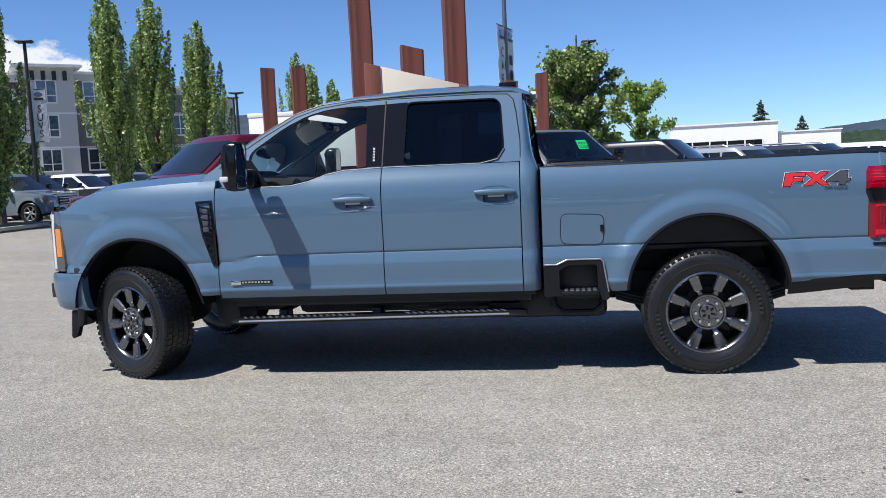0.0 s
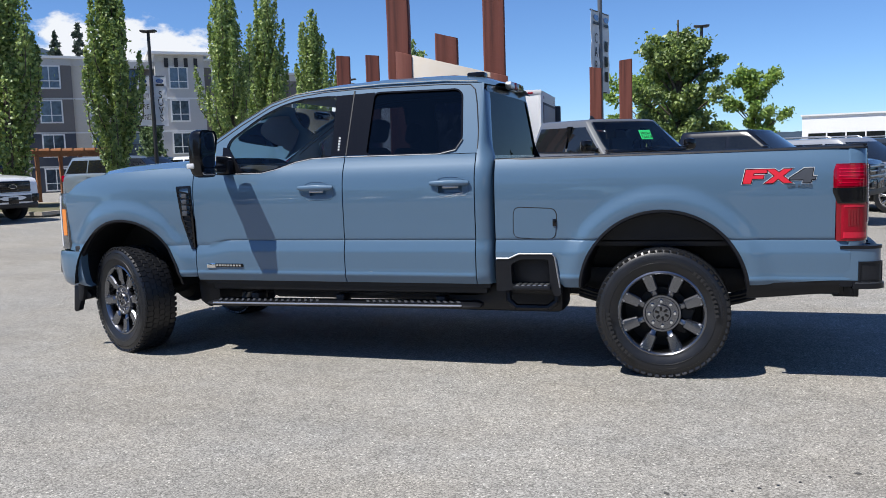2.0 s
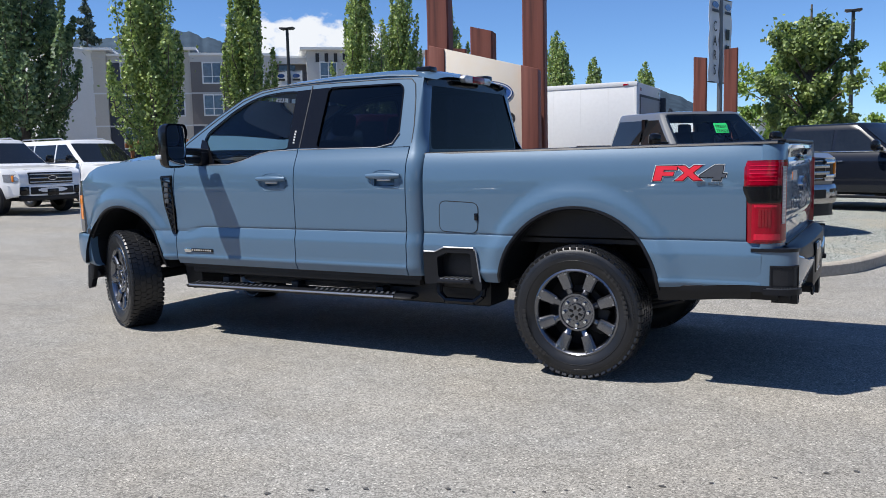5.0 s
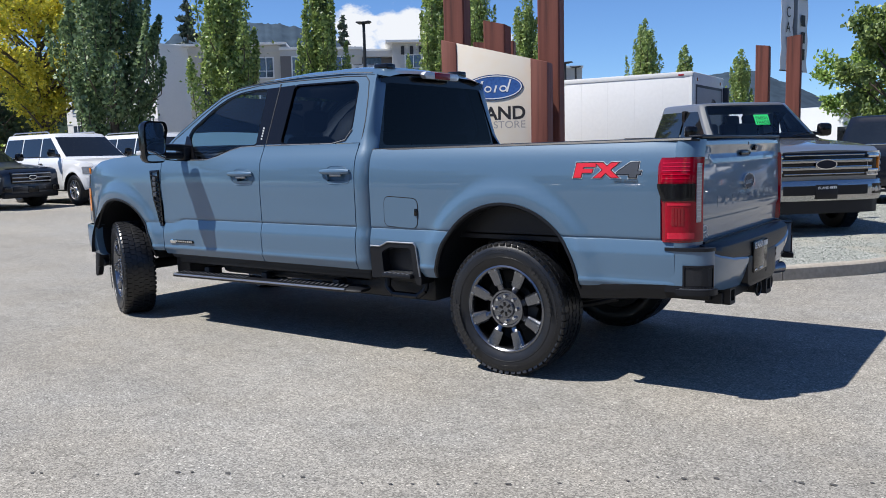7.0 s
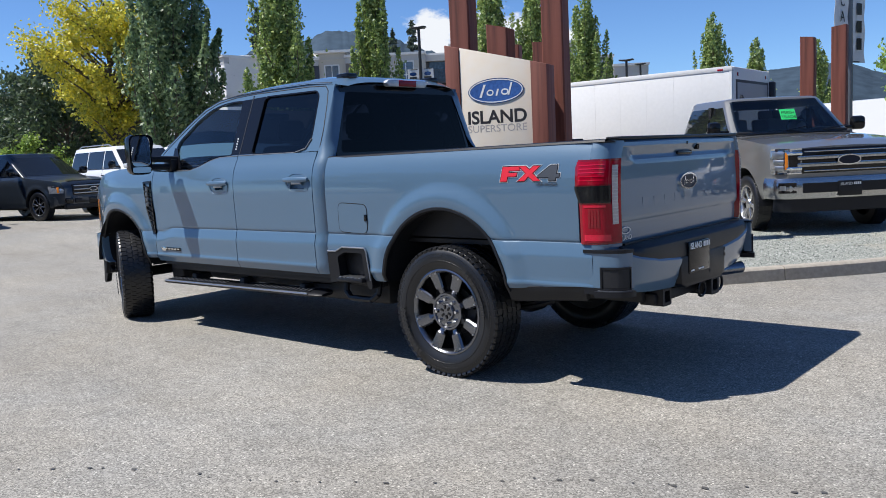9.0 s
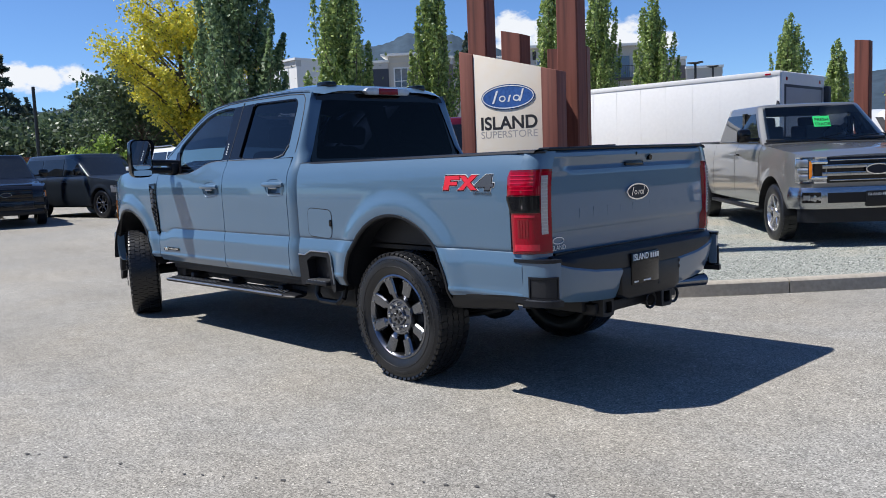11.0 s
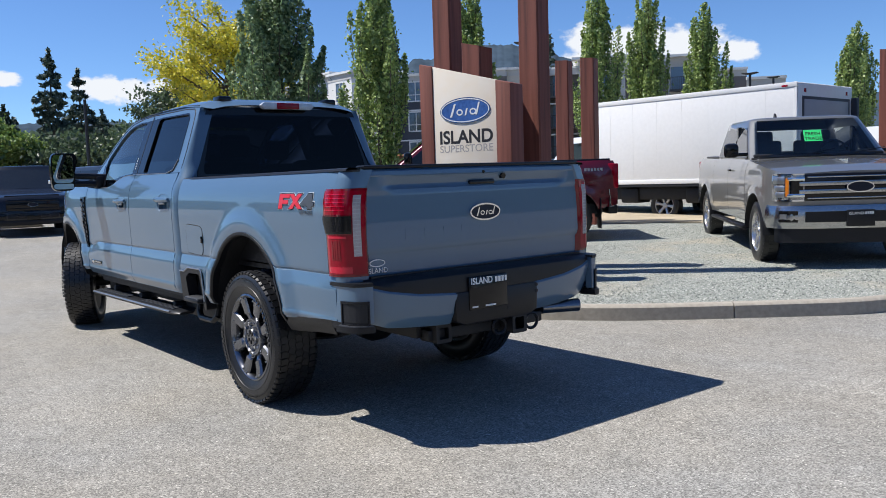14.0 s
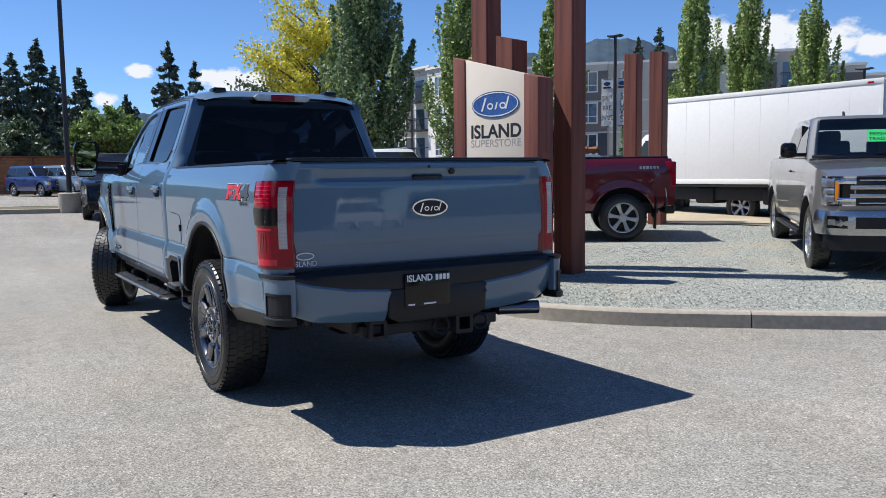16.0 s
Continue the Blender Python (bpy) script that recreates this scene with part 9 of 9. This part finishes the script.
broad_tree(3.2, 36.8, 0.0, 5.5, 1.10, 35, M_leaf_bright, clumps=38, per=264, size=0.099, label="small loose-crowned lot tree", fill=0.3)
broad_tree(-0.6, 31.0, 0.1, 4.6, 1.3, 36, M_leaf_bright, clumps=37, per=242, size=0.093, label="small light green lot tree")
LOT_TREES = [broad_tree(-59.0, 15.1, 0.3, 6.3, 2.5, 37, M_leaf_green, clumps=75, per=242, size=0.174, trunk=0.12, label="rounded green tree behind the fence")]
broad_tree(-58.5, 8.0, 0.3, 5.0, 2.6, 38, M_leaf_shade, clumps=70, per=242, size=0.174, trunk=0.12, label="rounded green tree behind the fence")
broad_tree(-59.6, 1.6, 0.3, 5.2, 3.4, 39, M_leaf_bright, clumps=62, per=242, size=0.174, trunk=0.12, label="rounded green tree behind the fence")
LOT_TREES.append(broad_tree(-60.2, 26.0, 0.3, 5.6, 4.6, 40, M_leaf_shade, clumps=70, per=242, size=0.220, trunk=0.12, label="rounded green tree behind the lot"))
broad_tree(-58.7, 20.4, 0.3, 5.0, 4.0, 41, M_leaf_shade, clumps=70, per=242, size=0.209, trunk=0.10, label="dark rounded tree behind the lot")
LOT_TREES.append(broad_tree(-62.0, 32.0, 0.3, 10.6, 5.2, 42, M_leaf_shade, clumps=75, per=242, size=0.220, trunk=0.15, label="dark rounded tree behind the lot"))
for i, (x, y, h_, R) in enumerate(((-76.1, 23.2, 13.4, 2.6), (-80.4, 26.8, 12.4, 2.8), (-72.9, 11.5, 12.4, 2.7), (-80.8, 13.6, 11.2, 2.8), (-68.1, 9.2, 10.6, 2.5), (-77.5, 15.4, 10.8, 2.8), (-71.1, 8.2, 10.8, 2.6),
                                   (-78.0, 19.5, 8.6, 2.6), (-84.0, 21.5, 8.0, 2.8), (-70.0, 4.0, 11.5, 2.7), (-69.5, 0.0, 12.0, 2.7), (-55.4, 46.9, 14.3, 2.1), (-64.0, 75.9, 16.8, 2.6), (-65.6, 74.2, 15.8, 2.4),
                                   (-86.0, 30.5, 9.0, 3.0), (-82.0, 34.0, 9.5, 3.0), (-75.0, 38.0, 9.0, 3.0), (32.1, 146.2, 10.0, 2.6), (40.8, 154.4, 7.5, 2.6))):
    conifer(x, y, 0.2, h_ * 1.04, R * 1.35, 60 + i)

# unseen trees behind the viewer, added to cut low sky light and darken reflections
# the +x ones follow tall dark shapes mirrored in the tailgate
for i, (x, y, k) in enumerate(((34, -22, 1), (37, -13, 0), (35, -4, 2), (38, 5, 1), (35, 14, 0), (24, -28, 0), (13, -30, 1), (2, -27, 2), (-9, -30, 0), (-19, -28, 1), (-29, -25, 2), (44, -17, 2), (45, 0, 0), (45, 18, 1))):
    copy_thing(LOT_TREES[k], pose(x, y, 0, 0, 0, 47 * i) @ Matrix.Diagonal((1.5, 1.5, 0.72 + 0.12 * (i % 3), 1)))

# ---- distance ----
M_wood_far = surface("far_wood", (0.035, 0.052, 0.034), rough=1.0, vary=0.5, scales=(0.05, 0.5), spec=0.0, tint=(0.018, 0.028, 0.022))
# blue base colour stands in for distance haze over dark woods
M_hazy_mountain = surface("mountain", (0.050, 0.074, 0.102), rough=1.0, vary=0.35, scales=(0.006, 0.08), spec=0.0)


def ridge(name, mid, dist, a0, a1, heights, mat, label, rough_=1.0, step=0.15, depth=0.25):
    """A range of hills round a middle point: crest heights given along the bearing (degrees left of +y)."""
    bm = bmesh.new()
    f = lerp_table(heights)
    rows = []
    n = int((a1 - a0) / step)
    for k in range(n + 1):
        a = a0 + (a1 - a0) * k / n
        crest = f(a) + rough_ * (noise.fractal((a * 0.9, dist, 0), 0.9, 2.0, 6) * 0.03 * f(a) + 0.35 * rough_ * noise.noise((a * 14, 3.3, dist)))
        r = radians(a)
        row = []
        for d, hgt in ((dist * (1 - depth), -2.0), (dist * (1 - depth * 0.6), crest * 0.34), (dist * (1 - depth * 0.25), crest * 0.76), (dist, crest), (dist * 1.2, -2.0)):
            j = 1.0
            row.append((mid[0] - math.sin(r) * d * j, mid[1] + math.cos(r) * d * j, hgt))
        rows.append(row)
    grid(bm, rows)
    return tagged(finish(name, bm, mat, sharp=80), label, "hills", kind="structure")


ridge("backdrop_mountain", (4, 1), 900, -45, 95, [(-45, 40), (-30, 48), (-22, 34), (-14, 22), (-5, 20), (2, 22), (8, 26), (10.5, 36), (13, 58), (15.5, 74), (18, 72), (24, 66), (30, 74), (36, 88), (40, 104), (43, 122), (46, 137), (48.5, 138), (50, 128), (53, 124), (57, 96), (62, 76), (70, 66), (95, 60)], M_hazy_mountain, "wooded mountain beyond the town, distance haze put into its blue colour", 1.0)
ridge("backdrop_wood", (4, 1), 190, 52, 118, [(52, 7), (60, 12.5), (70, 15), (78, 13), (88, 13), (100, 12), (118, 12)], M_wood_far, "dark wooded hill behind the far lot", 1.6, 0.12)
ridge("backdrop_wood", (4, 1), 160, -60, 8, [(-60, 5), (-30, 6), (-18, 5), (-12, 4.2), (-6, 2.5), (8, 2.0)], M_wood_far, "low dark trees beyond the showroom", 1.2, 0.12)


# ---- loose gravel and specks ----
def loose_stones(name, count, seed, inside, size, mat, label, zf):
    rng = np.random.default_rng(seed)
    base = np.array([(1, 0, 0), (-1, 0, 0), (0, 1, 0), (0, -1, 0), (0, 0, 1), (0, 0, -1)], float)
    faces = np.array([(0, 2, 4), (2, 1, 4), (1, 3, 4), (3, 0, 4), (2, 0, 5), (1, 2, 5), (3, 1, 5), (0, 3, 5)])
    pts = []
    while len(pts) < count:
        x, y = rng.uniform(-9, 3.6), 9.0 + 13 * rng.uniform() ** 1.7
        if inside(x, y):
            pts.append((x, y, zf(x, y)))
    vs, fs = [], []
    for k, p in enumerate(pts):
        s = size * rng.uniform(0.5, 1.4)
        v = base * rng.uniform(0.6, 1.2, size=(6, 3)) * s * [1, 1, 0.7]
        a = rng.uniform(0, 6.28)
        c, q = math.cos(a), math.sin(a)
        v = v @ np.array([[c, -q, 0], [q, c, 0], [0, 0, 1]])
        vs.append(v + p)
        fs.append(faces + 6 * k)
    me = bpy.data.meshes.new(name)
    me.from_pydata(np.concatenate(vs).tolist(), [], np.concatenate(fs).tolist())
    me.materials.append(mat)
    return tagged(new(name, me), label, "gravel", kind="stuff")


def inside_island(x, y):
    hit = False
    n = len(KERB)
    for k in range(n):
        (xa, ya), (xb, yb) = KERB[k], KERB[(k + 1) % n]
        if (ya > y) != (yb > y) and x < (xb - xa) * (y - ya) / (yb - ya) + xa - 0.25:
            hit = not hit
    return hit


loose_stones("loose_gravel", 42000, 5, inside_island, 0.0095, M_stone, "loose crushed stones on the island", lambda x, y: gravel_z(x, y) + 0.004)


def sand_patch():
    """Worn sandy stretch beside the parked pickup."""
    bm = bmesh.new()
    rows = []
    for rr in (0.03, 0.35, 0.7, 1.0):
        rows.append([])
        for k in range(41):
            a = 2 * math.pi * k / 40
            q = rr * (1 + 0.28 * noise.noise((math.cos(a) * 2.2, math.sin(a) * 2.2, 4.0)) + 0.10 * noise.noise((math.cos(a) * 8, math.sin(a) * 8, 1.0)))
            x, y = -5.6 + 2.0 * q * math.cos(a) - 0.9 * q * math.sin(a), 18.2 + 1.3 * q * math.sin(a) + 1.0 * q * math.cos(a)
            rows[-1].append((x, y, gravel_z(x, y) + 0.018))
    grid(bm, rows)
    bm.faces.new([bm.verts.new(v) for v in rows[0][:-1]])
    tagged(finish("sand_patch", bm, M_sand), "worn sandy soil showing through the gravel", "soil", kind="structure")


sand_patch()


def oil_spots():
    """Small dark drips in a line across the asphalt."""
    rng = random.Random(4)
    for k in range(34):
        t = k / 33 * 1.25 - 0.08 + rng.uniform(-0.012, 0.012)
        x, y = 0.16 + t * 3.13 + rng.uniform(-0.03, 0.03), 3.04 + t * 1.82 + rng.uniform(-0.04, 0.04) + 0.05 * math.sin(9 * t)
        r = rng.choice((0.006, 0.008, 0.010, 0.015))
        bm = bmesh.new()
        n = 10
        vs = [bm.verts.new((r * (1 + 0.3 * rng.uniform(-1, 1)) * math.cos(2 * math.pi * j / n), r * 0.8 * (1 + 0.3 * rng.uniform(-1, 1)) * math.sin(2 * math.pi * j / n), 0)) for j in range(n)]
        bm.faces.new(vs)
        ob = part("oil_spot", bm, M_oil, SPOTS)
        ob.matrix_basis = pose(x, y, 0.004)


M_oil = surface("oil_stain", (0.075, 0.072, 0.068), rough=0.7, vary=0.3)
SPOTS = empty("oil_drips", pose(0, 0, 0), "line of small dark oil drips on asphalt", "stain", kind="structure")
oil_spots()
